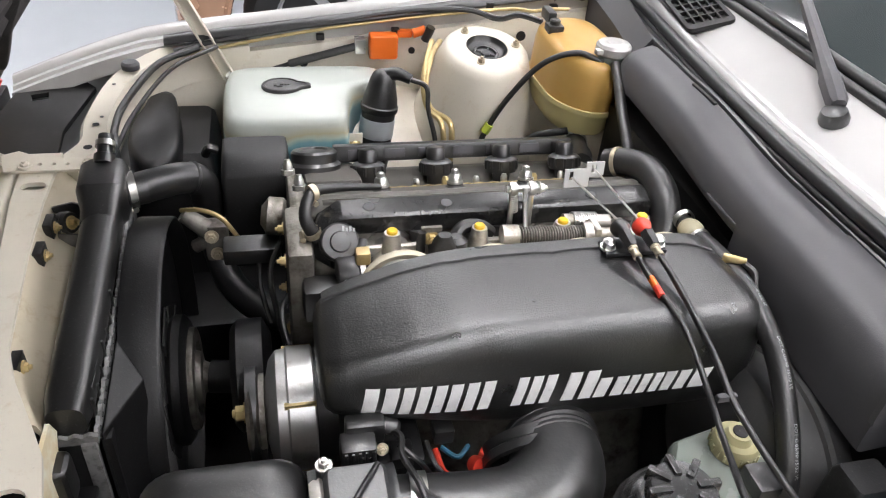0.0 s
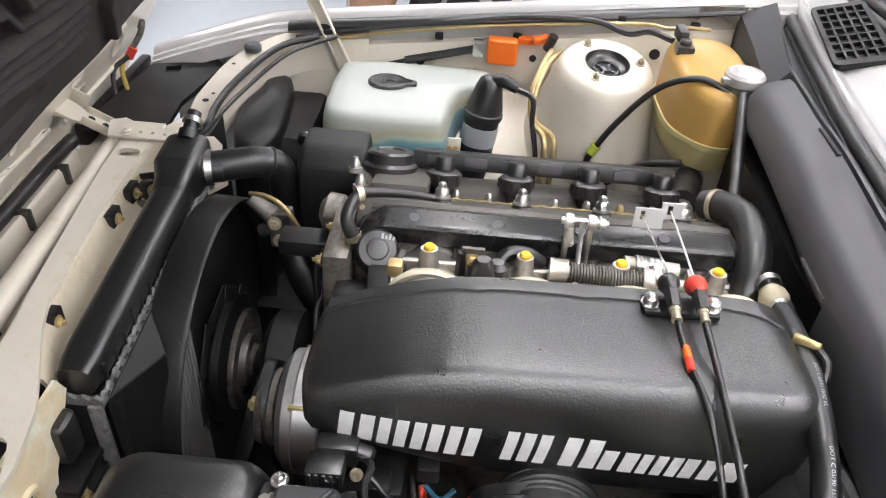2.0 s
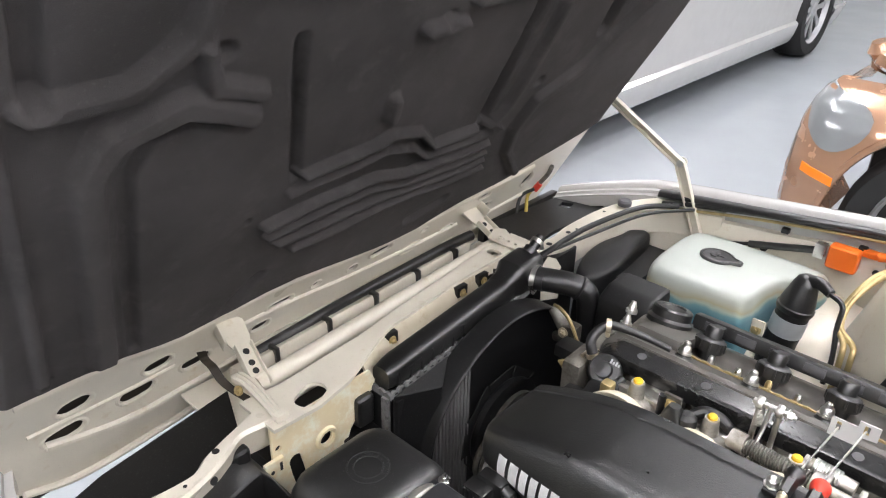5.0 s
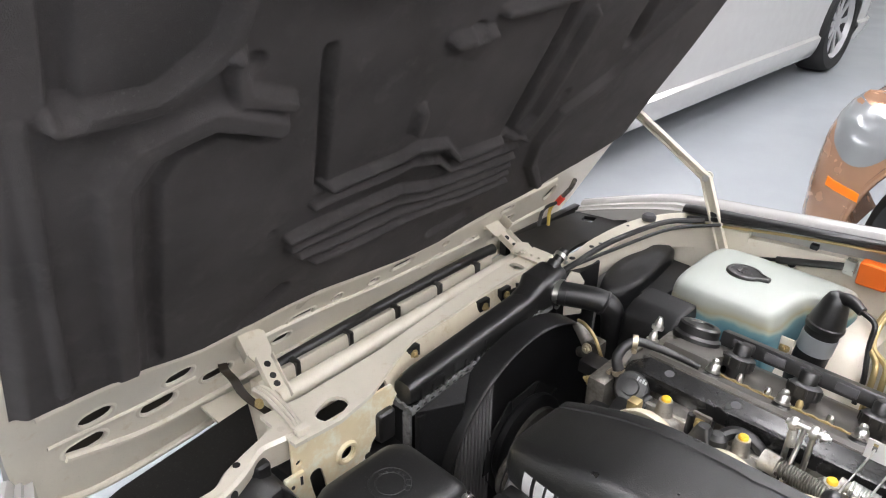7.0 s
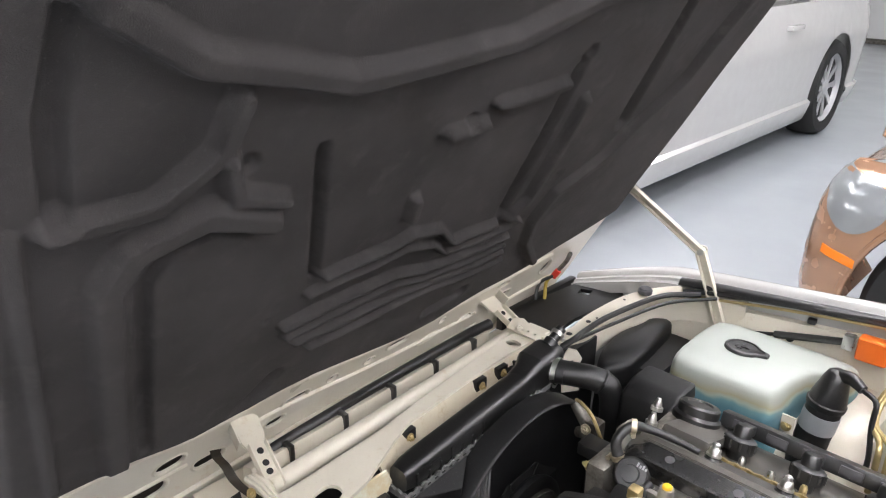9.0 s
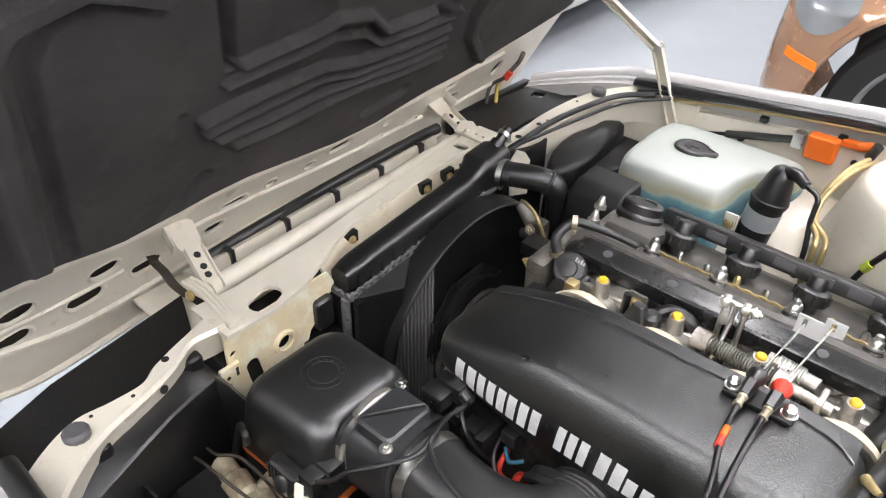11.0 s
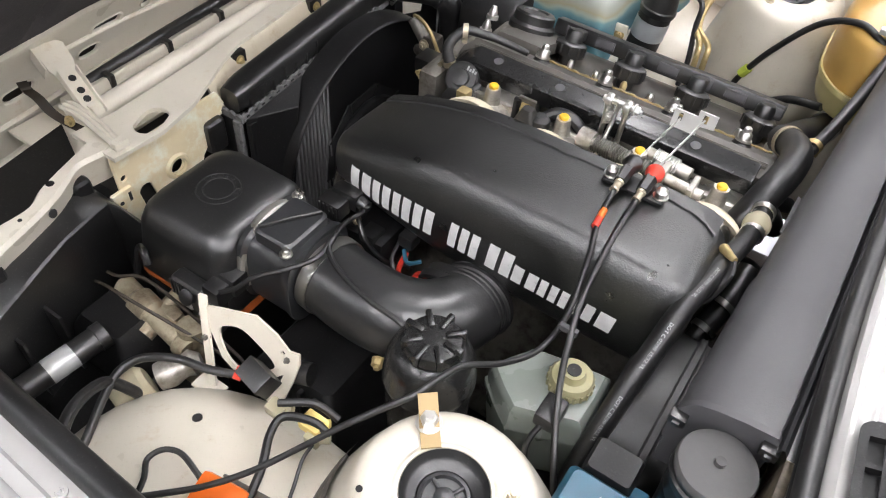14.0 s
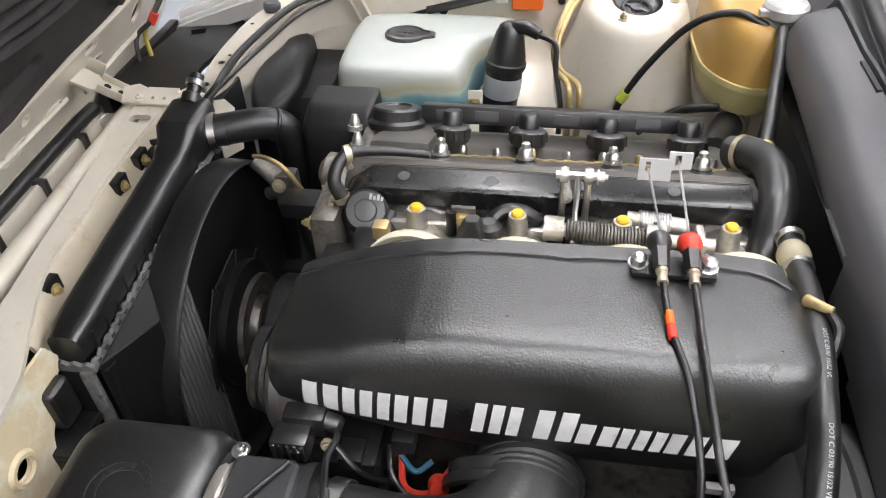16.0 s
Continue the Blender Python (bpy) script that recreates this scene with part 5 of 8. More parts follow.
# cable stop with the two throttle cables
stop = thing("cable_stop", (0.235, -0.09, 0.835), "black cable stop plate with a red and a black grommet", "cable stop")
bm = B()
rbox(bm, (0.197, -0.116, 0.834), (0.264, -0.092, 0.839), 0.002)
part("stop_plate", bm, MATT, stop)
for x, m, nm, lb in ((0.2185, BLACK, "black_grommet", ""), (0.2425, RED, "red_grommet", "red rubber grommet")):
    bm = B()
    lathe(bm, [(0.004, -0.009), (0.0075, -0.008), (0.0098, -0.005), (0.0100, 0.0), (0.0082, 0.003), (0.0065, 0.008), (0.0055, 0.013)], (x, -0.094, 0.853), (0, -0.85, 0.15), 20)
    part(nm, bm, m, stop, lb)
    bm = B()
    rod(bm, (x, -0.104, 0.854), (x, -0.124, 0.8515), 0.0074, 0.0064, 6)
    part("cable_nut", bm, BLACK, stop)
    bm = B()
    lathe(bm, [(0.0050, 0), (0.0050, 0.003), (0.0040, 0.004), (0.0040, 0.010), (0.0046, 0.011), (0.0046, 0.014)], (x, -0.124, 0.8515), (0, -1, -0.12), 12)
    part("cable_ferrule", bm, ZINC, stop)
for x in (0.203, 0.258):
    bm = B()
    lathe(bm, [(0.0085, 0), (0.0085, 0.002), (0.0065, 0.002), (0.0065, 0.009), (0.003, 0.0115)], (x, -0.104, 0.838), (0, -0.1, 1), 8)
    part("stop_nut", bm, STEEL, stop)

cable_a = thing("throttle_cable", (0.24, -0.25, 0.80), "black throttle cable with an orange and red mark", "cable")
PA = [(0.2185, -0.132, 0.8505), (0.2225, -0.175, 0.8425), (0.235, -0.218, 0.828), (0.243, -0.262, 0.797), (0.238, -0.305, 0.785), (0.222, -0.345, 0.797), (0.200, -0.385, 0.820), (0.188, -0.430, 0.826), (0.165, -0.456, 0.810), (0.146, -0.476, 0.795), (0.120, -0.504, 0.770), (0.094, -0.535, 0.750), (0.068, -0.564, 0.740), (0.043, -0.588, 0.737), (0.005, -0.620, 0.73)]
bm = B()
tube(bm, PA, 0.0029, 10, 8)
part("cable_sheath", bm, RUBBER, cable_a)
for k, (m, lb) in enumerate(((ORANGE, "orange tape"), (RED, "red tape"))):
    bm = B()
    p = V(0.2216, -0.163, 0.8448) + V(0.0010, -0.0115, -0.0022) * k
    rod(bm, p, p + V(0.0010, -0.0112, -0.0022), 0.0037, seg=12)
    part("tape_mark", bm, m, cable_a, lb)
cable_b = thing("accelerator_cable", (0.26, -0.3, 0.79), "black accelerator cable running over the plenum", "cable")
bm = B()
tube(bm, [(0.2425, -0.132, 0.8505), (0.244, -0.187, 0.8425), (0.249, -0.25, 0.823), (0.257, -0.283, 0.799), (0.272, -0.325, 0.775), (0.300, -0.375, 0.74), (0.325, -0.40, 0.70), (0.36, -0.41, 0.66)], 0.0032, 10, 8)
part("cable_sheath", bm, RUBBER, cable_b)
bm = B()
rbox(bm, (0.243, -0.282, 0.796), (0.262, -0.276, 0.803), 0.0015)
part("cable_clip", bm, GREY, cable_b)

# ---- alternator, fan drive ----
alt = thing("alternator", (-0.11, -0.068, 0.51), "alternator with a bright aluminium case", "alternator")
bm = B()
lathe(bm, [(0.030, -0.014), (0.056, -0.008), (0.066, 0.0), (0.067, 0.010)], (-0.135, -0.078, 0.621), (1, 0, 0), 36)
part("front_case", bm, BARE, alt)
bm = B()
lathe(bm, [(0.067, 0.010), (0.069, 0.012), (0.069, 0.038), (0.067, 0.040)], (-0.135, -0.078, 0.621), (1, 0, 0), 40)
part("stator_ring", bm, BARE, alt, "bright aluminium ring")
bm = B()
lathe(bm, [(0.065, 0.040), (0.065, 0.062), (0.04, 0.072)], (-0.135, -0.078, 0.621), (1, 0, 0), 36)
part("rear_case", bm, MATT, alt)
bm = B()
lathe(bm, [(0.012, -0.036), (0.040, -0.034), (0.042, -0.030), (0.036, -0.025), (0.042, -0.020), (0.042, -0.014), (0.02, -0.012)], (-0.135, -0.078, 0.621), (1, 0, 0), 32)
part("pulley", bm, DULL, alt)
bm = B()
bolt(bm, (-0.171, -0.078, 0.621), (-1, 0, 0), r=0.009, h=0.01, washer=1.3)
part("pulley_nut", bm, BRASS, alt)
for a in range(0, 360, 90):
    k = radians(a + 40)
    bm = B()
    rod(bm, (-0.128, -0.078 + 0.066 * math.cos(k), 0.621 + 0.066 * math.sin(k)), (-0.095, -0.078 + 0.066 * math.cos(k), 0.621 + 0.066 * math.sin(k)), 0.004, seg=8)
    part("through_bolt", bm, BRASS, alt)
belt = thing("drive_belt", (-0.165, -0.04, 0.52), "black rubber V-belt on a water pump pulley", "belt")
bm = B()
rings = []
pts = []
for k in range(40):
    a = 2 * math.pi * k / 40
    c, r = (V(-0.163, -0.068, 0.615), 0.042) if math.sin(a - 0.9) > 0.0 else (V(-0.163, 0.02, 0.46), 0.075)
    pts.append(c + V(0, math.cos(a), math.sin(a)) * r)
pts.sort(key=lambda p: math.atan2(p.z - 0.56, p.y + 0.05))
n = len(pts)
for i, p in enumerate(pts + pts[:1]):
    o = (p - V(-0.163, -0.05, 0.56)).normalized()
    rings.append([p + V(-0.005, 0, 0), p + V(-0.006, 0, 0) + o * 0.008, p + V(0.006, 0, 0) + o * 0.008, p + V(0.005, 0, 0)])
ring_loft(bm, rings, cap=False)
part("belt_loop", bm, RUBBER, belt)
bm = B()
lathe(bm, [(0.02, -0.03), (0.06, -0.028), (0.07, -0.02), (0.07, 0.01), (0.05, 0.02)], (-0.16, 0.02, 0.58), (1, 0, 0), 32)
part("pump_pulley", bm, MATT, belt)

# ---- radiator, shroud, fan ----
rad = thing("radiator", (-0.325, 0.03, 0.30), "black radiator with a ribbed plastic top tank", "radiator")


def tank_z(y):
    """Height of the crimped joint below the top tank, which rises to its hose neck."""
    return 0.693 + 0.108 * (y + 0.145)


bm = B()
rings = []
for i in range(21):
    k = i / 20
    y = -0.146 + 0.325 * k
    e = (0.80, 0.95)[i] if i < 2 else 1.0
    w, h, z = 0.0215 * e, 0.022 * e, tank_z(y) + 0.018
    rings.append([V(-0.325 + w * math.copysign(abs(math.cos(a)) ** 0.62, math.cos(a)), y, z + h * math.copysign(abs(math.sin(a)) ** 0.7, math.sin(a))) for a in (2 * math.pi * j / 24 for j in range(24))])
ring_loft(bm, rings)
part("top_tank", bm, BLACK, rad, "black ribbed plastic tank", angle=50)
for i in range(7):
    y = -0.128 + 0.0235 * i
    bm = B()
    rbox(bm, (-0.310, y - 0.0018, tank_z(y) + 0.001), (-0.3020, y + 0.0018, tank_z(y) + (0.018 if i % 3 else 0.026)), 0.001)
    part("tank_rib", bm, BLACK, rad)
for y in (-0.108, -0.090):
    part("tank_rib", rbox(B(), (-0.314, y - 0.009, tank_z(y) + 0.024), (-0.3035, y + 0.009, tank_z(y) + 0.028), 0.001), BLACK, rad)
CRIMP = mat("oxidised_aluminium", (0.19, 0.19, 0.188), 0.55, metal=0.3, var=0.25, scale=40, dirt=(0.07, 0.068, 0.065), dirt_at=0.58)
bm = B()
rings = []
for i in range(120):
    y = -0.148 + 0.33 * i / 119
    w = 0.0020 * math.sin(i * 1.25)
    rings.append([V(-0.3035, y, tank_z(y) - 0.007), V(-0.3035, y, tank_z(y) + 0.004 + w), V(-0.3000, y, tank_z(y) + 0.003 + w), V(-0.2990, y, tank_z(y) - 0.007)])
ring_loft(bm, rings)
rings = []
for i in range(20):
    x = -0.350 + 0.050 * i / 19
    w = 0.0016 * math.sin(i * 1.25)
    rings.append([V(x, -0.152, 0.685), V(x, -0.152, 0.695 + w), V(x, -0.148, 0.696 + w), V(x, -0.148, 0.685)])
ring_loft(bm, rings)
strip = part("crimp_strip", bm, CRIMP, rad, "crimped aluminium strip")
for i in range(16):
    y = -0.140 + 0.0152 * i
    part("crimp_slot", rod(B(), (-0.2995, y - 0.0028, tank_z(y) - 0.0012), (-0.2995, y + 0.0028, tank_z(y) - 0.0008), 0.0013, seg=6), CORE, strip)
bm = B()
rbox(bm, (-0.345, -0.148, 0.30), (-0.312, 0.22, 0.684), 0.003)
part("core", bm, CORE, rad, "dark finned radiator core")
bm = B()
rbox(bm, (-0.316, -0.156, 0.55), (-0.302, -0.149, 0.687), 0.002)
part("end_plate", bm, CRIMP, rad, "oxidised aluminium end plate")
bm = B()
rbox(bm, (-0.352, -0.192, 0.640), (-0.322, -0.160, 0.694), 0.009, seg=3)
part("rubber_mount", bm, RUBBER, rad)
bm = B()
rbox(bm, (-0.356, -0.214, 0.622), (-0.310, -0.158, 0.632), 0.003)
rbox(bm, (-0.356, -0.214, 0.604), (-0.316, -0.196, 0.626), 0.003)
rbox(bm, (-0.330, -0.200, 0.590), (-0.308, -0.160, 0.612), 0.003)
part("mount_bracket", bm, MATT, rad)
bm = B()
bolt(bm, (-0.314, -0.205, 0.616), (1, 0, 0.2), r=0.006)
part("mount_bolt", bm, BRASS, rad)
bm = B()
rings = []
for y, w, z0, z1 in ((0.118, 0.021, 0.722, 0.760), (0.142, 0.022, 0.724, 0.768), (0.158, 0.027, 0.722, 0.782), (0.205, 0.028, 0.722, 0.786), (0.218, 0.024, 0.726, 0.782), (0.222, 0.016, 0.736, 0.772)):
    rings.append([V(-0.326 + px, y, (z0 + z1) / 2 + py) for px, py in rounded(2 * w, z1 - z0, 0.012, 5)])
ring_loft(bm, rings)
lathe(bm, [(0.0195, 0), (0.0195, 0.03)], (-0.308, 0.188, 0.750), (1, 0.25, 0), 24)
lathe(bm, [(0.0125, 0), (0.0125, 0.012), (0.009, 0.014), (0.009, 0.04)], (-0.326, 0.205, 0.780), (0.05, 0.75, 0.5), 18)
part("hose_neck", bm, BLACK, rad)
bm = B()
clamp(bm, (-0.3245, 0.228, 0.795), (0.05, 0.75, 0.5), 0.0105, 0.007)
part("vent_clamp", bm, STEEL, rad)

shroud = thing("fan_shroud", (-0.28, 0.03, 0.30), "large matt black plastic fan shroud with a ribbed flank", "fan shroud")
CY, CZ, CR = 0.085, 0.528, 0.209
bm = B()
rings = []
for x, r in ((-0.296, 1.0), (-0.294, 1.004), (-0.275, 1.002), (-0.258, 1.0), (-0.2545, 0.996), (-0.253, 0.988), (-0.2535, 0.978), (-0.258, 0.972), (-0.276, 0.968)):
    rings.append([V(x, CY + CR * r * math.cos(a), CZ + CR * r * math.sin(a)) for a in (2 * math.pi * j / 96 for j in range(96))])
ring_loft(bm, rings, cap=False)
part("shroud_ring", bm, MATT, shroud)
bm = B()
rbox(bm, (-0.300, -0.147, 0.30), (-0.290, 0.225, 0.684), 0.002)
part("shroud_panel", bm, MATT, shroud)
bm = B()
ga, gb, gc, gd, ge = V(-0.297, -0.148, 0.692), V(-0.268, -0.073, 0.684), V(-0.297, -0.030, 0.704), V(-0.297, -0.149, 0.40), V(-0.258, -0.122, 0.45)
vs = [bm.verts.new(p) for p in (ga, gb, gc, gd, ge)]
for f in ((0, 1, 2), (0, 3, 4, 1), (3, 0, 2), (3, 2, 1, 4)):
    bm.faces.new([vs[i] for i in f])
bmesh.ops.bevel(bm, geom=bm.edges[:], offset=0.0012, segments=1, affect="EDGES")
part("shroud_gusset", bm, MATT, shroud, "triangular black gusset", angle=20)
# Black disc added behind the blades to give the ring its dark interior.
bm = B()
lathe(bm, [(CR * 0.972, 0), (CR * 0.4, 0.004), (0.001, 0.004)], (-0.278, CY, CZ), (1, 0, 0), 72)
part("dark_back_disc", bm, MATT, shroud)
FIN = mat("grey_moulded_fins", (0.16, 0.16, 0.157), 0.5, var=0.15, bump=0.06, fine=500)
for i in range(14):
    y = -0.116 + 0.0082 * i
    half = math.sqrt(max(0.0, (CR * 0.962) ** 2 - (y - CY) ** 2))
    if half > 0.02:
        part("shroud_rib", rbox(B(), (-0.279, y - 0.0026, CZ - half), (-0.268, y + 0.0026, CZ + half - 0.002), 0.0012, seg=1), FIN, shroud)
fan = thing("cooling_fan", (-0.25, 0.078, 0.522), "black cooling fan with a grey metal clutch", "fan")
FY, FZ = 0.078, 0.524
for i in range(9):
    k = 2 * math.pi * i / 9 + 0.2
    d, t = V(0, math.cos(k), math.sin(k)), V(0, -math.sin(k), math.cos(k))
    bm = B()
    rings = []
    for r in (0.055, 0.075, 0.09, 0.098):
        w = 0.028 + 0.13 * (r - 0.05)
        q = V(-0.268, FY, FZ) + d * r
        rings.append([q - t * w + V(-0.001, 0, 0), q + t * w + V(0.002, 0, 0), q + t * w, q - t * w + V(-0.003, 0, 0)])
    ring_loft(bm, rings)
    part("fan_blade", bm, CORE, fan)
bm = B()
lathe(bm, [(0.080, -0.030), (0.086, -0.022), (0.086, -0.012), (0.078, -0.006), (0.064, -0.005)], (-0.240, FY, FZ), (1, 0, 0), 44)
part("fan_hub", bm, MATT, fan)
bm = B()
lathe(bm, [(0.066, -0.016), (0.068, -0.010), (0.067, -0.002), (0.060, 0.000), (0.050, -0.001), (0.046, -0.007), (0.038, -0.007), (0.034, 0.004), (0.022, 0.006), (0.018, 0.014), (0.012, 0.016)], (-0.236, FY, FZ), (1, 0, 0), 48)
part("fan_clutch", bm, DULL, fan, "grey metal viscous clutch")
bm = B()
rod(bm, (-0.222, FY, FZ), (-0.16, FY - 0.01, FZ), 0.022, seg=24)
part("fan_shaft", bm, MATT, fan)

hose = thing("radiator_hose", (-0.25, 0.21, 0.70), "black rubber radiator hose with steel clamps", "hose")
bm = B()
tube(bm, [(-0.312, 0.187, 0.750), (-0.295, 0.192, 0.750), (-0.265, 0.204, 0.751), (-0.242, 0.215, 0.750), (-0.224, 0.226, 0.742), (-0.215, 0.233, 0.725), (-0.213, 0.238, 0.69), (-0.213, 0.242, 0.64)], 0.0205, 20, 8)
part("hose_body", bm, RUBBER, hose)
part("hose_clamp", clamp(B(), (-0.297, 0.1915, 0.750), (1, 0.28, 0), 0.0222, 0.009), STEEL, hose)
part("hose_bead", lathe(B(), [(0.0204, -0.003), (0.0220, -0.001), (0.0220, 0.001), (0.0204, 0.003)], (-0.228, 0.2235, 0.745), (0.75, 0.45, -0.42), 24, cap=False), RUBBER, hose)
# pale shield beside the neck
shl = thing("corner_shield", (-0.32, 0.30, 0.66), "torn cream metal shield beside the radiator neck", "panel")
bm = B()
plate(bm, [(-0.020, -0.060), (0.012, -0.055), (0.016, -0.020), (0.008, -0.008), (0.014, 0.010), (0.004, 0.026), (-0.012, 0.030), (-0.022, 0.010)], [oval(-0.004, 0.004, 0.006, 0.004)], axes((-0.326, 0.292, 0.708), (0.7, 0.7, 0), (0, 0.1, 1)), 0.003)
part("shield_plate", bm, CREAM, shl)
# ---- intake side: air box, air flow meter, boot ----
def rr_loft(bm, levels, n=6):
    """A moulded body from rounded rectangles: (z, x0, x1, y0, y1, corner radius)."""
    rings = []
    for z, x0, x1, y0, y1, r in levels:
        rings.append([V((x0 + x1) / 2 + px, (y0 + y1) / 2 + py, z) for px, py in rounded(x1 - x0, y1 - y0, r, n)])
    return ring_loft(bm, rings)


air = thing("air_filter_box", (-0.20, -0.29, 0.45), "black plastic air filter box with a round embossed badge", "air box")
bm = B()
rr_loft(bm, [(0.632, -0.266, -0.108, -0.382, -0.212, 0.022), (0.66, -0.262, -0.108, -0.379, -0.215, 0.024), (0.704, -0.256, -0.110, -0.375, -0.219, 0.026), (0.722, -0.250, -0.113, -0.370, -0.224, 0.028),
             (0.732, -0.242, -0.118, -0.362, -0.232, 0.028), (0.737, -0.231, -0.127, -0.351, -0.243, 0.028), (0.739, -0.218, -0.142, -0.338, -0.257, 0.024)])
part("box_lid", bm, BLACK, air, angle=50)
bm = B()
rr_loft(bm, [(0.42, -0.255, -0.12, -0.37, -0.22, 0.02), (0.615, -0.266, -0.11, -0.380, -0.212, 0.02)])
part("box_base", bm, MATT, air)
bm = B()
rr_loft(bm, [(0.617, -0.264, -0.108, -0.380, -0.214, 0.022), (0.6245, -0.267, -0.108, -0.383, -0.214, 0.022), (0.632, -0.266, -0.108, -0.382, -0.214, 0.022)])
part("filter_seal", bm, RUST_ORANGE, air, "orange filter seal edge")
for r in (0.026, 0.018):
    bm = B()
    tube(bm, [(-0.185 + r * math.cos(a), -0.298 + r * math.sin(a), 0.7388) for a in (2 * math.pi * k / 24 for k in range(25))], 0.0011, 6, 2)
    part("badge_ring", bm, BLACK, air)
for k in range(8):
    a = radians(20 + 22 * k)
    bm = B()
    rbox(bm, (0.0195, -0.0022, -0.0004), (0.0245, 0.0022, 0.0007), 0.0003, Matrix.Translation((-0.185, -0.298, 0.7388)) @ Matrix.Rotation(a, 4, "Z"))
    part("badge_bar", bm, BLACK, air)
bm = B()
rbox(bm, (-0.160, -0.392, 0.605), (-0.118, -0.376, 0.640), 0.004)
rbox(bm, (-0.150, -0.398, 0.640), (-0.112, -0.372, 0.668), 0.005)
rbox(bm, (-0.176, -0.398, 0.652), (-0.126, -0.376, 0.684), 0.008, seg=3)
lathe(bm, [(0.010, 0), (0.010, 0.006), (0.007, 0.008)], (-0.146, -0.398, 0.668), (0.1, -1, 0.5), 18)
for k in range(4):
    rbox(bm, (-0.174 + 0.006 * k, -0.3995, 0.656), (-0.171 + 0.006 * k, -0.3975, 0.680), 0.0006)
part("plug_bracket", bm, BLACK, air)
for p in ((-0.150, -0.394, 0.646), (-0.120, -0.400, 0.660)):
    part("bracket_screw", bolt(B(), p, (0.1, -0.8, 0.6), r=0.0045, h=0.005), STEEL, air)

afm = thing("air_flow_meter", (-0.08, -0.30, 0.62), "black and aluminium air flow meter with a cable plug", "air flow meter")
bm = B()
rings = []
for x, sc in ((-0.112, 1.06), (-0.105, 1.08), (-0.100, 1.0), (-0.05, 1.0), (-0.044, 1.04), (-0.038, 1.04)):
    rings.append([V(x, -0.296 + 0.050 * sc * math.copysign(abs(math.cos(a)) ** 0.55, math.cos(a)), 0.690 + 0.052 * sc * math.copysign(abs(math.sin(a)) ** 0.55, math.sin(a))) for a in (2 * math.pi * j / 32 for j in range(32))])
ring_loft(bm, rings)
part("meter_body", bm, SATIN, afm)
bm = B()
lathe(bm, [(0.056, -0.004), (0.0575, 0.0), (0.0575, 0.005), (0.055, 0.008)], (-0.108, -0.296, 0.694), (1, 0, 0), 36)
part("meter_flange", bm, ALU, afm, "rough aluminium flange")
bm = B()
rr_loft(bm, [(0.738, -0.100, -0.046, -0.332, -0.262, 0.008), (0.751, -0.099, -0.047, -0.331, -0.263, 0.008), (0.754, -0.096, -0.05, -0.328, -0.266, 0.007)])
part("meter_cover", bm, SATIN, afm)
bm = B()
tube(bm, [(-0.094, -0.326, 0.755), (-0.073, -0.296, 0.757), (-0.054, -0.268, 0.756)], 0.0025, 8, 4)
part("cover_wire", bm, RUBBER, afm)
for p in ((-0.098, -0.258, 0.748), (-0.048, -0.334, 0.748), (-0.060, -0.240, 0.735)):
    part("meter_screw", bolt(B(), p, r=0.005, h=0.005), STEEL, afm)
bm = B()
rbox(bm, (-0.135, -0.372, 0.672), (-0.098, -0.348, 0.700), 0.004)
rbox(bm, (-0.128, -0.392, 0.668), (-0.104, -0.366, 0.694), 0.003)
plug = part("cable_plug", bm, BLACK, afm)
bm = B()
tube(bm, [(-0.108, -0.385, 0.690), (-0.085, -0.379, 0.708), (-0.064, -0.368, 0.732), (-0.038, -0.342, 0.740), (-0.020, -0.316, 0.747), (-0.022, -0.290, 0.751), (-0.030, -0.256, 0.745), (-0.028, -0.230, 0.742), (-0.047, -0.217, 0.735)], 0.0030, 8, 6)
part("plug_cable", bm, RUBBER, afm)
bm = B()
rbox(bm, (-0.082, -0.246, 0.722), (-0.050, -0.222, 0.745), 0.004)
rbox(bm, (-0.076, -0.226, 0.728), (-0.040, -0.208, 0.752), 0.004)
for k in range(5):
    rbox(bm, (-0.079 + 0.006 * k, -0.2475, 0.724), (-0.076 + 0.006 * k, -0.2455, 0.743), 0.0006)
lathe(bm, [(0.008, 0), (0.008, 0.012), (0.005, 0.016)], (-0.042, -0.217, 0.742), (1, -0.1, -0.3), 14)
part("side_connector", bm, BLACK, afm)

boot = thing("intake_boot", (0.05, -0.29, 0.65), "black rubber intake boot with a steel band clamp", "intake boot")
bm = B()
tube(bm, [(-0.042, -0.293, 0.695), (-0.01, -0.297, 0.696), (0.03, -0.302, 0.698), (0.07, -0.300, 0.699), (0.104, -0.282, 0.697), (0.122, -0.252, 0.694), (0.126, -0.212, 0.690)], 0.0455, 28, 7)
part("boot_hose", bm, BOOT, boot)
bm = B()
clamp(bm, (-0.022, -0.2953, 0.6957), (1, -0.12, 0), 0.0464, 0.015)
part("band_clamp", bm, STEEL, boot)
bm = B()
lathe(bm, [(0.046, -0.004), (0.0485, -0.002), (0.0485, 0.004), (0.046, 0.006)], (0.1262, -0.224, 0.6905), (0, 1, -0.1), 32)
part("boot_bead", bm, RUBBER, boot)
for k in range(4):
    y = -0.238 + 0.006 * k
    part("boot_rib", lathe(B(), [(0.0450, -0.0016), (0.0468, 0.0), (0.0450, 0.0016)], (0.1245, y, 0.6925 + 0.04 * (-0.238 - y)), (0.06, 1, -0.1), 36, cap=False), RUBBER, boot)
bm = B()
bolt(bm, (0.088, -0.350, 0.690), (0.4, -0.9, -0.1), r=0.007, h=0.008, washer=1.1)
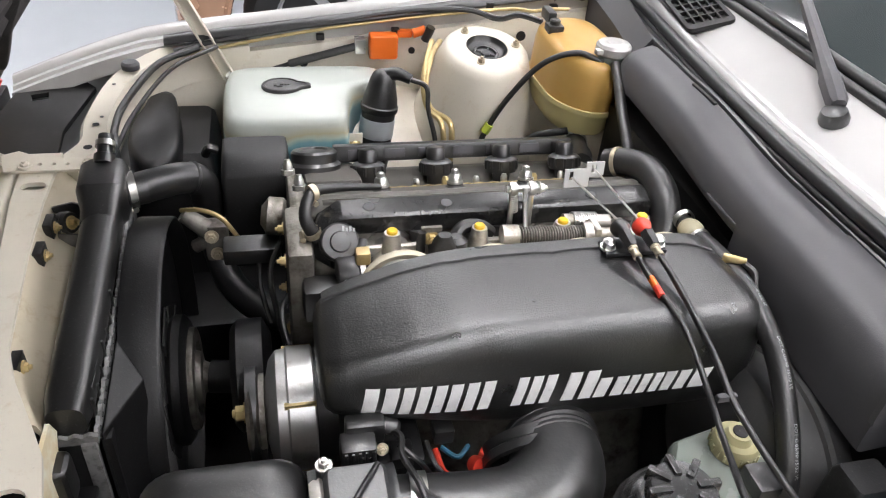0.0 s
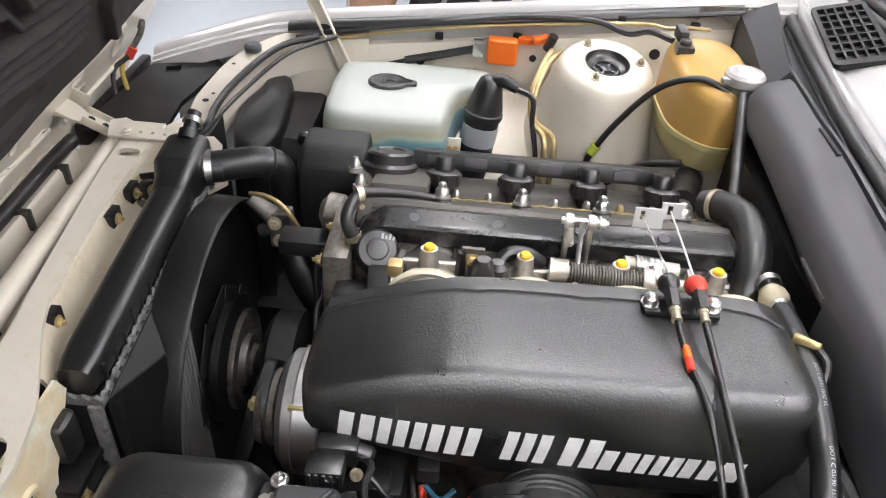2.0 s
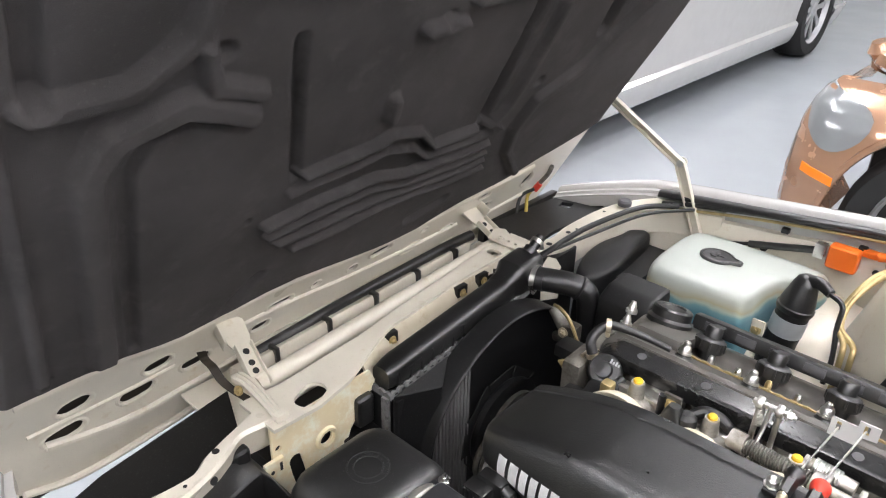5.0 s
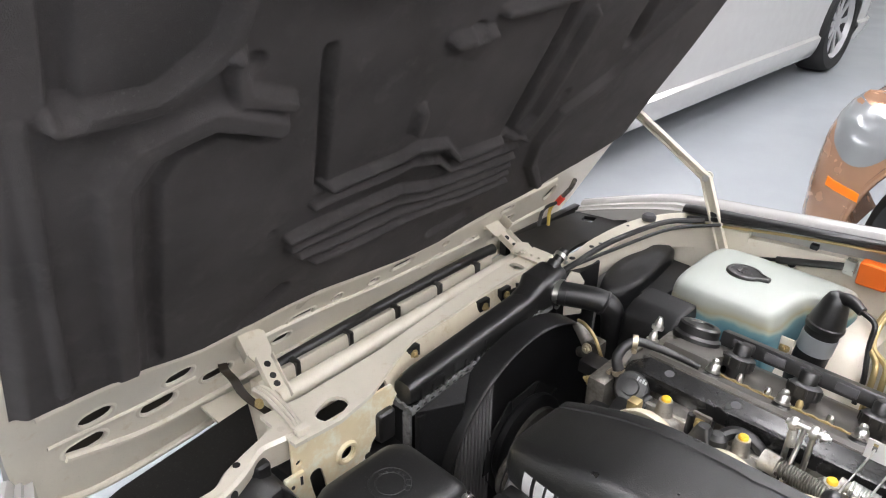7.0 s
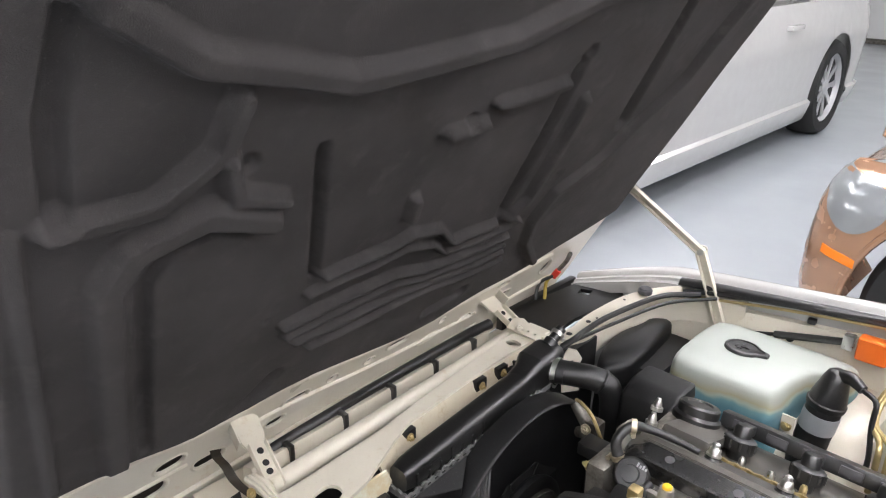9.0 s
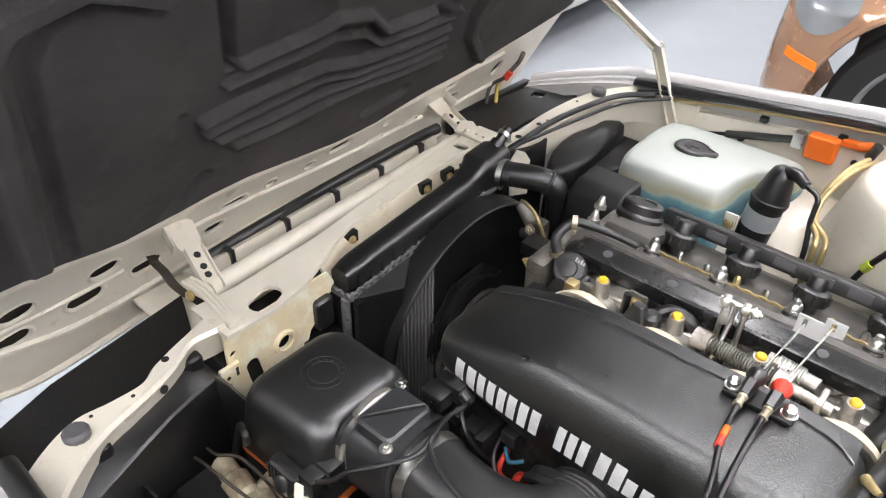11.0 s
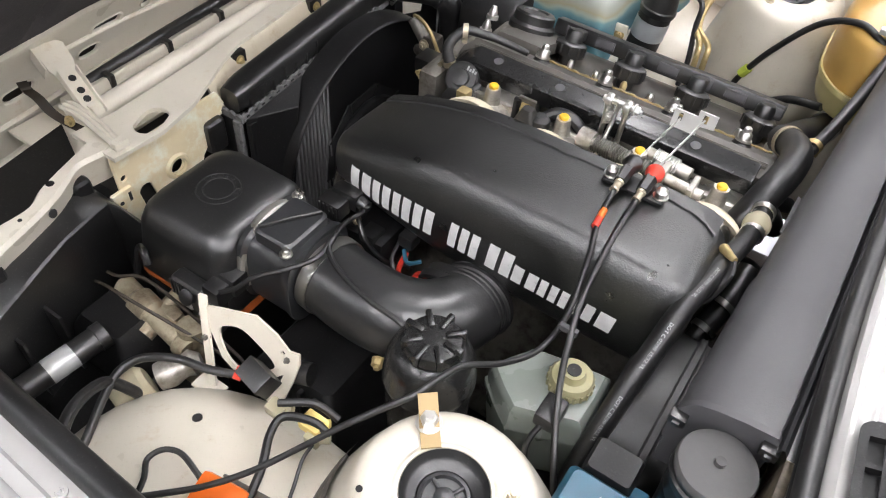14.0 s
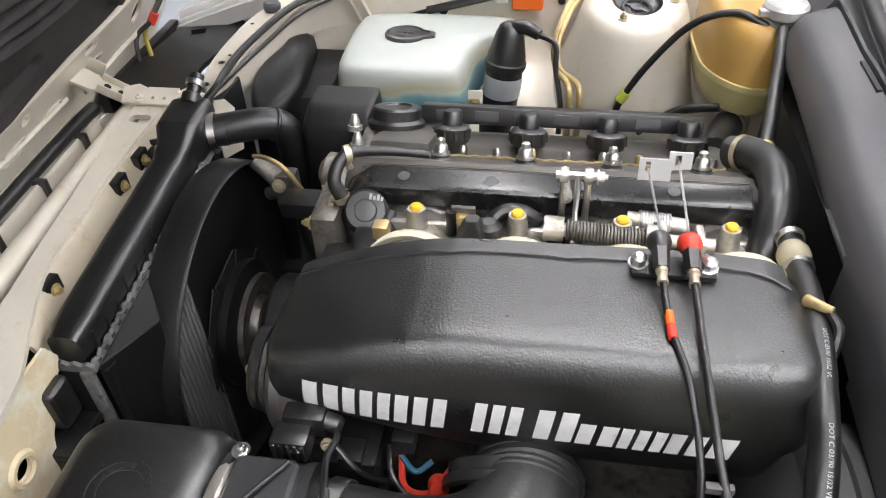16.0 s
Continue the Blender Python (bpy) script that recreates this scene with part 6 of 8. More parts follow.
part("clamp_screw", bm, BRASS, boot)
bm = B()
tube(bm, [(-0.022, -0.285, 0.751), (-0.016, -0.302, 0.750), (0.006, -0.316, 0.749), (0.035, -0.325, 0.748), (0.065, -0.330, 0.747), (0.108, -0.333, 0.742), (0.135, -0.34, 0.70)], 0.0032, 8, 6)
part("breather_line", bm, RUBBER, boot)
wiring = thing("wiring_bundle", (0.05, -0.2, 0.66), "red, blue and black wiring under the plenum", "wiring")
for k, (m, pts) in enumerate(((RED, [(0.015, -0.20, 0.675), (0.022, -0.226, 0.668), (0.045, -0.232, 0.672), (0.062, -0.212, 0.682)]), (RUBBER, [(0.005, -0.20, 0.69), (0.012, -0.225, 0.68), (0.035, -0.235, 0.66), (0.06, -0.22, 0.65)]),
                              (BLUE, [(0.018, -0.21, 0.69), (0.032, -0.222, 0.688), (0.045, -0.212, 0.69)]), (RUBBER, [(-0.03, -0.235, 0.735), (-0.012, -0.245, 0.72), (0.0, -0.235, 0.69), (0.01, -0.21, 0.65)]), (RUBBER, [(-0.05, -0.21, 0.70), (-0.02, -0.22, 0.68), (0.02, -0.2, 0.65)]))):
    bm = B()
    tube(bm, pts, 0.0026 if k else 0.0034, 8, 6)
    part("wire", bm, m, wiring)
bm = B()
lathe(bm, [(0.0085, -0.006), (0.0095, 0), (0.0085, 0.006)], (0.052, -0.226, 0.676), (0.3, -0.8, 0.5), 16)
part("red_clip", bm, RED, wiring, "red plastic clip")
bm = B()
rbox(bm, (-0.06, -0.23, 0.62), (0.0, -0.17, 0.70), 0.008)
part("harness_box", bm, MATT, wiring)

# ---- left side of the bay ----
ps = thing("power_steering_reservoir", (0.16, -0.366, 0.60), "black power steering reservoir with a lobed cap", "fluid reservoir")
bm = B()
lathe(bm, [(0.034, 0.60), (0.040, 0.66), (0.0415, 0.70), (0.0425, 0.745), (0.0445, 0.748), (0.0445, 0.755), (0.043, 0.758), (0.042, 0.775), (0.036, 0.790), (0.026, 0.797)], (0.160, -0.366, 0), seg=40)
part("reservoir_body", bm, GLOSS, ps)
bm = B()
lathe(bm, [(0.026, 0.796), (0.0275, 0.800), (0.0275, 0.808), (0.025, 0.812), (0.010, 0.8135)], (0.163, -0.368, 0), seg=32)
cap = part("lobed_cap", bm, GLOSS, ps)
for k in range(8):
    a = 2 * math.pi * k / 8
    bm = B()
    c = V(0.163 + 0.0235 * math.cos(a), -0.368 + 0.0235 * math.sin(a), 0.809)
    m = Matrix.Translation(c) @ Matrix.Rotation(a, 4, "Z")
    rbox(bm, (-0.013, -0.0032, -0.008), (0.0062, 0.0032, 0.0068), 0.002, m)
    part("cap_lobe", bm, GLOSS, cap)

br = thing("brake_fluid_reservoir", (0.255, -0.305, 0.62), "translucent grey brake fluid reservoir with an ivory cap", "fluid reservoir")
bm = B()
pl = [(0.199, -0.318), (0.199, -0.307), (0.218, -0.276), (0.228, -0.268), (0.296, -0.256), (0.304, -0.264), (0.305, -0.318), (0.298, -0.326), (0.246, -0.346), (0.234, -0.345)]
cxp, cyp = sum(p[0] for p in pl) / 10, sum(p[1] for p in pl) / 10
soft_pl = [(q[0], q[1]) for q in closed_curve([V(*p, 0) for p in pl], 2)]
ring_loft(bm, [[V(cxp + (x - cxp) * k, cyp + (y - cyp) * k, z) for x, y in soft_pl] for z, k in ((0.63, 0.85), (0.665, 0.93), (0.700, 0.98), (0.703, 1.03), (0.709, 1.03), (0.712, 0.98), (0.728, 0.97), (0.735, 0.94), (0.739, 0.86), (0.740, 0.6))])
part("reservoir_tank", bm, GLASSY, br)
bm = B()
lathe(bm, [(0.0205, 0.735), (0.0218, 0.742), (0.0218, 0.752), (0.0195, 0.756), (0.013, 0.7565), (0.011, 0.761), (0.0105, 0.764)], (0.272, -0.291, 0), seg=32)
CAP = mat("yellowed_translucent_cap", (0.40, 0.375, 0.215), 0.42, var=0.15, sss=0.2, bump=0.05)
bcap = part("filler_cap", bm, CAP, br, "yellowed ivory screw cap")
for k in range(20):
    a = 2 * math.pi * k / 20
    bm = B()
    rod(bm, (0.272 + 0.0218 * math.cos(a), -0.291 + 0.0218 * math.sin(a), 0.742), (0.272 + 0.0218 * math.cos(a), -0.291 + 0.0218 * math.sin(a), 0.750), 0.0016, seg=6)
    part("cap_rib", bm, CAP, bcap)
bm = B()
lathe(bm, [(0.007, 0.764), (0.007, 0.7655)], (0.272, -0.291, 0), seg=16)
part("cap_button", bm, MATT, br)
bm = B()
rbox(bm, (0.262, -0.348, 0.738), (0.284, -0.318, 0.756), 0.003)
part("level_plug", bm, BLACK, br)
bm = B()
tube(bm, [(0.272, -0.340, 0.745), (0.268, -0.365, 0.725), (0.285, -0.38, 0.69), (0.31, -0.39, 0.66)], 0.003, 8, 5)
part("level_wire", bm, RUBBER, br)
bm = B()
tube(bm, [(0.225, -0.315, 0.64), (0.232, -0.322, 0.60), (0.25, -0.335, 0.55), (0.26, -0.34, 0.45)], 0.008, 10, 5)
part("feed_hose", bm, mat("blue_grey_braid", (0.12, 0.17, 0.25), 0.8, bump=0.4, fine=600), br, "blue-grey braided hose")

booster = thing("brake_booster", (0.36, -0.235, 0.54), "round black brake booster", "brake booster")
bm = B()
lathe(bm, [(0.03, -0.05), (0.08, -0.046), (0.108, -0.038), (0.114, -0.031), (0.1155, 0.004), (0.1195, 0.006), (0.1195, 0.012), (0.115, 0.014), (0.112, 0.034), (0.06, 0.05)], (0.352, -0.240, 0.650), (1, 0, 0), 64)
part("booster_drum", bm, mat("satin_black_paint", (0.055, 0.055, 0.055), 0.42, var=0.3, dirt=(0.06, 0.056, 0.05), dirt_at=0.63, dust=0.3), booster)
bm = B()
rod(bm, (0.22, -0.30, 0.60), (0.31, -0.255, 0.63), 0.018, seg=18)
part("master_cylinder", bm, ALU, booster)

# fuse box, relays, canister
FUSES = [mat("blue_fuse", (0.05, 0.24, 0.44), 0.4), mat("dark_blue_fuse", (0.02, 0.06, 0.25), 0.4), mat("green_fuse", (0.05, 0.28, 0.10), 0.4), mat("ochre_fuse", (0.22, 0.19, 0.06), 0.4)]
fuse = thing("fuse_box", (0.37, -0.44, 0.70), "clear blue fuse box lid with light fuses showing", "fuse box")
bm = B()
rr_loft(bm, [(0.70, 0.315, 0.425, -0.53, -0.385, 0.006), (0.782, 0.315, 0.425, -0.53, -0.385, 0.006), (0.789, 0.320, 0.420, -0.525, -0.390, 0.006)])
part("lid", bm, BLUE, fuse)
for gx, gy, rows in ((0.334, -0.452, 3), (0.372, -0.462, 2)):
    for k in range(rows * 4):
        x, y = gx + 0.0072 * (k % 4), gy - 0.0150 * (k // 4)
        part("fuse", rbox(B(), (x, y, 0.7886), (x + 0.0050, y + 0.0115, 0.7900), 0.0005), FUSES[(k * 7 + k // 3) % 4 if k % 3 else 0], fuse)
bm = B()
rbox(bm, (0.366, -0.388, 0.76), (0.380, -0.370, 0.778), 0.003)
part("latch", bm, BLUE, fuse)
bm = B()
lathe(bm, [(0.006, 0), (0.008, 0.002), (0.008, 0.006)], (0.417, -0.40, 0.785), seg=14)
part("lid_stud", bm, BLUE, fuse)
rel = thing("square_relay", (0.345, -0.362, 0.72), "square black relay beside the fuse box", "relay")
bm = B()
rr_loft(bm, [(0.70, 0.322, 0.366, -0.382, -0.345, 0.004), (0.776, 0.322, 0.366, -0.382, -0.345, 0.004), (0.782, 0.325, 0.363, -0.379, -0.348, 0.004)])
part("relay_case", bm, MATT, rel)
can = thing("black_canister", (0.409, -0.359, 0.66), "round black canister with a domed dull lid", "canister")
bm = B()
lathe(bm, [(0.025, 0.60), (0.027, 0.72), (0.0285, 0.745), (0.027, 0.748), (0.0285, 0.752), (0.0285, 0.768), (0.0300, 0.772), (0.0315, 0.776), (0.0315, 0.781), (0.0295, 0.783), (0.0305, 0.790)], (0.409, -0.359, 0.050), seg=40)
part("canister_body", bm, BLACK, can)
bm = B()
lathe(bm, [(0.0310, 0.790), (0.0308, 0.795), (0.0295, 0.7975), (0.026, 0.7985), (0.010, 0.800), (0.0045, 0.800), (0.004, 0.804), (0.0005, 0.805)], (0.409, -0.359, 0.050), seg=40)
part("canister_lid", bm, DISC, can, "dull grey lid with a small knob")

# wheelhouse fittings: relays, connectors, brackets
ore = thing("orange_relay", (0.062, -0.555, 0.66), "orange plastic relay on the wheelhouse", "relay", "orange relays")
bm = B()
mo = Matrix.Translation((0.077, -0.560, 0.712)) @ Matrix.Rotation(radians(8), 4, "Z") @ Matrix.Rotation(radians(14), 4, "X")
rbox(bm, (-0.024, -0.018, -0.016), (0.024, 0.018, 0.016), 0.006, mo)
part("relay_case", bm, ORANGE, ore)
bm = B()
rbox(bm, (-0.022, -0.030, -0.026), (0.026, -0.015, 0.0), 0.003, mo)
part("relay_base", bm, ORANGE, ore)
bm = B()
rbox(bm, (-0.020, -0.028, -0.03), (0.034, 0.024, -0.02), 0.002, mo)
part("relay_bracket", bm, DULL, ore)
for nm, pts, r in (("wire", [(0.052, -0.556, 0.712), (0.041, -0.553, 0.716), (0.018, -0.549, 0.718), (0.003, -0.556, 0.718), (-0.002, -0.570, 0.716), (0.005, -0.582, 0.708), (0.01, -0.60, 0.70)], 0.0028), ("wire", [(0.118, -0.600, 0.70), (0.112, -0.584, 0.715), (0.098, -0.545, 0.722), (0.086, -0.517, 0.720), (0.068, -0.488, 0.716), (0.065, -0.467, 0.714), (0.089, -0.454, 0.712), (0.108, -0.452, 0.702)], 0.0042),
                   ("wire", [(0.105, -0.595, 0.70), (0.118, -0.583, 0.703), (0.127, -0.546, 0.704), (0.119, -0.517, 0.708), (0.106, -0.488, 0.708), (0.100, -0.466, 0.70)], 0.0018), ("wire", [(0.05, -0.458, 0.712), (0.08, -0.44, 0.716), (0.105, -0.435, 0.705)], 0.004)):
    bm = B()
    tube(bm, pts, r, 8, 6)
    part(nm, bm, RUBBER, ore)
con = thing("yellow_connectors", (0.075, -0.455, 0.69), "pair of yellowed plastic cable connectors", "connector")
for p, w in (((0.048, -0.459, 0.700), 0.010), ((0.088, -0.452, 0.703), 0.012), ((0.096, -0.462, 0.698), 0.008)):
    bm = B()
    rbox(bm, (p[0] - w, p[1] - w * 0.8, p[2] - 0.007), (p[0] + w, p[1] + w * 0.8, p[2] + 0.007), 0.003, None)
    rod(bm, (p[0], p[1], p[2]), (p[0] + 0.014, p[1] + 0.008, p[2] + 0.002), 0.005, seg=10)
    part("connector", bm, IVORY if w < 0.012 else PALE, con)
def smooth_loop(pts):
    """A closed outline rounded through its points."""
    path = spline([(x, y, 0) for x, y in [pts[-2], pts[-1], *pts, pts[0], pts[1]]], 4)
    return [(p.x, p.y) for p in path[8:8 + 4 * len(pts)]]


brac = thing("white_bracket", (-0.04, -0.42, 0.62), "white painted sheet metal bracket with cut-outs", "bracket")
bm = B()
mb = axes((-0.104, -0.407, 0.70), (0.995, 0.065, -0.081), (-0.046, -0.426, -0.904))
plate(bm, [(-0.005, 0.006), (0.024, -0.006), (0.066, -0.021), (0.095, -0.014), (0.114, -0.004), (0.126, -0.007), (0.130, 0.004), (0.129, 0.029), (0.124, 0.061), (0.117, 0.073), (0.103, 0.068), (0.103, 0.058), (0.114, 0.043), (0.116, 0.026),
           (0.100, 0.044), (0.082, 0.057), (0.063, 0.060), (0.040, 0.051), (0.021, 0.031), (0.008, 0.018)],
      [smooth_loop([(0.028, 0.020), (0.038, 0.009), (0.055, 0.004), (0.078, 0.010), (0.098, 0.018), (0.103, 0.026), (0.088, 0.042), (0.072, 0.052), (0.056, 0.050), (0.040, 0.040)]), oval(0.108, 0.002, 0.005, 0.005)], mb, 0.003)
part("bracket_plate", bm, CREAM, brac)
bm = B()
rings = []
for p in ((-0.107, -0.404, 0.707), (-0.098, -0.414, 0.690), (-0.086, -0.427, 0.662), (-0.068, -0.446, 0.620)):
    p = V(*p)
    rings.append([p + V(-0.0045, -0.001, 0), p + V(0.0045, 0.001, 0), p + V(0.0045, -0.002, 0), p + V(-0.0045, -0.004, 0)])
ring_loft(bm, rings)
part("bracket_leg", bm, CREAM, brac)
bm = B()
rbox(bm, (-0.088, -0.462, 0.617), (-0.052, -0.440, 0.620), 0.001)
part("bracket_foot", bm, CREAM, brac)
for p in (V(-0.09, -0.4245, 0.667), V(0.010, -0.402, 0.684)):
    part("bracket_screw", bolt(B(), p, (0.1, -0.9, 0.42), r=0.004, h=0.004), DULL, brac)
brel = thing("black_relay", (-0.004, -0.432, 0.65), "small black relay with fine print on a white bracket", "relay")
bm = B()
mr = Matrix.Translation((-0.004, -0.434, 0.676)) @ Matrix.Rotation(radians(-12), 4, "Z") @ Matrix.Rotation(radians(25), 4, "X")
rbox(bm, (-0.018, -0.012, -0.014), (0.018, 0.012, 0.014), 0.002, mr)
part("relay_case", bm, BLACK, brel)
for k in range(4):
    bm = B()
    rbox(bm, (-0.013 + 0.004 * k, -0.0124, -0.006), (-0.0115 + 0.004 * k, -0.0119, 0.006 - 0.003 * (k % 2)), 0, mr)
    part("print_bar", bm, GREY_INK, brel)
bm = B()
tube(bm, [(-0.02, -0.440, 0.672), (-0.054, -0.455, 0.671), (-0.091, -0.466, 0.672), (-0.121, -0.487, 0.671), (-0.128, -0.512, 0.669), (-0.113, -0.544, 0.670), (-0.09, -0.58, 0.672), (-0.07, -0.62, 0.67)], 0.0046, 10, 6)
part("relay_cable", bm, RUBBER, brel)
bm = B()
rod(bm, (-0.022, -0.439, 0.670), (-0.030, -0.442, 0.673), 0.0075, seg=10)
part("red_collar", bm, RED, brel)

hyd = thing("hydraulic_unit", (-0.16, -0.42, 0.52), "dirty cast metal hydraulic unit with thin pipes", "hydraulic unit")
bm = B()
rbox(bm, (-0.205, -0.428, 0.585), (-0.165, -0.395, 0.622), 0.010)
lathe(bm, [(0.010, 0), (0.014, 0.004), (0.014, 0.03), (0.018, 0.034), (0.018, 0.062), (0.013, 0.068), (0.013, 0.115), (0.016, 0.118), (0.016, 0.135)], (-0.262, -0.410, 0.618), (0.97, -0.12, -0.08), 20)
rod(bm, (-0.195, -0.44, 0.60), (-0.195, -0.38, 0.615), 0.012, seg=16)
rod(bm, (-0.14, -0.41, 0.63), (-0.14, -0.42, 0.54), 0.017, seg=18)
part("unit_body", bm, mat("beige_cast_metal", (0.42, 0.37, 0.26), 0.5, metal=0.4, var=0.3, dirt=(0.15, 0.11, 0.07), dirt_at=0.55, bump=0.3), hyd)
for off in (0.0, 0.018):
    bm = B()
    tube(bm, [(-0.275, -0.415 - off, 0.635), (-0.247, -0.418 - off, 0.650), (-0.215, -0.402 - 1.8 * off, 0.650), (-0.125, -0.401 - off, 0.628), (-0.066, -0.402 - 0.4 * off, 0.607), (-0.03, -0.41, 0.59)], 0.0021, 8, 6)
    part("pipe", bm, DARK_BROWN, hyd)
bm = B()
lathe(bm, [(0.022, -0.02), (0.024, -0.016), (0.024, 0.014), (0.018, 0.02)], (-0.136, -0.502, 0.610), (0.3, 0.9, 0.25), 24)
part("ivory_coupling", bm, IVORY, hyd, "ivory plastic coupling")
bm = B()
lathe(bm, [(0.016, 0), (0.018, 0.015), (0.013, 0.03), (0.016, 0.04), (0.008, 0.05)], (-0.128, -0.474, 0.612), (0.5, 0.8, 0.2), 20)
part("cast_coupling", bm, ALU, hyd)
bm = B()
tube(bm, [(-0.27, -0.385, 0.60), (-0.262, -0.375, 0.65), (-0.235, -0.385, 0.672), (-0.225, -0.39, 0.66)], 0.005, 8, 6)
part("loop_hose", bm, RUBBER, hyd)
bm = B()
tube(bm, [(-0.06, -0.62, 0.725), (-0.10, -0.575, 0.71), (-0.125, -0.53, 0.675), (-0.118, -0.51, 0.64), (-0.13, -0.50, 0.60)], 0.0062, 10, 6)
part("return_hose", bm, RUBBER, hyd)

lamp = thing("headlamp_housing", (-0.31, -0.46, 0.45), "matt black plastic headlamp housing with a raised spine", "headlamp housing")
bm = B()
rings = []
for west, ridge, low in (((-0.283, -0.590, 0.690), (-0.246, -0.586, 0.676), (-0.236, -0.586, 0.52)), ((-0.288, -0.575, 0.712), (-0.249, -0.573, 0.694), (-0.240, -0.573, 0.53)), ((-0.298, -0.523, 0.715), (-0.264, -0.520, 0.698), (-0.257, -0.520, 0.545)),
                         ((-0.312, -0.478, 0.714), (-0.278, -0.476, 0.700), (-0.272, -0.476, 0.55)), ((-0.322, -0.444, 0.713), (-0.289, -0.438, 0.702), (-0.284, -0.438, 0.56)), ((-0.330, -0.420, 0.711), (-0.294, -0.424, 0.699), (-0.294, -0.424, 0.56)),
                         ((-0.340, -0.392, 0.709), (-0.308, -0.384, 0.692), (-0.310, -0.384, 0.56)), ((-0.346, -0.374, 0.706), (-0.314, -0.366, 0.688), (-0.312, -0.366, 0.55)), ((-0.346, -0.362, 0.694), (-0.298, -0.358, 0.680), (-0.296, -0.356, 0.54)), ((-0.346, -0.354, 0.680), (-0.272, -0.352, 0.662), (-0.268, -0.350, 0.52)), ((-0.346, -0.346, 0.66), (-0.262, -0.340, 0.645), (-0.258, -0.338, 0.52))):
    w, r, l = V(*west), V(*ridge), V(*low)
    rings.append([V(w.x - 0.012, w.y, 0.50), w + V(-0.006, 0, -0.012), w, w.lerp(r, 0.92) + V(0, 0, 0.002), r, r + V(0.001, 0, -0.006), l, V(l.x, l.y, 0.50)])
ring_loft(bm, rings)
part("housing", bm, BLACK, lamp, angle=28)
for p in ((-0.344, -0.376, 0.700), (-0.296, -0.522, 0.706)):
    bm = B()
    rbox(bm, (p[0] - 0.013, p[1] - 0.012, 0.66), (p[0] + 0.012, p[1] + 0.012, p[2] + 0.020), 0.009, seg=3)
    rbox(bm, (p[0] - 0.004, p[1] - 0.020, 0.66), (p[0] + 0.008, p[1] + 0.004, p[2] + 0.010), 0.005, seg=2)
    part("mounting_ear", bm, MATT, lamp)
for y in (-0.545, -0.50):
    part("housing_rib", rbox(B(), (-0.262 + 0.2 * (-0.545 - y) * 0.5 - 0.006, y - 0.002, 0.56), (-0.240, y + 0.002, 0.66), 0.001), BLACK, lamp)
duct = thing("lamp_motor", (-0.22, -0.5, 0.55), "black cylinder with a bright blank label below the fender", "motor")
bm = B()
rod(bm, (-0.226, -0.590, 0.622), (-0.212, -0.486, 0.628), 0.0150, seg=24)
rod(bm, (-0.212, -0.486, 0.628), (-0.2105, -0.474, 0.6285), 0.0165, seg=24)
part("motor_tube", bm, BLACK, duct)
bm = B()
rod(bm, (-0.2200, -0.545, 0.6246), (-0.2157, -0.513, 0.6264), 0.0153, seg=24)
part("label", bm, LABEL, duct, "bright silver label")
bm = B()
rr_loft(bm, [(0.48, -0.29, -0.17, -0.49, -0.41, 0.006), (0.585, -0.285, -0.18, -0.485, -0.412, 0.006), (0.618, -0.265, -0.20, -0.47, -0.418, 0.006)])
part("motor_base", bm, MATT, duct)
sqn = thing("splash_box", (-0.02, -0.36, 0.4), "black ribbed plastic box below the intake boot", "box")
bm = B()
rr_loft(bm, [(0.40, -0.07, 0.06, -0.40, -0.27, 0.012), (0.60, -0.065, 0.055, -0.395, -0.275, 0.012), (0.615, -0.055, 0.045, -0.385, -0.285, 0.012)])
part("box_shell", bm, MATT, sqn)
for k in range(5):
    bm = B()
    rbox(bm, (-0.05 + 0.02 * k, -0.400, 0.45), (-0.044 + 0.02 * k, -0.392, 0.615), 0.001)
    part("box_rib", bm, MATT, sqn)
bm = B()
rod(bm, (0.005, -0.40, 0.655), (0.03, -0.392, 0.66), 0.013, seg=18)
part("round_connector", bm, BLACK, sqn)
tapec = thing("cable_holder", (0.19, -0.42, 0.81), "tan cable holder bolted to the strut tower", "clip")
bm = B()
rings = []
for p in ((0.193, -0.424, 0.822), (0.196, -0.427, 0.829), (0.203, -0.435, 0.823), (0.212, -0.446, 0.8155), (0.222, -0.458, 0.8155)):
    p = V(*p)
    rings.append([p + V(-0.006, -0.0053, 0), p + V(0.006, 0.0053, 0), p + V(0.006, 0.0053, 0.002), p + V(-0.006, -0.0053, 0.002)])
ring_loft(bm, rings)
part("strap", bm, TAPE, tapec)
bm = B()
bolt(bm, (0.208, -0.441, 0.8165), r=0.0075, h=0.008)
part("strap_nut", bm, STEEL, tapec)
sticker = thing("tower_label", (0.18, -0.53, 0.76), "worn dark label on the strut tower", "label")
bm = B()
rings = []
for j in range(8):
    a = radians(172 + 7 * j)
    rings.append([V(0.246 + r * math.cos(a), -0.478 + r * math.sin(a), z) for r, z in ((0.0915, 0.765), (0.1035, 0.735), (0.1180, 0.69))])
ring_loft(bm, rings, closed=False)
part("label_sheet", bm, mat("worn_dark_label", (0.07, 0.06, 0.055), 0.5, var=0.4, scale=60, dirt=(0.35, 0.32, 0.27), dirt_at=0.6), sticker)

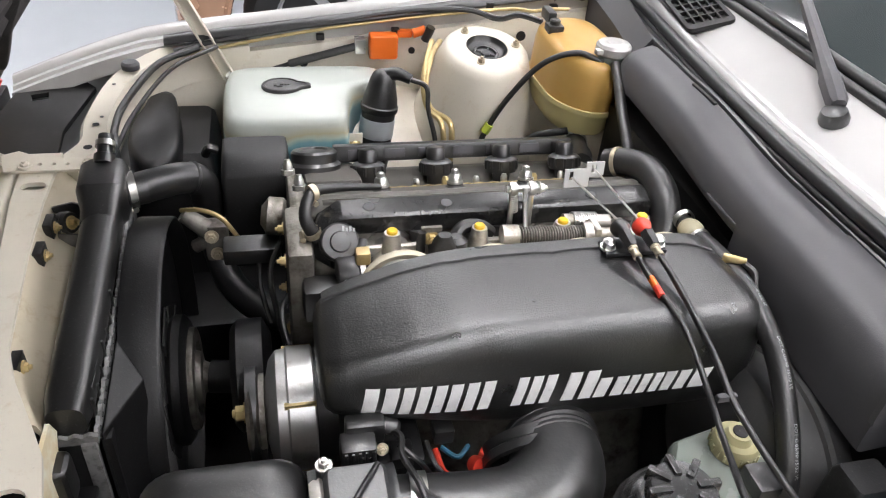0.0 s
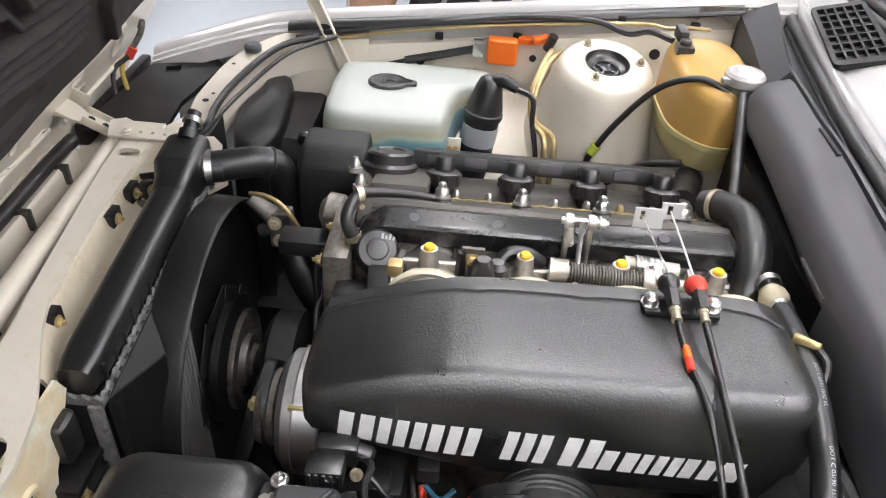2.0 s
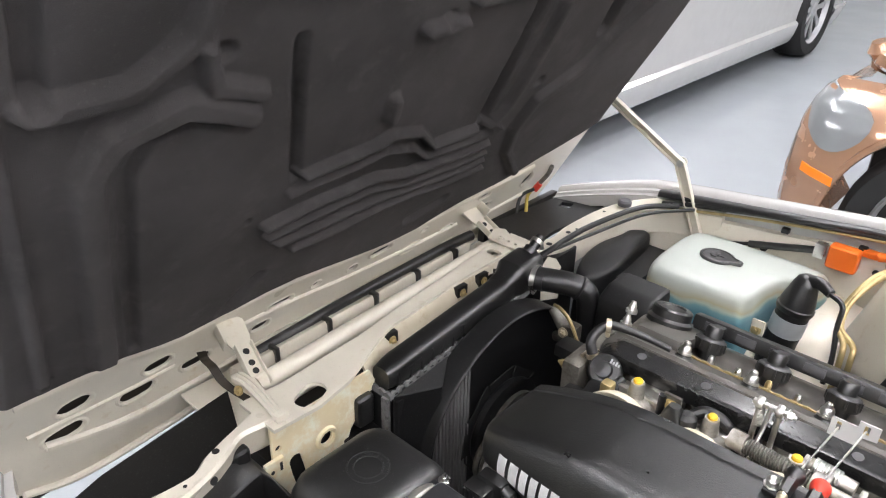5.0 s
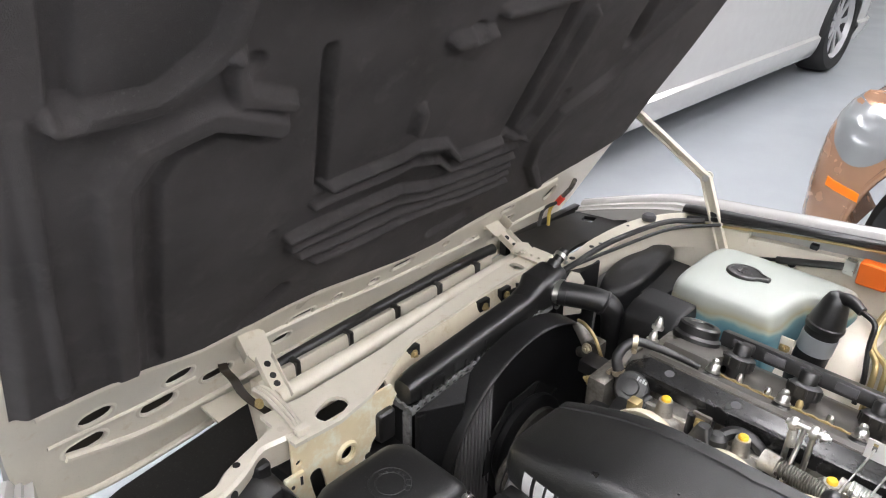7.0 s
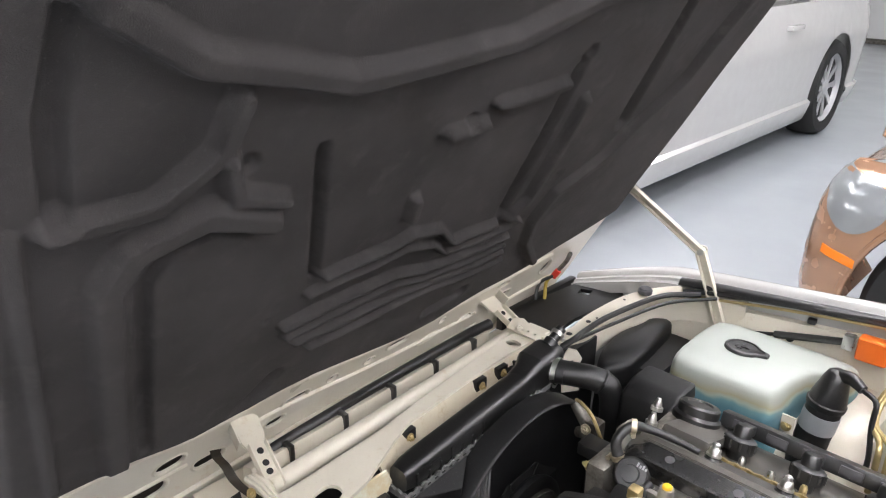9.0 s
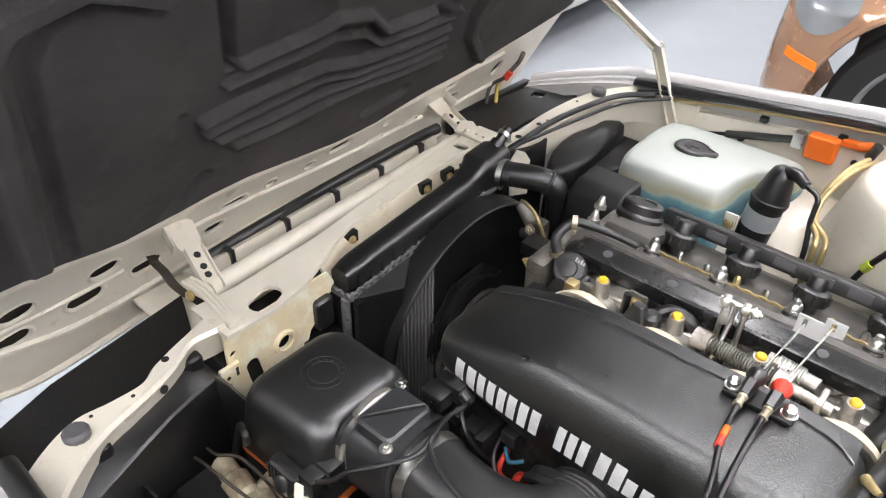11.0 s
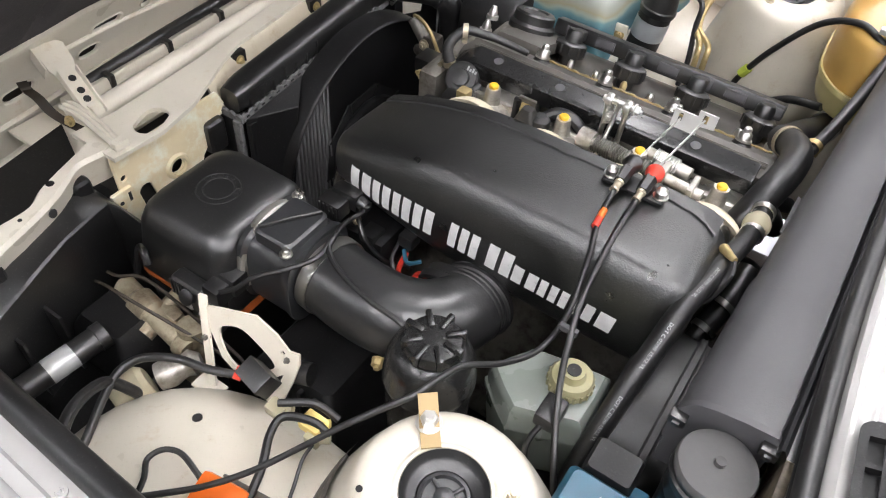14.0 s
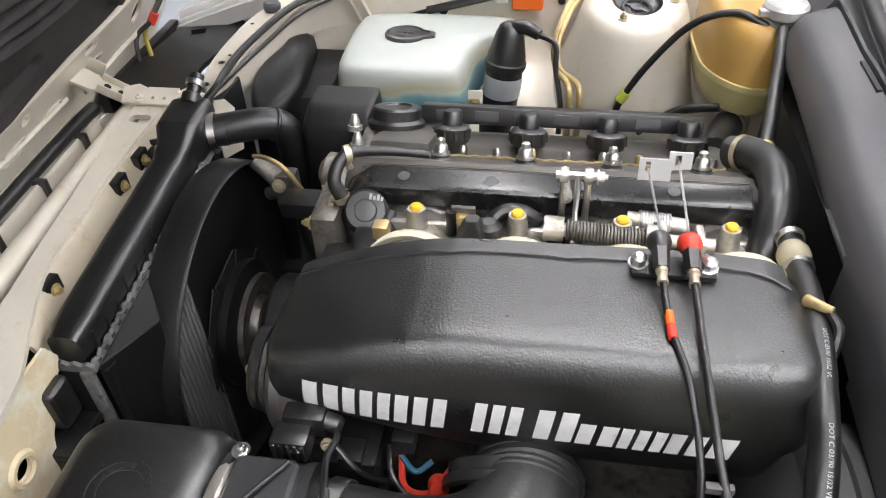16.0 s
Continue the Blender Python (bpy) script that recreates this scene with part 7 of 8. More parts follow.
# ---- right side of the bay ----
wash = thing("washer_reservoir", (-0.07, 0.46, 0.58), "milky washer reservoir, half full of blue fluid", "washer reservoir")
outl = closed_curve([V(-0.190, 0.395, 0), V(-0.165, 0.372, 0), V(-0.09, 0.368, 0), V(-0.02, 0.372, 0), V(-0.004, 0.392, 0), V(0.002, 0.44, 0), V(0.018, 0.485, 0), V(0.055, 0.51, 0), V(0.072, 0.535, 0), V(0.06, 0.575, 0), V(-0.06, 0.58, 0), V(-0.17, 0.575, 0), V(-0.192, 0.54, 0), V(-0.195, 0.46, 0)], 4)
ox, oy = -0.07, 0.47


def res_ring(z, k, lift=0.0):
    return [V(ox + (p[0] - ox) * k, oy + (p[1] - oy) * k, z + lift * (p[0] - ox)) for p in outl]


bm = B()
ring_loft(bm, [res_ring(0.56, 0.97), res_ring(0.64, 1.0), res_ring(0.700, 1.006), res_ring(0.712, 1.002), res_ring(0.726, 0.992), res_ring(0.737, 0.972), res_ring(0.744, 0.94), res_ring(0.748, 0.88), res_ring(0.751, 0.7), res_ring(0.752, 0.3)])
part("shell", bm, WASH, wash, angle=60)
bm = B()
capo = [V(math.cos(a) * 0.032 + (0.014 if abs(a) < 0.3 or abs(a - 2 * math.pi) < 0.3 else 0), math.sin(a) * 0.026, 0) for a in (2 * math.pi * j / 28 for j in range(28))]
ring_loft(bm, [[V(-0.101, 0.478, 0.7495 + z) + p * k for p in capo] for z, k in ((0, 0.98), (0.002, 1.0), (0.006, 1.0), (0.008, 0.95), (0.0085, 0.85), (0.007, 0.8), (0.007, 0.2))])
wc = part("cap", bm, BLACK, wash, "black flip cap with an embossed wiper symbol")
for dx, dy, w, h in ((-0.010, 0.0, 0.006, 0.012), (0.0, 0.003, 0.006, 0.010), (0.008, 0.0, 0.008, 0.004), (-0.004, -0.008, 0.010, 0.003)):
    bm = B()
    rbox(bm, (-0.101 + dx - w / 2, 0.478 + dy - h / 2, 0.7560), (-0.101 + dx + w / 2, 0.478 + dy + h / 2, 0.7580), 0.0008)
    part("symbol_bar", bm, BLACK, wc)

coilt = thing("ignition_coil", (0.045, 0.445, 0.62), "black ignition coil with a rubber boot and steel strap", "ignition coil")
ax = V(0.12, 0.10, 1).normalized()
c0 = V(0.038, 0.440, 0.60)
bm = B()
lathe(bm, [(0.026, 0), (0.0275, 0.004), (0.0275, 0.122), (0.026, 0.126)], c0, ax, 30)
part("coil_body", bm, MATT, coilt)
bm = B()
lathe(bm, [(0.0282, 0.078), (0.0287, 0.080), (0.0287, 0.108), (0.0282, 0.110)], c0, ax, 30)
part("steel_strap", bm, mat("galvanised_strap", (0.42, 0.44, 0.46), 0.4, metal=0.35, var=0.15, bump=0.05), coilt, "grey galvanised strap")
bm = B()
lathe(bm, [(0.030, 0.122), (0.031, 0.126), (0.0310, 0.131), (0.0290, 0.133), (0.0280, 0.142), (0.0245, 0.156), (0.0210, 0.172), (0.0165, 0.184), (0.008, 0.190)], c0, ax, 30)
tube(bm, [c0 + ax * 0.178, c0 + ax * 0.186 + V(0.02, -0.008, 0.0), c0 + ax * 0.180 + V(0.042, -0.018, 0.0)], (0.013, 0.008), 12, 5)
part("rubber_boot", bm, RUBBER, coilt)
bm = B()
k1 = c0 + ax * 0.180 + V(0.040, -0.017, 0)
tube(bm, [k1, k1 + V(0.025, -0.012, -0.008), (0.128, 0.418, 0.735), (0.138, 0.398, 0.69), (0.138, 0.385, 0.65)], 0.0042, 8, 7)
part("coil_lead", bm, RUBBER, coilt)
bm = B()
rbox(bm, (0.000, 0.420, 0.655), (0.022, 0.424, 0.695), 0.001)
part("coil_bracket", bm, CREAM, coilt)
bm = B()
bolt(bm, (0.010, 0.420, 0.676), (0, -1, 0.3), r=0.006)
part("coil_bolt", bm, BRASS, coilt)

tank = thing("expansion_tank", (0.365, 0.43, 0.68), "amber-brown coolant expansion tank with a steel cap", "expansion tank")
outt = closed_curve([V(0.318, 0.42, 0), V(0.328, 0.376, 0), V(0.360, 0.340, 0), V(0.398, 0.333, 0), V(0.426, 0.356, 0), V(0.436, 0.40, 0), V(0.432, 0.48, 0), V(0.41, 0.525, 0), V(0.355, 0.53, 0), V(0.319, 0.50, 0)], 4)
tx, ty = 0.37, 0.43


def tank_ring(z, k, lean=0.0):
    return [V(tx + (p[0] - tx) * k, ty + (p[1] - ty) * k, z + lean * (p[1] - ty)) for p in outt]


bm = B()
ring_loft(bm, [tank_ring(0.770, 0.985, 0.054), tank_ring(0.797, 0.97, 0.045), tank_ring(0.824, 0.95, 0.05), tank_ring(0.838, 0.91, 0.06), tank_ring(0.845, 0.84, 0.06), tank_ring(0.848, 0.70, 0.055), tank_ring(0.849, 0.35, 0.05)])
part("upper_shell", bm, TAN, tank, angle=60)
bm = B()
ring_loft(bm, [tank_ring(0.762, 1.0, 0.054), tank_ring(0.762, 1.035, 0.054), tank_ring(0.770, 1.035, 0.054), tank_ring(0.770, 0.985, 0.054)], cap=False)
part("seam", bm, TAN_PALE, tank)
bm = B()
ring_loft(bm, [tank_ring(0.712, 0.35, 0.050), tank_ring(0.714, 0.66, 0.052), tank_ring(0.722, 0.84, 0.054), tank_ring(0.738, 0.925, 0.054), tank_ring(0.762, 0.965, 0.054)])
part("lower_shell", bm, TAN_PALE, tank, "paler yellow lower shell")
bm = B()
lathe(bm, [(0.026, 0.81), (0.022, 0.818), (0.022, 0.848), (0.024, 0.850)], (0.402, 0.366, 0), seg=28)
part("filler_neck", bm, GLASSY, tank)
bm = B()
lathe(bm, [(0.026, 0.850), (0.0275, 0.852), (0.0275, 0.862), (0.024, 0.866), (0.014, 0.8665), (0.012, 0.868), (0.002, 0.868)], (0.402, 0.366, 0), seg=32)
for k in range(2):
    a = radians(20 + 180 * k)
    rbox(bm, (-0.006, -0.006, 0.852), (0.006, 0.006, 0.860), 0.002, Matrix.Translation((0.402 + 0.029 * math.cos(a), 0.366 + 0.029 * math.sin(a), 0)))
part("pressure_cap", bm, mat("dull_plated_cap", (0.52, 0.515, 0.50), 0.38, metal=0.45, var=0.15, dirt=(0.34, 0.31, 0.26), dirt_at=0.62, bump=0.05), tank, "dull steel pressure cap")
bm = B()
rbox(bm, (0.326, 0.450, 0.842), (0.352, 0.476, 0.860), 0.003)
lathe(bm, [(0.009, 0.858), (0.009, 0.866), (0.007, 0.868)], (0.339, 0.463, 0), seg=14)
rbox(bm, (0.330, 0.472, 0.856), (0.345, 0.510, 0.875), 0.004)
part("level_sensor", bm, BLACK, tank)
for nm, pts, r in (("overflow_hose", [(0.384, 0.355, 0.838), (0.345, 0.372, 0.848), (0.298, 0.390, 0.822), (0.255, 0.400, 0.762), (0.225, 0.402, 0.705), (0.210, 0.40, 0.66)], 0.0047), ("vent_hose", [(0.398, 0.340, 0.842), (0.394, 0.315, 0.83), (0.386, 0.27, 0.805), (0.375, 0.215, 0.785), (0.362, 0.165, 0.770)], 0.0080),
                   ("return_hose", [(0.372, 0.375, 0.69), (0.356, 0.33, 0.70), (0.342, 0.285, 0.715), (0.33, 0.25, 0.72)], 0.020), ("small_hose", [(0.35, 0.36, 0.72), (0.30, 0.38, 0.70), (0.25, 0.385, 0.66)], 0.006)):
    bm = B()
    tube(bm, pts, r, 12, 7)
    part(nm, bm, RUBBER, tank)
bm = B()
clamp(bm, (0.366, 0.36, 0.693), (-0.4, -1, 0.2), 0.021, 0.010)
part("hose_clamp", bm, STEEL, tank)
bm = B()
clamp(bm, (0.365, 0.178, 0.775), (-0.2, -0.9, -0.3), 0.0088, 0.007)
part("hose_clamp", bm, BRASS, tank)
bm = B()
rod(bm, (0.2215, 0.402, 0.700), (0.229, 0.4015, 0.714), 0.0075, seg=10)
part("tag", bm, GREEN, tank, "yellow-green cable tag")
bm = B()
tube(bm, [(0.33, 0.50, 0.85), (0.30, 0.53, 0.85), (0.27, 0.555, 0.835), (0.22, 0.58, 0.842), (0.12, 0.592, 0.836), (-0.02, 0.594, 0.815), (-0.20, 0.592, 0.785), (-0.27, 0.585, 0.77)], 0.005, 8, 7)
part("sensor_cable", bm, RUBBER, tank)

gas = thing("cable_tensioner", (-0.07, 0.60, 0.74), "thin black rod with a thicker black sleeve", "rod")
bm = B()
rod(bm, (-0.165, 0.584, 0.722), (-0.085, 0.584, 0.746), 0.0034, seg=10)
part("rod", bm, MATT, gas)
bm = B()
rod(bm, (-0.085, 0.584, 0.746), (0.030, 0.584, 0.776), 0.0068, seg=14)
part("sleeve", bm, BLACK, gas)
bm = B()
rbox(bm, (0.028, 0.574, 0.766), (0.046, 0.594, 0.792), 0.002)
part("end_bracket", bm, STEEL, gas)
ore2 = thing("orange_relay", (0.073, 0.575, 0.75), "orange plastic relay on the inner wing", "relay", "orange relays")
bm = B()
rbox(bm, (0.052, 0.568, 0.757), (0.102, 0.594, 0.800), 0.006, seg=3)
part("relay_case", bm, ORANGE, ore2)
bm = B()
rbox(bm, (0.102, 0.580, 0.792), (0.128, 0.598, 0.803), 0.003)
rod(bm, (0.128, 0.580, 0.800), (0.150, 0.582, 0.806), 0.008, seg=12)
part("orange_plug", bm, ORANGE, ore2)
bm = B()
rod(bm, (0.150, 0.575, 0.79), (0.158, 0.570, 0.815), 0.008, seg=12)
part("black_plug", bm, BLACK, ore2)
pipes = thing("fuel_pipes", (0.14, 0.42, 0.65), "pair of golden zinc plated pipes beside the strut tower", "pipe")
for off in (0.0, 0.014):
    bm = B()
    tube(bm, [(0.155 + off, 0.545, 0.80), (0.140 + off * 0.5, 0.50, 0.795), (0.125 + off * 0.3, 0.455, 0.765), (0.128 + off * 0.3, 0.425, 0.735), (0.145 + off, 0.405, 0.722), (0.150 + off, 0.392, 0.70), (0.150 + off, 0.39, 0.64)], 0.0048, 10, 6)
    part("pipe", bm, BRASS, pipes)
bm = B()
tube(bm, [(-0.26, 0.588, 0.762), (-0.1, 0.592, 0.792), (0.05, 0.594, 0.814), (0.2, 0.59, 0.832), (0.3, 0.575, 0.845), (0.33, 0.55, 0.85), (0.36, 0.555, 0.852), (0.40, 0.56, 0.85)], 0.003, 8, 6)
part("pipe", bm, BRASS, pipes)
tm = thing("thermostat_cover", (-0.15, 0.26, 0.60), "black plastic box in front of the engine", "cover")
bm = B()
rr_loft(bm, [(0.60, -0.192, -0.112, 0.215, 0.305, 0.008), (0.70, -0.192, -0.106, 0.217, 0.305, 0.008), (0.740, -0.192, -0.101, 0.222, 0.305, 0.008), (0.746, -0.191, -0.101, 0.225, 0.305, 0.008), (0.758, -0.189, -0.103, 0.244, 0.305, 0.008), (0.7605, -0.187, -0.106, 0.252, 0.301, 0.008), (0.761, -0.183, -0.110, 0.258, 0.298, 0.008)])
part("cover_shell", bm, MATT, tm)
bm = B()
rbox(bm, (-0.190, 0.10, 0.690), (-0.12, 0.135, 0.712), 0.004)
part("cover_foot", bm, BLACK, tm)
lampr = thing("headlamp_housing", (-0.29, 0.48, 0.45), "matt black plastic headlamp housing with a raised back", "headlamp housing")
bm = B()
rr_loft(bm, [(0.45, -0.345, -0.205, 0.385, 0.59, 0.012), (0.64, -0.338, -0.210, 0.39, 0.585, 0.012), (0.668, -0.332, -0.214, 0.40, 0.582, 0.014), (0.676, -0.326, -0.220, 0.41, 0.575, 0.014)])
part("housing", bm, MATT, lampr)
outl = smooth_loop([(-0.338, 0.470), (-0.322, 0.530), (-0.314, 0.572), (-0.280, 0.576), (-0.266, 0.500), (-0.259, 0.400), (-0.283, 0.350), (-0.309, 0.346), (-0.335, 0.405)])
lx, ly = -0.297, 0.455
bm = B()
ring_loft(bm, [[V(lx + (x - lx) * k, ly + (y - ly) * k, z + 0.06 * (y - ly)) for x, y in outl] for z, k in ((0.655, 1.03), (0.684, 1.0), (0.693, 0.97), (0.699, 0.90), (0.701, 0.80), (0.7015, 0.4))])
part("raised_back", bm, MATT, lampr, angle=70)
bm = B()
tube(bm, [(-0.222, 0.38, 0.69), (-0.215, 0.372, 0.705), (-0.205, 0.375, 0.70)], 0.007, 8, 5)
part("lamp_plug", bm, BLACK, lampr)
for k, pts in enumerate(([(-0.335, 0.26, 0.752), (-0.325, 0.285, 0.762), (-0.335, 0.34, 0.755), (-0.33, 0.42, 0.758), (-0.29, 0.53, 0.772), (-0.23, 0.575, 0.78)], [(-0.325, 0.285, 0.758), (-0.315, 0.40, 0.752), (-0.27, 0.52, 0.768), (-0.2, 0.58, 0.78)])):
    hs = thing("vent_line", pts[0], "thin black vent line along the headlamp rail", "hose")
    bm = B()
    tube(bm, pts, 0.0055 - 0.002 * k, 8, 6)
    part("line", bm, RUBBER, hs)
wires = thing("hood_wires", (-0.55, 0.50, 0.70), "yellow and black hood wires with a red clip", "wire")
for m, pts, r in ((YELLOW, [hp(0.055, 0.508, 0.012), (-0.540, 0.498, 0.730), (-0.528, 0.478, 0.700), (-0.520, 0.462, 0.672), (-0.515, 0.45, 0.64)], 0.0038), (RUBBER, [hp(0.05, 0.503, 0.014), (-0.548, 0.485, 0.73), (-0.54, 0.46, 0.70), (-0.53, 0.45, 0.675)], 0.004), (DULL, [hp(0.055, 0.510, 0.012), hp(0.085, 0.525, 0.012), hp(0.10, 0.535, 0.006), hp(0.085, 0.54, 0.006)], 0.005)):
    bm = B()
    tube(bm, pts, r, 8, 6)
    part("wire", bm, mat("dull_yellow_wire", (0.5, 0.38, 0.08), 0.6) if m is YELLOW else m, wires)
bm = B()
rod(bm, hp(0.045, 0.506, 0.014), hp(0.064, 0.511, 0.014), 0.007, seg=10)
part("red_clip", bm, RED, wires, "red plastic clip")

# ---- firewall side ----
hb = thing("heater_cover", (0.40, -0.02, 0.75), "long dark grey plastic cover in front of the cowl", "cover")


def cover_loft(y0, y1, low, grow=0.0, n=24, round_ends=(0.0, 0.0)):
    """A length of the cover; low is the height of its front lower edge."""
    bm = B()
    prof = [(0.55, low + 0.004), (0.10, low), (0.02, low + 0.003), (0.0, low + 0.010), (0.0, 0.826), (0.012, 0.834), (0.045, 0.844), (0.11, 0.853), (0.20, 0.8595), (0.34, 0.8645), (0.62, 0.868), (0.97, 0.870), (1.0, 0.866), (1.0, low + 0.01)]
    rings = []
    for i in range(n + 1):
        k = i / n
        y = y0 + (y1 - y0) * k
        f, c = cover_front(y), cover_back(y) - 0.0015
        e = cover_top(y)
        near = max(0, 1 - (y - y0) / 0.02) ** 2 * round_ends[0] + max(0, 1 - (y1 - y) / 0.03) ** 2 * round_ends[1]
        d = -0.035 * abs(y / 0.66) ** 3
        rings.append([V(f + (c - f) * (u + (0.5 - u) * near) - (grow if u < 0.3 else 0), y, z + d + (e * (0.5 + 0.5 * u) if z > 0.81 else 0) + (grow if z > 0.83 else 0) - 0.05 * near * (z > 0.83)) for u, z in prof])
    ring_loft(bm, rings)
    return bm


part("cover_body", cover_loft(-0.068, 0.345, 0.812, round_ends=(0, 0.25)), GREY, hb, angle=50)
part("cover_shell", cover_loft(-0.165, -0.066, 0.768, 0.0004), GREY, hb, angle=50)
part("cover_end", cover_loft(-0.326, -0.155, 0.764, 0.0028, round_ends=(0.04, 0)), GREY, hb, "dark grey end piece overlapping the cover", angle=50)
part("end_rim", cover_loft(-0.3285, -0.3225, 0.800, 0.0042, 2), GREY, hb, angle=50)
bm = B()
rbox(bm, (-0.032, -0.0012, -0.004), (0.032, 0.0012, 0.004), 0.0008, axes((0.3775, -0.032, 0.826), (0, 1, 0), (0.3, 0, 1)))
part("front_strip", bm, GREY, hb, "thin grey strip on the front edge")
for x, y, z in ((0.4365, -0.331, 0.857), (0.3705, -0.331, 0.838)):
    bm = B()
    rbox(bm, (x - 0.008, y - 0.006, z - 0.006), (x + 0.006, y + 0.004, z + 0.004), 0.0015)
    rbox(bm, (x - 0.004, y - 0.009, z - 0.004), (x + 0.002, y - 0.004, z + 0.001), 0.001)
    part("cover_latch", bm, BLACK, hb)
for y in (0.148,):
    bm = B()
    rbox(bm, (cover_back(y) - 0.009, y - 0.030, 0.870), (cover_back(y) - 0.004, y + 0.030, 0.8705 + cover_top(y)), 0.0005)
    part("cover_slot", bm, CORE, hb, "narrow dark slot in the cover")
bm = B()
ring_loft(bm, [[V(0.424, 0.335, 0.70), V(0.424, 0.335, 0.856), V(0.446, 0.335, 0.884), V(0.458, 0.335, 0.870), V(0.452, 0.335, 0.70)],
               [V(0.438, 0.46, 0.70), V(0.438, 0.46, 0.864), V(0.468, 0.46, 0.890), V(0.482, 0.46, 0.872), V(0.476, 0.46, 0.70)],
               [V(0.451, 0.598, 0.70), V(0.451, 0.598, 0.868), V(0.500, 0.590, 0.892), V(0.512, 0.590, 0.872), V(0.500, 0.598, 0.70)]])
part("corner_shield", bm, mat("charcoal_plastic", (0.045, 0.044, 0.047), 0.5, var=0.15, bump=0.08, fine=500, dust=0.2), hb, "dark panel between the cover and the inner wing", angle=30)
pad2 = thing("firewall_pad", (0.42, 0, 0.5), "black insulation on the firewall", "insulation")
bm = B()
rbox(bm, (0.40, -0.40, 0.30), (0.452, 0.34, 0.78), 0.01)
part("pad_sheet", bm, MATT, pad2)
hh = thing("heater_hose", (0.33, 0.08, 0.78), "thick black coolant hose bending down behind the engine", "hose")
bm = B()
tube(bm, [(0.326, 0.165, 0.776), (0.342, 0.146, 0.787), (0.353, 0.112, 0.797), (0.353, 0.072, 0.800), (0.346, 0.032, 0.793), (0.335, 0.0, 0.768), (0.322, -0.015, 0.73), (0.318, -0.02, 0.68)], 0.0182, 18, 7)
part("hose_body", bm, RUBBER, hh)
bm = B()
clamp(bm, (0.336, 0.153, 0.783), (0.7, -0.85, 0.45), 0.0187, 0.006)
part("hose_clamp", bm, ZINC, hh)
dot = thing("vacuum_hose", (0.335, -0.18, 0.80), "black printed vacuum hose with an ivory valve", "hose")
bm = B()
tube(bm, [(0.350, -0.045, 0.796), (0.348, -0.075, 0.803), (0.3425, -0.115, 0.811), (0.337, -0.16, 0.815), (0.330, -0.205, 0.813), (0.325, -0.252, 0.795), (0.319, -0.298, 0.757), (0.314, -0.328, 0.715), (0.31, -0.345, 0.66)], 0.0107, 16, 7)
part("hose_body", bm, RUBBER, dot)


def letters(text, size):
    """Flat letters of the built-in font as a mesh, starting at the origin."""
    cu = bpy.data.curves.new("letters", "FONT")
    cu.body, cu.size, cu.resolution_u = text, size, 2
    ob = bpy.data.objects.new("letters", cu)
    bpy.context.scene.collection.objects.link(ob)
    me = bpy.data.meshes.new_from_object(ob.evaluated_get(bpy.context.evaluated_depsgraph_get()))
    bpy.data.objects.remove(ob)
    bm = B()
    bm.from_mesh(me)
    return bm


HOSE = spline([(0.350, -0.045, 0.796), (0.348, -0.075, 0.803), (0.3425, -0.115, 0.811), (0.337, -0.16, 0.815), (0.330, -0.205, 0.813), (0.325, -0.252, 0.795), (0.319, -0.298, 0.757), (0.314, -0.328, 0.715), (0.31, -0.345, 0.66)], 10)
RUN = [0.0]
for p, q in zip(HOSE, HOSE[1:]):
    RUN.append(RUN[-1] + (q - p).length)


def on_hose(u, v):
    """A point on the hose: u metres along it, v metres round it from its upper side."""
    i = max(k for k in range(len(RUN) - 1) if RUN[k] <= u)
    p = HOSE[i].lerp(HOSE[i + 1], (u - RUN[i]) / (RUN[i + 1] - RUN[i]))
    d = (HOSE[i + 1] - HOSE[i]).normalized()
    up = V(0.15, -0.55, 1)
    up = (up - d * up.dot(d)).normalized()
    w = d.cross(up)
    a = v / 0.0107
    return p + (up * math.cos(a) + w * math.sin(a)) * 0.01095


for u0 in (0.105, 0.185, 0.262):
    bm = letters("DOT C 03/90 15/32 VL", 0.0050)
    for v in bm.verts:
        v.co = on_hose(u0 + v.co.x, 0.002 - v.co.y)
    part("print", bm, INK_PALE, dot, "pale grey printed letters")
for word, at in (("K9", (0.345, -0.405, 0.7895)), ("K10", (0.405, -0.455, 0.7895))):
    bm = letters(word, 0.0062)
    bmesh.ops.transform(bm, verts=bm.verts, matrix=axes(at, (0.8, -0.5, 0), (0.5, 0.8, 0)))
    part("print", bm, INK_PALE, fuse, "pale printed letters")
bm = B()
lathe(bm, [(0.009, -0.014), (0.0125, -0.011), (0.0148, -0.004), (0.0148, 0.003), (0.0122, 0.006), (0.0122, 0.010), (0.009, 0.014)], (0.351, -0.026, 0.792), (0, 1, -0.1), 24)
part("check_valve", bm, IVORY, dot, "ivory plastic check valve")
bm = B()
tube(bm, [(0.352, -0.02, 0.792), (0.353, 0.0, 0.788), (0.358, 0.02, 0.775), (0.37, 0.03, 0.75)], 0.011, 12, 5)
part("hose_end", bm, RUBBER, dot)
for y in (-0.006, -0.046):
    bm = B()
    clamp(bm, (0.351, y, 0.795), (0, 1, 0), 0.0112, 0.007)
    part("hose_clamp", bm, STEEL, dot)
bm = B()
tube(bm, [(0.349, -0.130, 0.824), (0.352, -0.148, 0.822), (0.345, -0.165, 0.800), (0.336, -0.165, 0.798)], 0.004, 8, 6)
part("vacuum_tube", bm, RUBBER, dot)
low = thing("lower_hoses", (0.36, -0.1, 0.7), "black hoses with clamps behind the plenum", "hose")
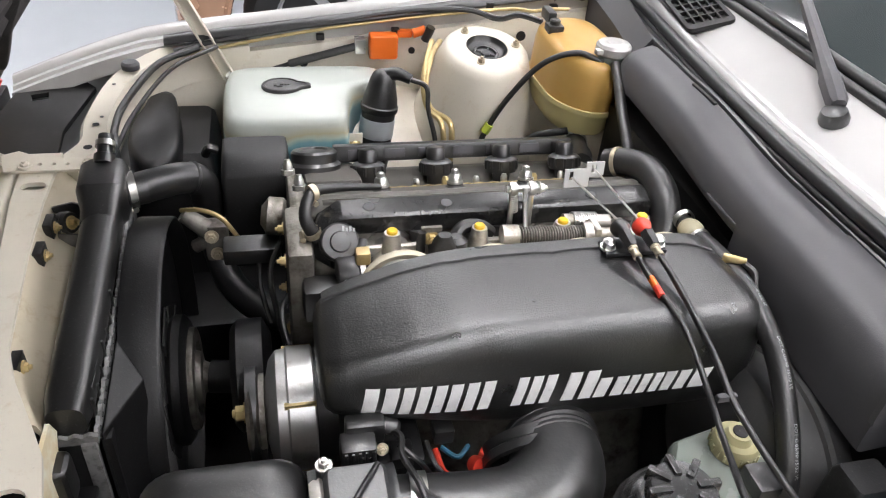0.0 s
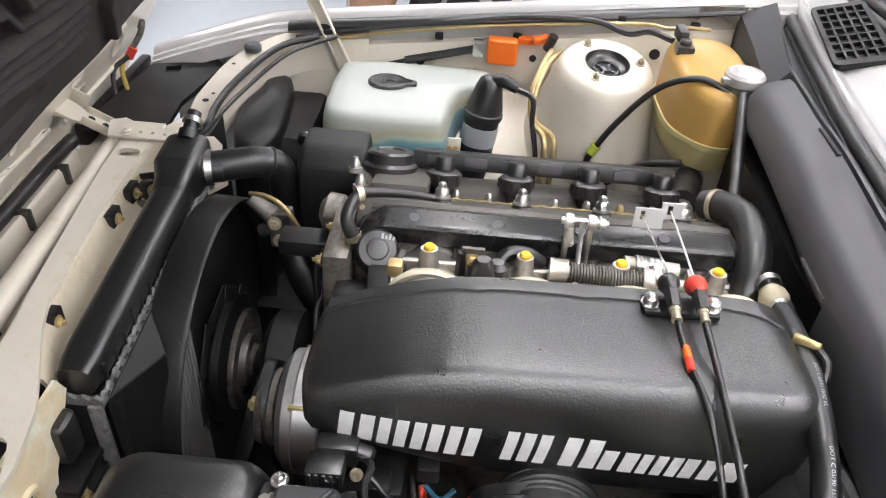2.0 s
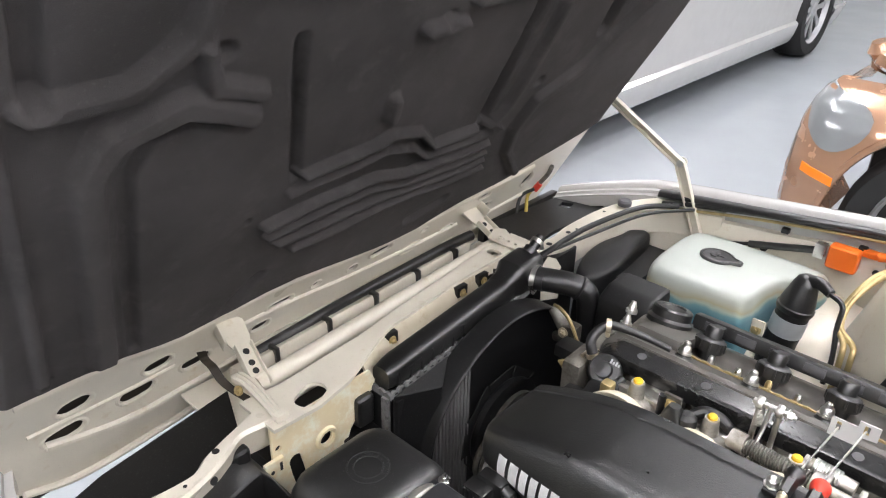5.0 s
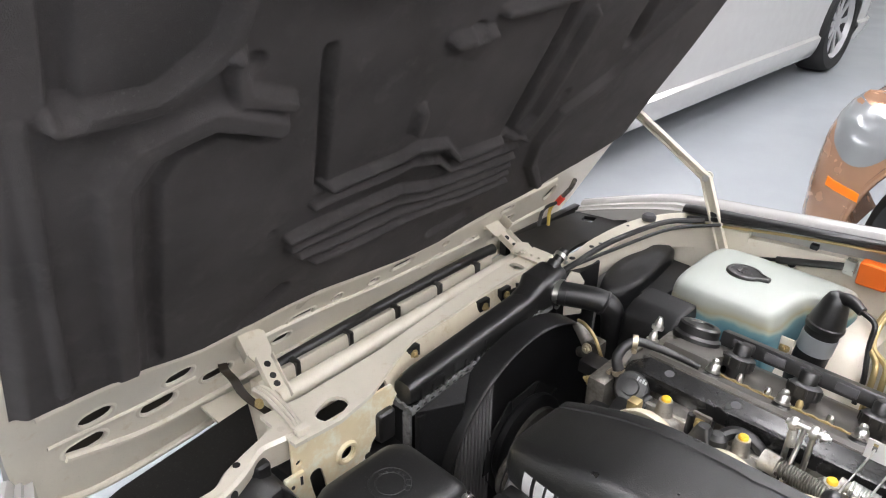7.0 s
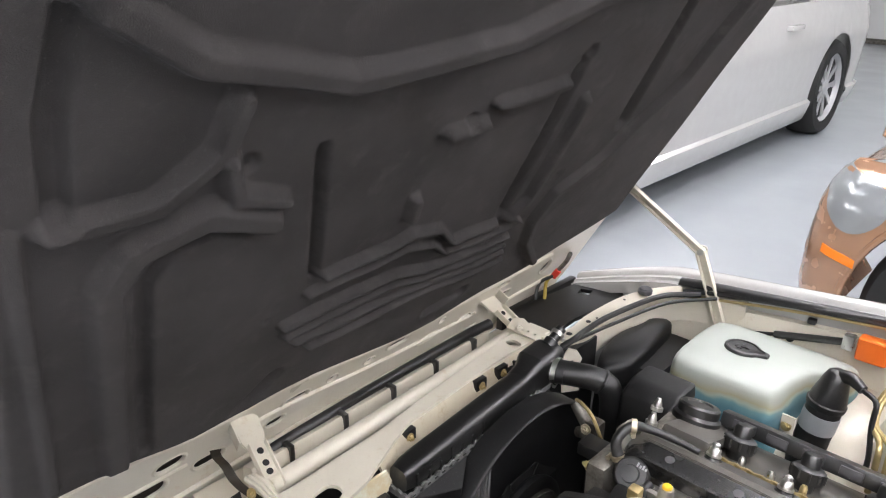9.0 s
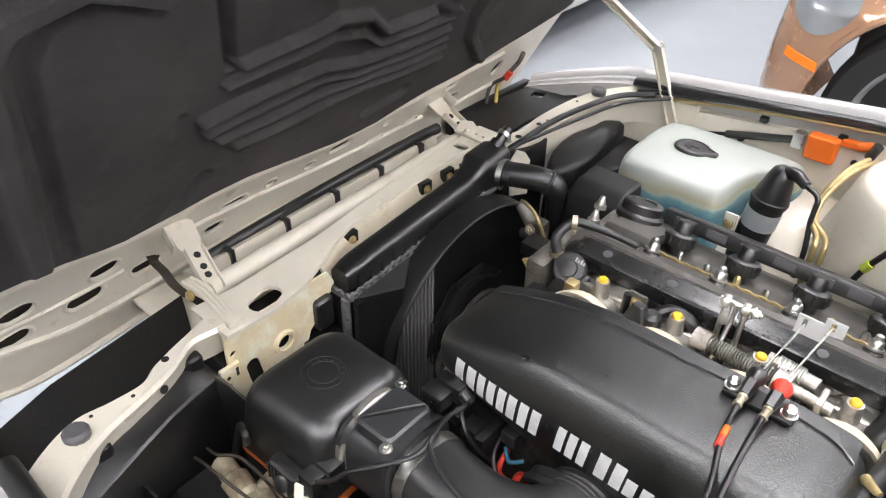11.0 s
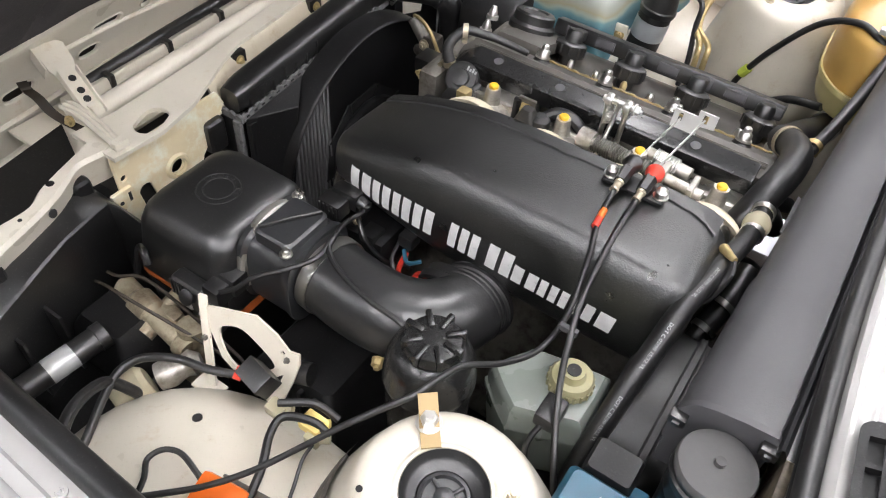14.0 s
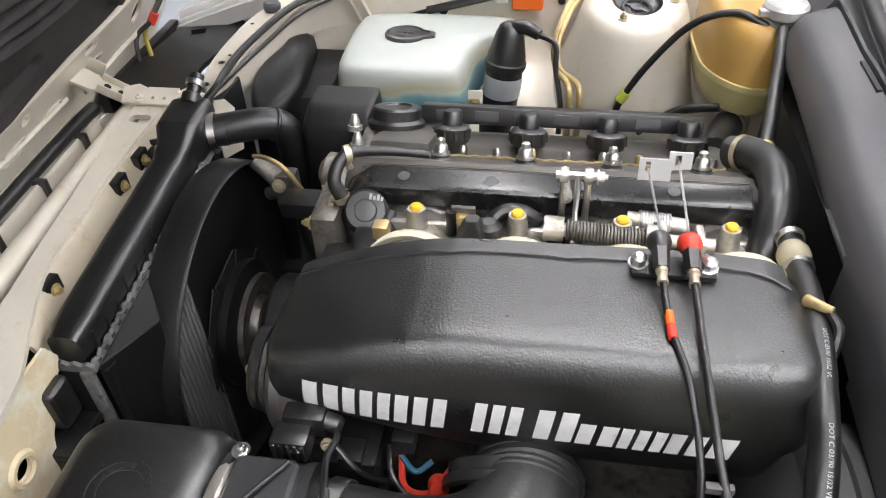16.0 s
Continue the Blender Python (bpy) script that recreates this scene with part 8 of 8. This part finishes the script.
for pts, r in (([(0.365, -0.06, 0.76), (0.362, -0.10, 0.745), (0.352, -0.14, 0.72), (0.34, -0.17, 0.69)], 0.012), ([(0.36, -0.20, 0.70), (0.34, -0.19, 0.715), (0.32, -0.185, 0.70)], 0.004), ([(0.37, 0.12, 0.72), (0.36, 0.09, 0.74), (0.345, 0.06, 0.745)], 0.010), ([(0.37, 0.0, 0.70), (0.355, -0.02, 0.72), (0.345, -0.04, 0.70)], 0.014)):
    bm = B()
    tube(bm, pts, r, 12, 6)
    part("hose", bm, RUBBER, low)
for p in ((0.360, -0.108, 0.742), (0.354, -0.135, 0.725)):
    bm = B()
    clamp(bm, p, (-0.3, -1, -0.6), 0.0128, 0.007)
    part("hose_clamp", bm, STEEL, low)

def wiper(bx, by, bz, ex, ey, ez, label):
    w = thing("wiper", (bx, by, bz), label, "wiper")
    b, e = V(bx, by, bz), V(ex, ey, ez)
    bm = B()
    lathe(bm, [(0.016, -0.006), (0.017, 0.004), (0.014, 0.014), (0.006, 0.018)], b, (-0.35, 0, 0.93), 20)
    part("pivot_cap", bm, BLACK, w)
    bm = B()
    d = e - b
    rings = []
    for k, wd, h in ((0.01, 0.008, 0.010), (0.03, 0.0105, 0.014), (0.13, 0.0110, 0.015), (0.15, 0.0095, 0.012), (0.24, 0.0085, 0.010), (0.7, 0.007, 0.007), (1.0, 0.005, 0.005)):
        m = axes(b + d * k + V(0, 0, 0.016), d, V(0, 0, 1).cross(d))
        rings.append([m @ V(0, sy * wd, sz * h) for sy, sz in ((-1, -0.5), (-1, 0.4), (-0.5, 0.8), (0.5, 0.8), (1, 0.4), (1, -0.5))])
    ring_loft(bm, rings)
    part("wiper_arm", bm, GREY, w)
    return w


wiper(0.5110, 0.0030, 0.916, 0.655, 0.395, 1.010, "dark grey wiper arm parked on the cowl")
wiper(0.545, -0.46, 0.920, 0.70, -0.02, 1.02, "dark grey wiper arm resting on the glass")

# ---- other cars in the garage ----
def wheel(parent, x, y, z, r, w, side, spokes):
    """A road wheel whose axle lies along side."""
    a = V(*side)
    bm = B()
    lathe(bm, [(r * 0.70, -w / 2), (r * 0.92, -w / 2), (r * 0.985, -w * 0.36), (r, -w * 0.2), (r, w * 0.2), (r * 0.985, w * 0.36), (r * 0.92, w / 2), (r * 0.72, w / 2), (r * 0.70, w * 0.3)], (x, y, z), a, 48)
    wh = part("wheel", bm, TYRE, parent, "black tyre on a silver wheel")
    bm = B()
    lathe(bm, [(r * 0.70, w * 0.40), (r * 0.715, w * 0.44), (r * 0.69, w * 0.46), (r * 0.66, w * 0.30), (r * 0.64, 0.0)], (x, y, z), a, 48, cap=False)
    part("rim", bm, RIM, wh)
    bm = B()
    lathe(bm, [(r * 0.66, w * 0.02), (0.001, w * 0.02)], (x, y, z), a, 40)
    part("brake_shadow", bm, MATT, wh)
    bm = B()
    lathe(bm, [(r * 0.15, w * 0.2), (r * 0.15, w * 0.36), (r * 0.10, w * 0.40), (0.001, w * 0.40)], (x, y, z), a, 24)
    part("hub", bm, RIM, wh)
    u0, v0 = frame_of(a)[1:]
    for k in range(spokes):
        t = 2 * math.pi * k / spokes
        d, s = u0 * math.cos(t) + v0 * math.sin(t), -u0 * math.sin(t) + v0 * math.cos(t)
        o = V(x, y, z) + a * (w * 0.34)
        bm = B()
        rings = []
        for rr, ww in ((0.10, 0.055), (0.4, 0.045), (0.69, 0.075)):
            q = o + d * (r * rr)
            rings.append([q - s * r * ww - a * 0.03, q - s * r * ww, q + s * r * ww, q + s * r * ww - a * 0.03])
        ring_loft(bm, rings)
        part("spoke", bm, RIM, wh)
    return wh


sedan = thing("white_sedan", (-2.1, 3.6, FLOOR_Z), "modern white sedan parked in the garage", "car")
SX = -1.40


def side_at(z):
    """How far the flank lies behind its widest line, by height."""
    return float(np.interp(z, [0.24, 0.30, 0.36, 0.38, 0.395, 0.60, 0.80, 0.98, 1.05, 1.45], [0.06, 0.03, 0.012, 0.010, 0.032, 0.012, 0.0, 0.03, 0.07, 0.40]))


wy, wz, wr = 5.20, FLOOR_Z + 0.345, 0.345
bm = B()
zs = [0.24, 0.27, 0.30, 0.33, 0.36, 0.38, 0.395, 0.42, 0.45, 0.5, 0.55, 0.6, 0.65, 0.7, 0.76, 0.80, 0.84, 0.9, 0.95, 1.0, 1.05]
yy = [1.0 + 0.06 * i for i in range(60)] + [4.6 + 0.018 * i for i in range(95)]
grid = {}
for j, z in enumerate(zs):
    for i, y in enumerate(yy):
        d = math.hypot(y - wy, z - wz)
        arch = 0.39
        yv, zv = y, z
        if abs(d - arch) < 0.028:
            k = arch / max(d, 1e-4)
            yv, zv = wy + (y - wy) * k, wz + (z - wz) * k
        tail = max(0, y - 5.75)
        grid[i, j] = bm.verts.new((SX - side_at(zv) - 0.9 * tail ** 2, yv, zv))
for j in range(len(zs) - 1):
    for i in range(len(yy) - 1):
        zc, yc = (zs[j] + zs[j + 1]) / 2, (yy[i] + yy[i + 1]) / 2
        if math.hypot(yc - wy, zc - wz) > 0.386:
            bm.faces.new((grid[i, j], grid[i + 1, j], grid[i + 1, j + 1], grid[i, j + 1]))
for v in [v for v in bm.verts if not v.link_faces]:
    bm.verts.remove(v)
part("flank", bm, WHITE, sedan, angle=50)
bm = B()
rbox(bm, (-3.1, 1.05, 0.30), (-1.47, 5.9, 1.02), 0.06, seg=3)
rbox(bm, (-2.95, 2.0, 0.98), (-1.62, 5.3, 1.5), 0.15, seg=3)
part("body_shell", bm, WHITE, sedan)
bm = B()
rbox(bm, (-2.9, 1.5, 0.22), (-1.5, 6.0, 0.30), 0.02)
part("underbody", bm, MATT, sedan)
wheel(sedan, SX - 0.13, wy, wz, wr, 0.24, (1, 0, 0), 10)
for y in (3.05, 4.25):
    bm = B()
    rbox(bm, (SX - 0.02, y - 0.10, 0.905), (SX + 0.022, y + 0.10, 0.935), 0.008)
    part("door_handle", bm, WHITE, sedan, "white door handle")

coupe = thing("bronze_car", (0.6, 2.4, FLOOR_Z), "bronze car with its hood open and amber side marker", "car")
cw = (0.13, FLOOR_Z + 0.315)
bm = B()
levels = [(0.22, 0.10), (0.30, 0.03), (0.40, 0.0), (0.52, 0.0), (0.60, 0.012), (0.68, 0.028), (0.74, 0.060), (0.78, 0.11), (0.80, 0.18)]
plan = [(1.5, 1.60), (1.2, 1.60), (1.0, 1.60), (0.8, 1.60)] + [(0.75 - 0.05 * k, 1.60) for k in range(18)] + [(-0.15, 1.60), (-0.22, 1.602), (-0.28, 1.610), (-0.325, 1.628), (-0.355, 1.655), (-0.375, 1.69), (-0.388, 1.74), (-0.395, 1.80), (-0.40, 1.95), (-0.40, 2.4)]
cxx, cyy = 0.6, 2.5
fine = []
for (z0, s0), (z1, s1) in zip(levels, levels[1:]):
    for k in range(3):
        fine.append((z0 + (z1 - z0) * k / 3, s0 + (s1 - s0) * k / 3))
fine.append(levels[-1])
grid = []
for z, s in fine:
    row = []
    for x, y in plan:
        n = V(0 if y < 1.601 else min(1, (y - 1.60) * 6), -1 + (0 if y < 1.601 else min(1, (y - 1.6) * 4)), 0)
        px, py = x + s * n.x * (0.9 if x < 0 else 0), y - s * n.y
        d = math.hypot(px - cw[0], z - cw[1])
        zz = z
        if 0.30 < d < 0.365 and py < 1.66:
            px, zz = cw[0] + (px - cw[0]) * 0.365 / d, cw[1] + (z - cw[1]) * 0.365 / d
        row.append(bm.verts.new((px, py, zz)))
    grid.append(row)
for a, b in zip(grid, grid[1:]):
    for i in range(len(plan) - 1):
        c = (a[i].co + a[i + 1].co + b[i].co + b[i + 1].co) / 4
        if math.hypot(c.x - cw[0], c.z - cw[1]) > 0.35 or c.y > 1.70:
            bm.faces.new((a[i], a[i + 1], b[i + 1], b[i]))
for v in [v for v in bm.verts if not v.link_faces]:
    bm.verts.remove(v)
part("front_fender", bm, BRONZE, coupe, angle=60)
bm = B()
tube(bm, [(cw[0] + 0.364 * math.cos(a), 1.604 + 0.02 * max(0, math.sin(a)), cw[1] + 0.364 * math.sin(a)) for a in (radians(-15 + 210 * k / 20) for k in range(21))], 0.012, 8, 2)
part("arch_lip", bm, BRONZE, coupe)
wheel(coupe, cw[0], 1.73, cw[1], 0.315, 0.21, (0, -1, 0), 7)
bm = B()
rbox(bm, (-0.10, 1.85, 0.25), (1.5, 3.1, 0.70), 0.05)
part("body_shell", bm, MATT, coupe)
bm = B()
rbox(bm, (-0.15, 1.70, 0.25), (0.5, 1.86, 0.72), 0.05)
part("wheel_liner", bm, MATT, coupe)
PX, PY = [p[0] for p in reversed(plan[:28])], [p[1] for p in reversed(plan[:28])]
arc = [0.0]
for a, b in zip(plan[20:], plan[21:]):
    arc.append(arc[-1] + math.hypot(a[0] - b[0], a[1] - b[1]))


def skin(u, z, off):
    """A point on the fender's corner: u metres along the plan from its side, at height z, off metres proud."""
    x = float(np.interp(u, arc, [p[0] for p in plan[20:]]))
    y = float(np.interp(u, arc, [p[1] for p in plan[20:]]))
    s = float(np.interp(z, [v[0] for v in levels], [v[1] for v in levels]))
    nx, ny = (0 if y < 1.601 else min(1, (y - 1.60) * 6)), (1 if y < 1.601 else 1 - min(1, (y - 1.6) * 4))
    return V(x + s * nx * (0.9 if x < 0 else 0) - off * nx, y + s * ny - off * max(ny, 0.25), z)


def skin_patch(name, u0, u1, low, high, off, material, label):
    bm = B()
    rings = []
    for i in range(15):
        k = i / 14
        u = u0 + (u1 - u0) * k
        z0, z1 = low(k), high(k)
        rings.append([skin(u, z0, -0.01)] + [skin(u, z0 + (z1 - z0) * j / 8, off) for j in range(9)] + [skin(u, z1, -0.01)])
    ring_loft(bm, rings, closed=False)
    return part(name, bm, material, coupe, label)


skin_patch("side_marker", 0.155, 0.262, lambda k: 0.514 + 0.022 * k, lambda k: 0.540 + 0.022 * k, 0.005, AMBER, "amber side marker lens")
skin_patch("headlight_lens", 0.10, 0.33, lambda k: 0.69 - 0.09 * math.sin(math.pi * min(1, k * 1.1)) ** 0.7 + 0.03 * k, lambda k: 0.72 + 0.078 * k ** 0.5, 0.005, mat("headlight_glass", (0.30, 0.315, 0.325), 0.16, var=0.12, scale=5, coat=1.0, metal=0.45, bump=0.25, bump_scale=26), "clear headlight lens")
eng2 = thing("exposed_parts", (-0.15, 1.95, 0.70), "jumble of bronze and dark engine parts on the other car", "engine parts")
for k in range(14):
    bm = B()
    x, y, z = -0.24 + random.random() * 0.3, 1.80 + random.random() * 0.25, 0.78 + random.random() * 0.10
    lathe(bm, [(0.03, -0.03), (0.045, 0), (0.03, 0.03)], (x, y, z), (random.random() - 0.5, random.random() - 0.5, 1), 14)
    part("lump", bm, BRONZE if k % 3 else MATT, eng2)

for y in (-0.62, 0.62):
    wheel(car, 0.06, y, FLOOR_Z + 0.285, 0.285, 0.19, (0, 1 if y > 0 else -1, 0), 5)

# ---- small fittings ----
bm = B()
plate(bm, [(-0.012, -0.012), (0.095, -0.010), (0.100, 0.0), (0.095, 0.010), (0.030, 0.013), (0.0, 0.026), (-0.020, 0.018)], [oval(0.030, 0, 0.006, 0.006), oval(0.047, 0, 0.006, 0.006), oval(0.064, 0, 0.005, 0.005)], axes((-0.450, 0.276, 0.744), (1, -0.04, 0), (0.04, 1, 0.25)), 0.004)
part("link_plate", bm, CREAM, hinge_bar, "cream hinge link with a row of holes")
for p in ((-0.437, 0.272, 0.744), (-0.362, 0.272, 0.7445)):
    part("link_bolt", bolt(B(), p, r=0.006, h=0.004), CREAM, hinge_bar)

rbk = thing("radiator_bracket", (-0.37, 0.18, 0.68), "black sheet bracket with a rubber bush and bolt", "bracket")
bm = B()
rings = []
for p in ((-0.398, 0.206, 0.722), (-0.375, 0.212, 0.724), (-0.352, 0.208, 0.718)):
    rings.append([V(*p), V(p[0], p[1] - 0.003, p[2]), V(p[0] + 0.006, p[1] - 0.004, 0.672), V(p[0] + 0.006, p[1], 0.672)])
ring_loft(bm, rings)
rings = []
for p in ((-0.396, 0.206, 0.700), (-0.385, 0.158, 0.712), (-0.346, 0.148, 0.716)):
    rings.append([V(*p), V(p[0], p[1], p[2] - 0.03), V(p[0] + 0.003, p[1] + 0.002, p[2] - 0.03), V(p[0] + 0.003, p[1] + 0.002, p[2])])
ring_loft(bm, rings)
part("bracket_sheet", bm, BLACK, rbk)
bm = B()
lathe(bm, [(0.013, -0.008), (0.015, -0.004), (0.012, 0.0), (0.015, 0.004), (0.013, 0.010)], (-0.382, 0.188, 0.708), (0.8, -0.4, 0.3), 20)
part("rubber_bush", bm, RUBBER, rbk)
part("bush_bolt", bolt(B(), (-0.374, 0.184, 0.711), (0.8, -0.4, 0.3), r=0.006, h=0.008), BRASS, rbk)

jnt = thing("pump_bracket", (-0.22, 0.17, 0.66), "dirty beige cast bracket with bolts behind the fan", "bracket")
bm = B()
rod(bm, (-0.238, 0.165, 0.728), (-0.205, 0.160, 0.700), 0.010, 0.013, 14)
rod(bm, (-0.228, 0.165, 0.676), (-0.200, 0.160, 0.694), 0.009, seg=14)
rbox(bm, (-0.215, 0.150, 0.66), (-0.185, 0.175, 0.715), 0.006)
part("casting", bm, DULL, jnt)
for p in ((-0.205, 0.148, 0.702), (-0.200, 0.148, 0.675)):
    part("casting_bolt", bolt(B(), p, (0, -1, 0.2), r=0.006), ZINC, jnt)
bm = B()
tube(bm, [(-0.24, 0.17, 0.73), (-0.215, 0.15, 0.742), (-0.19, 0.14, 0.735), (-0.17, 0.14, 0.70)], 0.003, 8, 6)
part("thin_pipe", bm, BRASS, jnt)

# sensors and plugs beside the first throttle body
sens = thing("cam_sensor", (-0.055, 0.012, 0.76), "round black sensor with fine print under the rail", "sensor")
bm = B()
lathe(bm, [(0.010, -0.02), (0.0215, -0.018), (0.0225, -0.012), (0.0225, 0.0), (0.020, 0.003), (0.012, 0.0035), (0.011, 0.008), (0.002, 0.009)], (-0.056, 0.016, 0.778), (0.1, -0.75, 0.65), 30)
part("sensor_body", bm, BLACK, sens)
for k in range(4):
    bm = B()
    rbox(bm, (0.002 + 0.004 * k, 0.012, 0.0032), (0.0045 + 0.004 * k, 0.018 - 0.002 * (k % 2), 0.0040), 0, axes((-0.056, 0.016, 0.778), (1, 0, -0.1), (0, 0.65, 0.75)))
    part("print_bar", bm, INK_PALE, sens)
bm = B()
tube(bm, [(-0.036, 0.008, 0.775), (-0.026, -0.002, 0.77), (-0.024, -0.004, 0.745), (-0.026, -0.002, 0.72)], 0.0038, 8, 6)
part("sensor_lead", bm, RUBBER, sens)
flt = thing("idle_valve_clamp", (-0.045, -0.005, 0.74), "black ringed valve with a brass clamp and pale label", "valve")
bm = B()
lathe(bm, [(0.020, 0), (0.021, 0.002), (0.021, 0.022), (0.018, 0.024), (0.018, 0.030), (0.021, 0.032), (0.021, 0.036)], (-0.062, -0.012, 0.752), (1, 0.05, 0), 28)
part("valve_body", bm, BLACK, flt)
bm = B()
lathe(bm, [(0.0213, 0.024), (0.0213, 0.030)], (-0.062, -0.012, 0.752), (1, 0.05, 0), 28, cap=False)
part("clamp_band", bm, STEEL, flt)
bm = B()
rbox(bm, (-0.042, -0.020, 0.770), (-0.026, -0.004, 0.786), 0.003)
part("brass_block", bm, BRASS, flt)
bm = B()
rbox(bm, (-0.056, -0.0355, 0.742), (-0.046, -0.0335, 0.764), 0.0004)
part("label", bm, LABEL, flt, "pale blank label")
conn2 = thing("injector_plug", (0.056, -0.008, 0.77), "black square plug with a steel spring clip", "connector")
bm = B()
rr_loft(bm, [(0.760, 0.042, 0.072, -0.024, 0.002, 0.003), (0.778, 0.042, 0.072, -0.024, 0.002, 0.003), (0.782, 0.044, 0.070, -0.022, 0.0, 0.003), (0.790, 0.046, 0.068, -0.020, 0.0, 0.006), (0.798, 0.050, 0.064, -0.016, -0.004, 0.005)])
part("plug_body", bm, BLACK, conn2)
bm = B()
tube(bm, [(0.043, -0.0255, 0.766), (0.050, -0.0262, 0.770), (0.057, -0.0262, 0.764), (0.064, -0.0262, 0.770), (0.071, -0.0255, 0.768)], 0.0009, 6, 5)
part("spring_clip", bm, STEEL, conn2)
for x, y in ((-0.105, 0.176), (-0.093, 0.138)):
    bm = B()
    lathe(bm, [(0.009, -0.012), (0.009, -0.006), (0.0065, -0.006), (0.0060, 0.000), (0.0045, 0.003), (0.0035, 0.007)], (x, y, 0.786), (0, 0.3, 1), 10)
    part("front_stud", bm, STEEL, engine)
lp = thing("wire_loops", (-0.11, 0.05, 0.66), "thin black wires looping past the timing case", "wire")
for pts in ([(-0.112, 0.03, 0.70), (-0.124, 0.01, 0.69), (-0.118, -0.02, 0.66), (-0.10, -0.05, 0.63), (-0.08, -0.07, 0.60)], [(-0.12, 0.09, 0.73), (-0.135, 0.07, 0.70), (-0.13, 0.05, 0.65), (-0.12, 0.03, 0.60)], [(-0.11, 0.16, 0.72), (-0.14, 0.15, 0.69), (-0.15, 0.12, 0.65), (-0.14, 0.09, 0.60)]):
    bm = B()
    tube(bm, pts, 0.0035, 8, 6)
    part("wire", bm, RUBBER, lp)
lh = thing("lower_radiator_hose", (-0.2, 0.12, 0.50), "thick black coolant hose below the fan", "hose")
bm = B()
tube(bm, [(-0.214, 0.262, 0.67), (-0.212, 0.25, 0.62), (-0.19, 0.20, 0.58), (-0.15, 0.15, 0.57), (-0.10, 0.12, 0.57)], 0.02, 16, 6)
part("hose_body", bm, RUBBER, lh)
# small plugs under the plenum's nose
np1 = thing("harness_plugs", (-0.03, -0.22, 0.70), "black harness plugs with bright screws under the plenum", "connector")
for lo, hi in (((-0.070, -0.222, 0.694), (-0.046, -0.196, 0.712)), ((-0.034, -0.230, 0.686), (-0.012, -0.206, 0.706)), ((0.010, -0.212, 0.696), (0.030, -0.192, 0.714))):
    part("plug_body", rbox(B(), lo, hi, 0.003), BLACK, np1)
for p in ((-0.042, -0.222, 0.714),):
    part("plug_screw", bolt(B(), p, (0, -0.8, 0.6), r=0.004, h=0.004), ZINC, np1)
